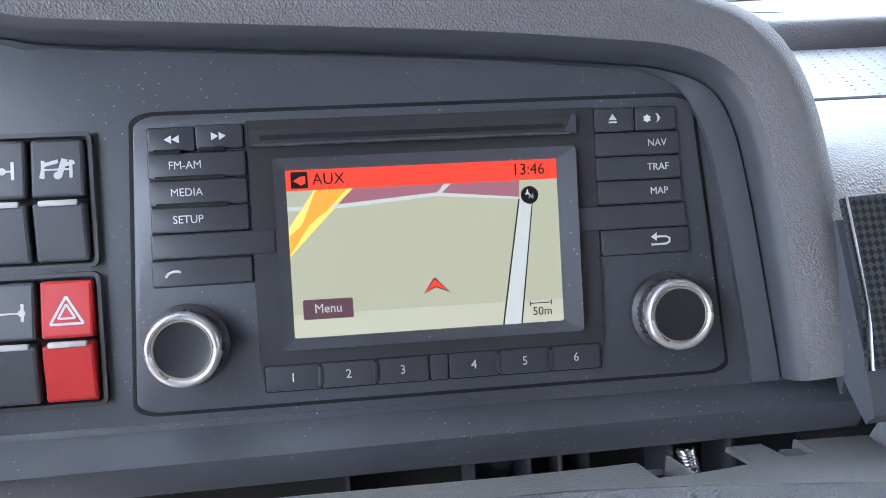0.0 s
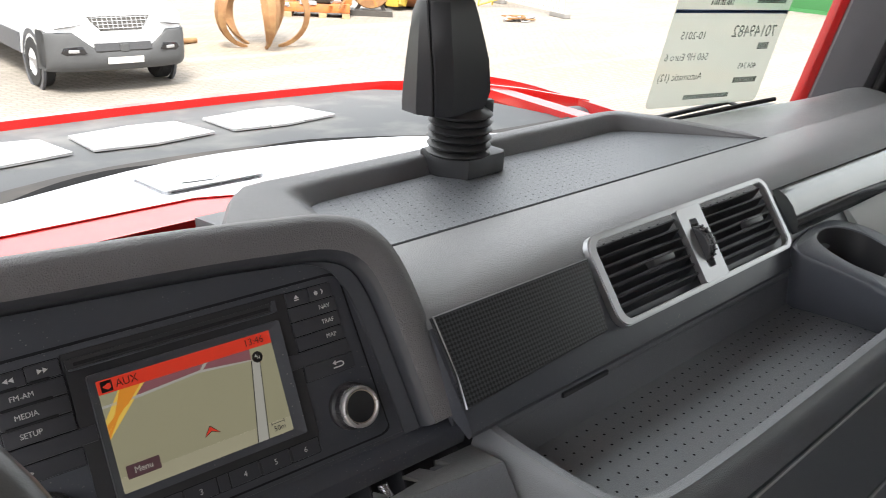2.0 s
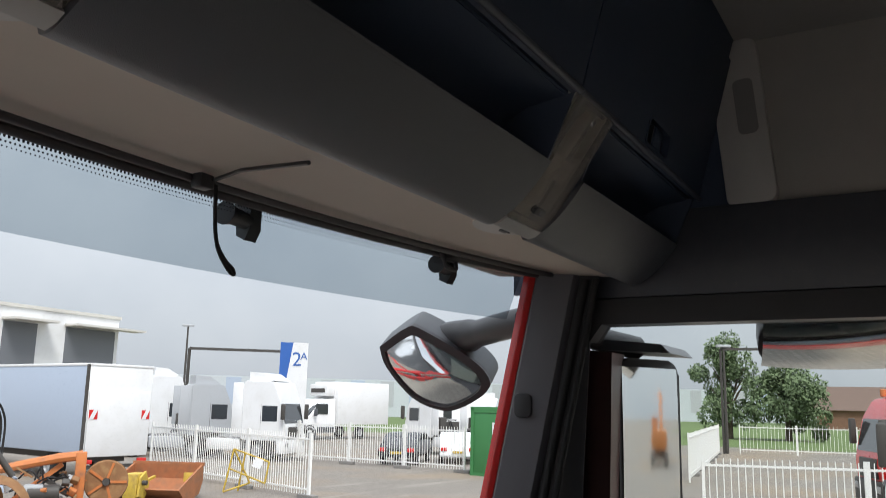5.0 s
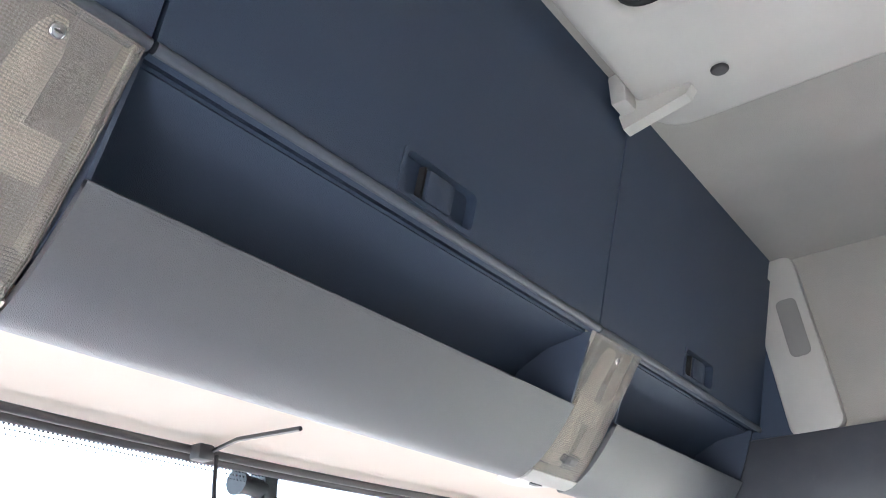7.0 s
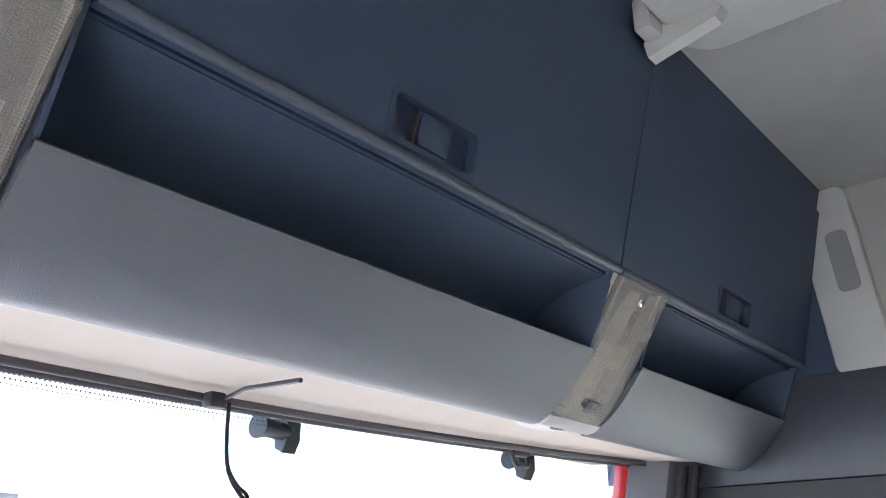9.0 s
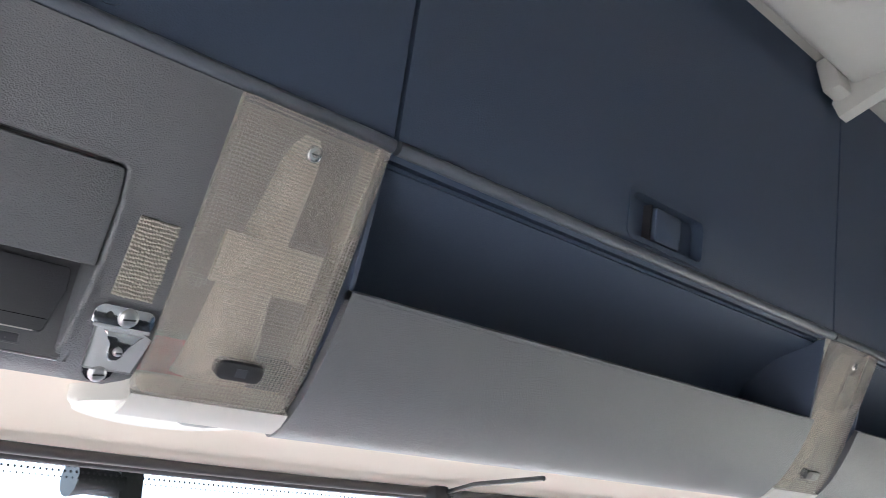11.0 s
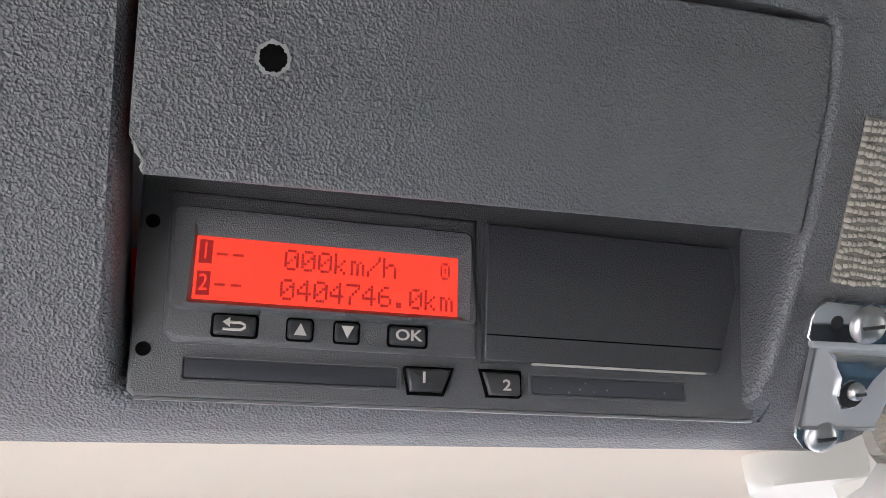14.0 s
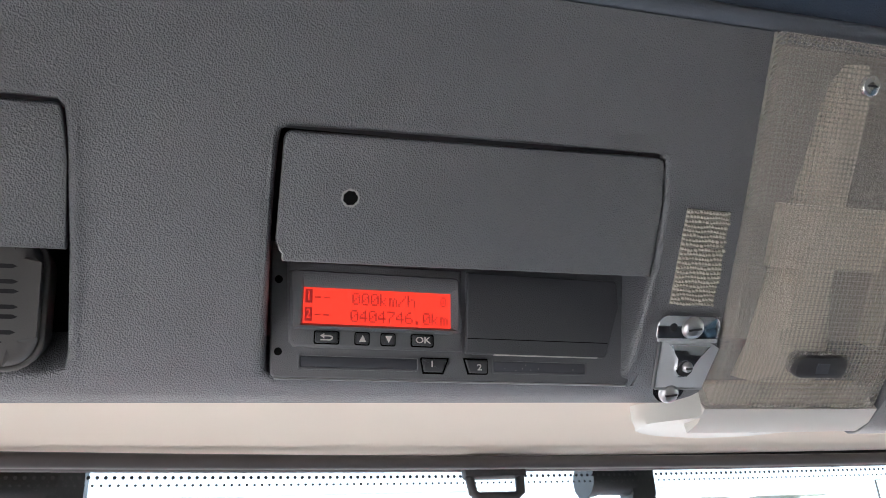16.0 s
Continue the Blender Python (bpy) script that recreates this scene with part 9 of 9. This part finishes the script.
for k in range(5):
    part("spoke", box(0.1, 0.5, -0.03, 0.03, 0.16, 0.19), ORANGE, reel, m=pose(0, 0, 0.72, 90, 0, 0) @ pose(0, 0, 0, 0, 0, 72 * k))
part("hub", tube([(0, -0.24, 0.72), (0, 0.24, 0.72)], 0.09, 12), DARKSTEEL, reel, smooth=60)
part("stand", bar((-0.4, 0, 0.1), (0, 0, 0.72), 0.09), DARKSTEEL, reel)
part("stand", bar((0.4, 0, 0.1), (0, 0, 0.72), 0.09), DARKSTEEL, reel)
part("timber", box(-0.6, 0.6, -0.35, 0.35, 0, 0.14), DARKSTEEL, reel)
ym = thing("yellow_coupler", "yellow greasy excavator coupler on the ground", "coupler", at(15.9, 19.0, 25))
part("frame", box(-0.3, 0.3, -0.2, 0.2, 0.1, 0.8, 0.05), YELLOW, ym, smooth=40)
part("ear", plate([(-0.3, 0.1), (0.1, 0.0), (0.35, 0.35), (0.1, 0.75), (-0.2, 0.6)], -0.03, 0.03), YELLOW, ym, m=pose(0, -0.25, 0.1, 90, 0, 0))
part("pin", tube([(-0.1, -0.4, 0.55), (-0.1, 0.4, 0.55)], 0.07, 10), DARKSTEEL, ym, smooth=60)
part("rod", bar((0.2, 0, 0.45), (1.1, -0.1, 0.62), 0.07), YELLOW, ym)
BUCKET = material("red_rust", (0.36, 0.14, 0.06), 0.75, vary=0.3, scale=5, stain_or_glare=(0.22, 0.12, 0.07), stain_or_glare_scale=4, stain_or_glare_amount=0.6, grain=0.3, grain_scale=50)
bucket = thing("excavator_bucket", "large rust-red excavator bucket lying open", "bucket", at(17.0, 19.3, 114))
prof = [(-0.65, 0.95), (-0.7, 0.5), (-0.45, 0.12), (0.1, 0.0), (0.6, 0.06), (1.05, 0.35)]
inner = [(x * 0.94, z * 0.94 + 0.05) for x, z in prof]
bm = bmesh.new()
a = prism([(y, z) for y, z in prof] + [(y, z) for y, z in inner[::-1]], -1.05, 1.05)
merge(bm, a)
part("shell", bm, BUCKET, bucket, smooth=30)
for s in (-1, 1):
    part("cheek", prism([(y, z) for y, z in prof], s * 1.05 - 0.03, s * 1.05 + 0.03), BUCKET, bucket, smooth=30)
part("lip", box(-1.1, 1.1, -0.72, -0.62, 0.9, 1.0), BUCKET, bucket)
part("hinge", box(-0.9, -0.5, -0.9, -0.6, 0.3, 0.7, 0.03), YELLOW, bucket, smooth=40)
hf = thing("pipe_stand", "yellow tubular steel stand leaning by the fence", "stand", at(19.6, 18.4, -45))
for a, b in (((-0.6, 0, 0.05), (-0.35, 0, 1.35)), ((-0.35, 0, 1.35), (0.75, 0, 0.95)), ((0.75, 0, 0.95), (0.65, 0, 0.3)), ((0.65, 0, 0.3), (-0.45, 0, 0.75)), ((-0.6, 0, 0.05), (0.2, 0.2, 0.3)), ((0.2, 0.2, 0.3), (-0.35, 0, 1.35)), ((-0.15, 0.3, 0.05), (0.0, 0, 1.2))):
    part("tube", tube([a, b], 0.028, 8), YELLOW, hf, smooth=60)
part("tag", box(-0.08, 0.2, -0.05, -0.03, 0.85, 1.15), WHITE, hf, "white tag", m=pose(0, 0, 0, 0, 20, 0))
scrap = thing("chain_heap", "small heap of rusty chain and cable", "scrap", at(17.6, 15.7, 0))
for i in range(14):
    p = [(rnd.uniform(-0.6, 0.6), rnd.uniform(-0.3, 0.3), rnd.uniform(0.02, 0.16)) for _ in range(4)]
    part("cable", tube(smooth_curve(p, 4), 0.022, 6), STEEL if i % 3 else RUST, scrap, smooth=60)
for x, y, ang, L in ((7.35, 15.6, 20, 0.9), (6.9, 15.2, -35, 0.5)):
    rb = thing("steel_offcut", "short rusty steel offcut lying on the paving", "scrap", at(x, y, ang), group="steel offcuts")
    part("bar", tube([(-L / 2, 0, 0.06), (0, 0.03, 0.07), (L / 2, 0, 0.05)], 0.06, 8), RUST, rb, smooth=60)

# stillage racks and a pallet
rack = thing("stillage_rack", "grey steel stillage frame filled with rusty forks", "rack", at(1.5, 16.0, 4))
for x in (-1.6, -0.55, 0.55, 1.55):
    for y in (0, 1.1):
        part("upright", box(x - 0.05, x + 0.05, y - 0.05, y + 0.05, 0, 2.3), GREYBODY, rack)
for z in (0.15, 1.05, 1.65, 2.25):
    for y in (0, 1.1):
        part("rail", box(-1.65, 1.6, y - 0.04, y + 0.04, z - 0.05, z + 0.05), GREYBODY, rack)
part("base", box(-1.65, 1.6, 0, 1.1, 0.05, 0.16), WOOD, rack)
for i in range(7):
    part("fork", tube(smooth_curve([(-1.4 + 0.42 * i, -0.08, 0.2), (-1.42 + 0.42 * i, -0.1, 0.8), (-1.38 + 0.42 * i, 0.0, 1.6), (-1.3 + 0.42 * i, 0.3, 1.8)], 4), 0.05, 6), RUST if i % 2 else GREYBODY, rack, smooth=60)
for i in range(6):
    part("part_box", box(-1.3 + 0.45 * i, -1.0 + 0.45 * i, 0.3, 0.9, 0.16, 0.5 + 0.12 * (i % 3), 0.02), DARKSTEEL if i % 2 else YELLOW, rack, smooth=40)
pal = thing("pallet", "wooden pallet loaded with yellow and blue machine parts", "pallet", at(1.95, 13.95, -3))
for y in (-0.45, 0, 0.45):
    part("bearer", box(-0.62, 0.62, y - 0.05, y + 0.05, 0.0, 0.11), WOOD, pal)
for i in range(6):
    part("board", box(-0.62 + 0.23 * i, -0.50 + 0.23 * i, -0.5, 0.5, 0.11, 0.135), WOOD, pal)
part("blue_tray", box(-0.55, 0.15, -0.4, 0.3, 0.135, 0.26, 0.02), material("blue_crate", (0.06, 0.11, 0.28), 0.5), pal, "blue tray", 40)
part("shield", plate([(-0.2, 0), (0.28, 0), (0.28, 0.4), (0.05, 0.48), (-0.2, 0.38)], 0, 0.05), YELLOW, pal, "yellow steel shield", m=pose(0.1, 0.25, 0.3, 80, 0, 10))
for i in range(9):
    x, y = rnd.uniform(-0.45, 0.5), rnd.uniform(-0.35, 0.3)
    part("piece", lathe([(0, 0.16), (0.07, 0.14), (0.1, 0.05), (0.09, 0), (0, 0)], 12), (YELLOW, STEEL, WHITE, RUST)[i % 4], pal, smooth=40, m=pose(x, y, 0.2, rnd.uniform(0, 60), 0, 0))
van("green_van", at(-2.9, 12.6, 8), "green van with a silver front parked by a white post", GREEN)
post = thing("white_post", "white steel post on a dark foot", "post", at(-0.66, 13.2, 0))
part("post", box(-0.05, 0.05, -0.05, 0.05, 0, 2.4), FENCE, post)
part("foot", box(-0.35, 0.35, -0.15, 0.15, 0, 0.12, 0.02), CONCRETE, post)

# excavator standing behind the lorry, seen in the door mirror
ex = thing("excavator", "orange tracked excavator with a raised boom", "excavator", at(17.0, -36.0, 25))
EXC = material("excavator_paint", (0.60, 0.22, 0.06), 0.5, vary=0.12, scale=3)
for s in (-1, 1):
    part("track", prism([(-1.9, 0.35), (-1.6, 0.0), (1.6, 0.0), (1.9, 0.35), (1.6, 0.8), (-1.6, 0.8)], s * 1.1 - 0.28, s * 1.1 + 0.28), DARKSTEEL, ex, "dark crawler track", 30)
part("undercarriage", box(-0.85, 0.85, -0.9, 0.9, 0.4, 0.95, 0.05), DARKSTEEL, ex, smooth=40)
part("house", box(-1.25, 1.25, -0.9, 1.9, 0.98, 2.1, 0.12), EXC, ex, smooth=40)
cabx = part("cab", prism([(-1.3, 1.0), (-1.45, 1.9), (-1.1, 2.85), (0.3, 2.9), (0.4, 1.0)], -1.2, -0.3), EXC, ex, "cab with dark windows", 30)
part("cab_window", box(-1.215, -1.2, -1.1, 0.1, 1.9, 2.7), DARKGLASS, cabx)
part("boom", tube(smooth_curve([(0.3, -1.0, 1.6), (0.3, -2.2, 3.6), (0.3, -3.2, 4.4), (0.3, -4.4, 4.3), (0.3, -5.2, 3.9)], 3), 0.26, 6), EXC, ex, smooth=40)
part("stick", tube([(0.3, -5.0, 4.3), (0.3, -5.3, 3.2), (0.3, -5.1, 1.6)], [0.22, 0.2, 0.14], 6), EXC, ex, smooth=40)
part("ram", tube([(0.3, -3.0, 4.8), (0.3, -5.0, 4.5)], 0.09, 8), STEEL, ex, smooth=60)
part("bucket", prism([(-5.6, 1.7), (-4.8, 1.7), (-4.5, 1.0), (-4.9, 0.5), (-5.4, 0.7)], -0.3, 0.9), DARKSTEEL, ex, smooth=30)
cone = thing("traffic_cone", "orange traffic cone on the paving", "cone", at(5.2, -9.5, 0))
part("cone", lathe([(0, 0.75), (0.04, 0.75), (0.17, 0.04), (0.24, 0.04), (0.24, 0), (0, 0)], 20), ORANGE, cone, smooth=30)

# ---- sign, masts and gantries ----
sign = thing("lane_sign", "tall white and blue sign board marked 2A", "sign", at(37.6, 31.8, -50))
part("board", box(-0.75, 0.85, -0.1, 0.1, 0.0, 6.2), WHITE, sign)
part("blue_edge", plate([(-0.75, 3.9), (-0.35, 3.9), (-0.02, 6.2), (-0.75, 6.2)], 0.1, 0.112), material("blue_sign", (0.03, 0.12, 0.42), 0.5), sign, "blue slanted field", m=frame_matrix((0, 0, 0), (1, 0, 0), (0, 0, 1)))
lettering("2", 1.15, material("sign_ink", (0.03, 0.12, 0.40), 0.5), sign, frame_matrix((0.22, -0.115, 5.2), (1, 0, 0), (0, 0, 1)))
lettering("A", 0.6, bpy.data.materials["sign_ink"], sign, frame_matrix((0.62, -0.115, 5.4), (1, 0, 0), (0, 0, 1)))


def mast(x, y, h, label="grey steel light mast with a small lamp head"):
    ob = thing("light_mast", label, "street lamp", at(x, y, -50), group="light masts")
    part("pole", tube([(0, 0, 0), (0, 0, h)], [0.12, 0.07], 10), DARKSTEEL, ob, smooth=60)
    part("head", box(-0.5, 0.5, -0.15, 0.15, h, h + 0.18, 0.04), GREYBODY, ob, smooth=40)


mast(51.3, 55.2, 9.0)
mast(58.0, 11.6, 7.0)


def gantry(a, b, h):
    ob = thing("height_gantry", "dark steel height limit gantry", "gantry", group="gantries")
    for p in (a, b):
        part("post", box(-0.07, 0.07, -0.07, 0.07, 0, h), DARKSTEEL, ob, m=at(*p, 0))
    part("beam", bar((*a, GROUND_Z + h), (*b, GROUND_Z + h), 0.17), DARKSTEEL, ob)


gantry((37.7, 40.4), (42.2, 35.7), 6.0)
gantry((58.0, 11.8), (66.0, -14.0), 6.9)

# ---- buildings ----
LOADDOOR = material("grey_loading_door", (0.16, 0.17, 0.19), 0.5, vary=0.06)
hall = thing("white_hall", "white flat-roofed hall with dark loading windows and canopies", "building", at(57.0, 71.2, 184.7))
part("wall", box(0, 60, -25, 0, 0, 10.75), WHITE, hall)
part("roof_edge", box(-0.15, 60, -25.2, 0.15, 10.6, 10.9), WHITEPL, hall)
for x in (0.5, 9.7, 18.0, 27.0):
    w = part("window", box(x, x + (6.0 if x < 6 else 3.5), 0.0, 0.08, 3.2, 9.3), LOADDOOR, hall, "dark grey loading door")
    part("canopy", box(x - (2.5 if x < 6 else 1.0), x + (6.2 if x < 6 else 3.7), 0.0, 1.8, 9.4, 9.6), WHITEPL, hall, "white canopy")
far = thing("far_warehouse", "long pale warehouse with grey and blue stripes", "building", at(140, 95, -42))
part("wall", box(-60, 110, 0, 20, 0, 7.2), material("pale_cladding", (0.50, 0.54, 0.57), 0.6), far)
for i in range(28):
    part("stripe", box(-60 + 6 * i, -57.2 + 6 * i, -0.06, 0.0, 2.0, 7.0), (GREYBODY, BLUEGREY)[i % 2], far, "grey cladding stripe")
part("blue_sign", box(-12, 0, -0.12, -0.06, 4.6, 6.2), bpy.data.materials["blue_sign"], far, "plain blue sign board")
low = thing("brick_barn", "low brown brick barn with a tiled roof behind the field", "building", at(150, 2, -85))
part("wall", box(-14, 14, 0, 10, 0, 3.2), material("brown_brick", (0.22, 0.12, 0.08), 0.9, vary=0.25, scale=2), low)
part("roof", prism([(-0.5, 3.1), (5, 7.0), (10.5, 3.1)], -14.5, 14.5), material("brown_tiles", (0.16, 0.11, 0.09), 0.9, vary=0.25, scale=2), low)

# ---- trees ----
LEAF = material("leaves", (0.125, 0.175, 0.085), 0.8, vary=0.45, scale=0.9)
BARK = material("bark", (0.10, 0.08, 0.06), 0.95, vary=0.3)


def tree(x, y, h, spread, seed):
    r = random.Random(seed)
    ob = thing("tree", "broad leafy green tree standing beyond the gate", "tree", at(x, y, 0), group="trees beyond the gate")
    part("trunk", tube([(0, 0, 0), (0.1, 0, h * 0.25), (0.0, 0.1, h * 0.55)], [0.35, 0.26, 0.14], 8), BARK, ob, smooth=60)
    bm = bmesh.new()
    blobs = []
    for i in range(7):
        a = r.uniform(0, 6.28)
        rr = spread * r.uniform(0.3, 0.62)
        z = h * r.uniform(0.35, 0.75)
        part("limb", tube([(0, 0, h * r.uniform(0.2, 0.4)), (rr * math.cos(a) * 0.5, rr * math.sin(a) * 0.5, z * 0.8), (rr * math.cos(a), rr * math.sin(a), z)], [0.14, 0.1, 0.04], 6), BARK, ob, smooth=60)
    for i in range(34):
        a, k = r.uniform(0, 6.28), r.random() ** 0.5
        z = r.uniform(0.10, 0.93)
        w = spread * (0.95 if z < 0.6 else 0.95 * (1.02 - z) / 0.42)
        blobs.append((Vector((w * k * math.cos(a), w * k * math.sin(a), h * z)), spread * r.uniform(0.2, 0.36)))
    for c, rad in blobs:
        for _ in range(260):
            d = Vector((r.gauss(0, 1), r.gauss(0, 1), r.gauss(0, 0.8))).normalized() * rad * r.uniform(0.7, 1.08)
            p = c + d
            u = Vector((r.gauss(0, 1), r.gauss(0, 1), r.gauss(0, 1))).normalized()
            v = u.orthogonal().normalized()
            s = r.uniform(0.10, 0.22)
            q = [bm.verts.new(p + u * s * e + v * s * 0.7 * f) for e, f in ((-1, 0), (0, -1), (1, 0), (0, 1))]
            bm.faces.new(q)
    tagged(part("crown", bm, LEAF, ob), kind="stuff")


tree(88, 17.4, 10.6, 3.5, 6)
tree(88, 11.9, 7.5, 3.7, 3)
tree(120, -3.0, 8.0, 4.0, 5)
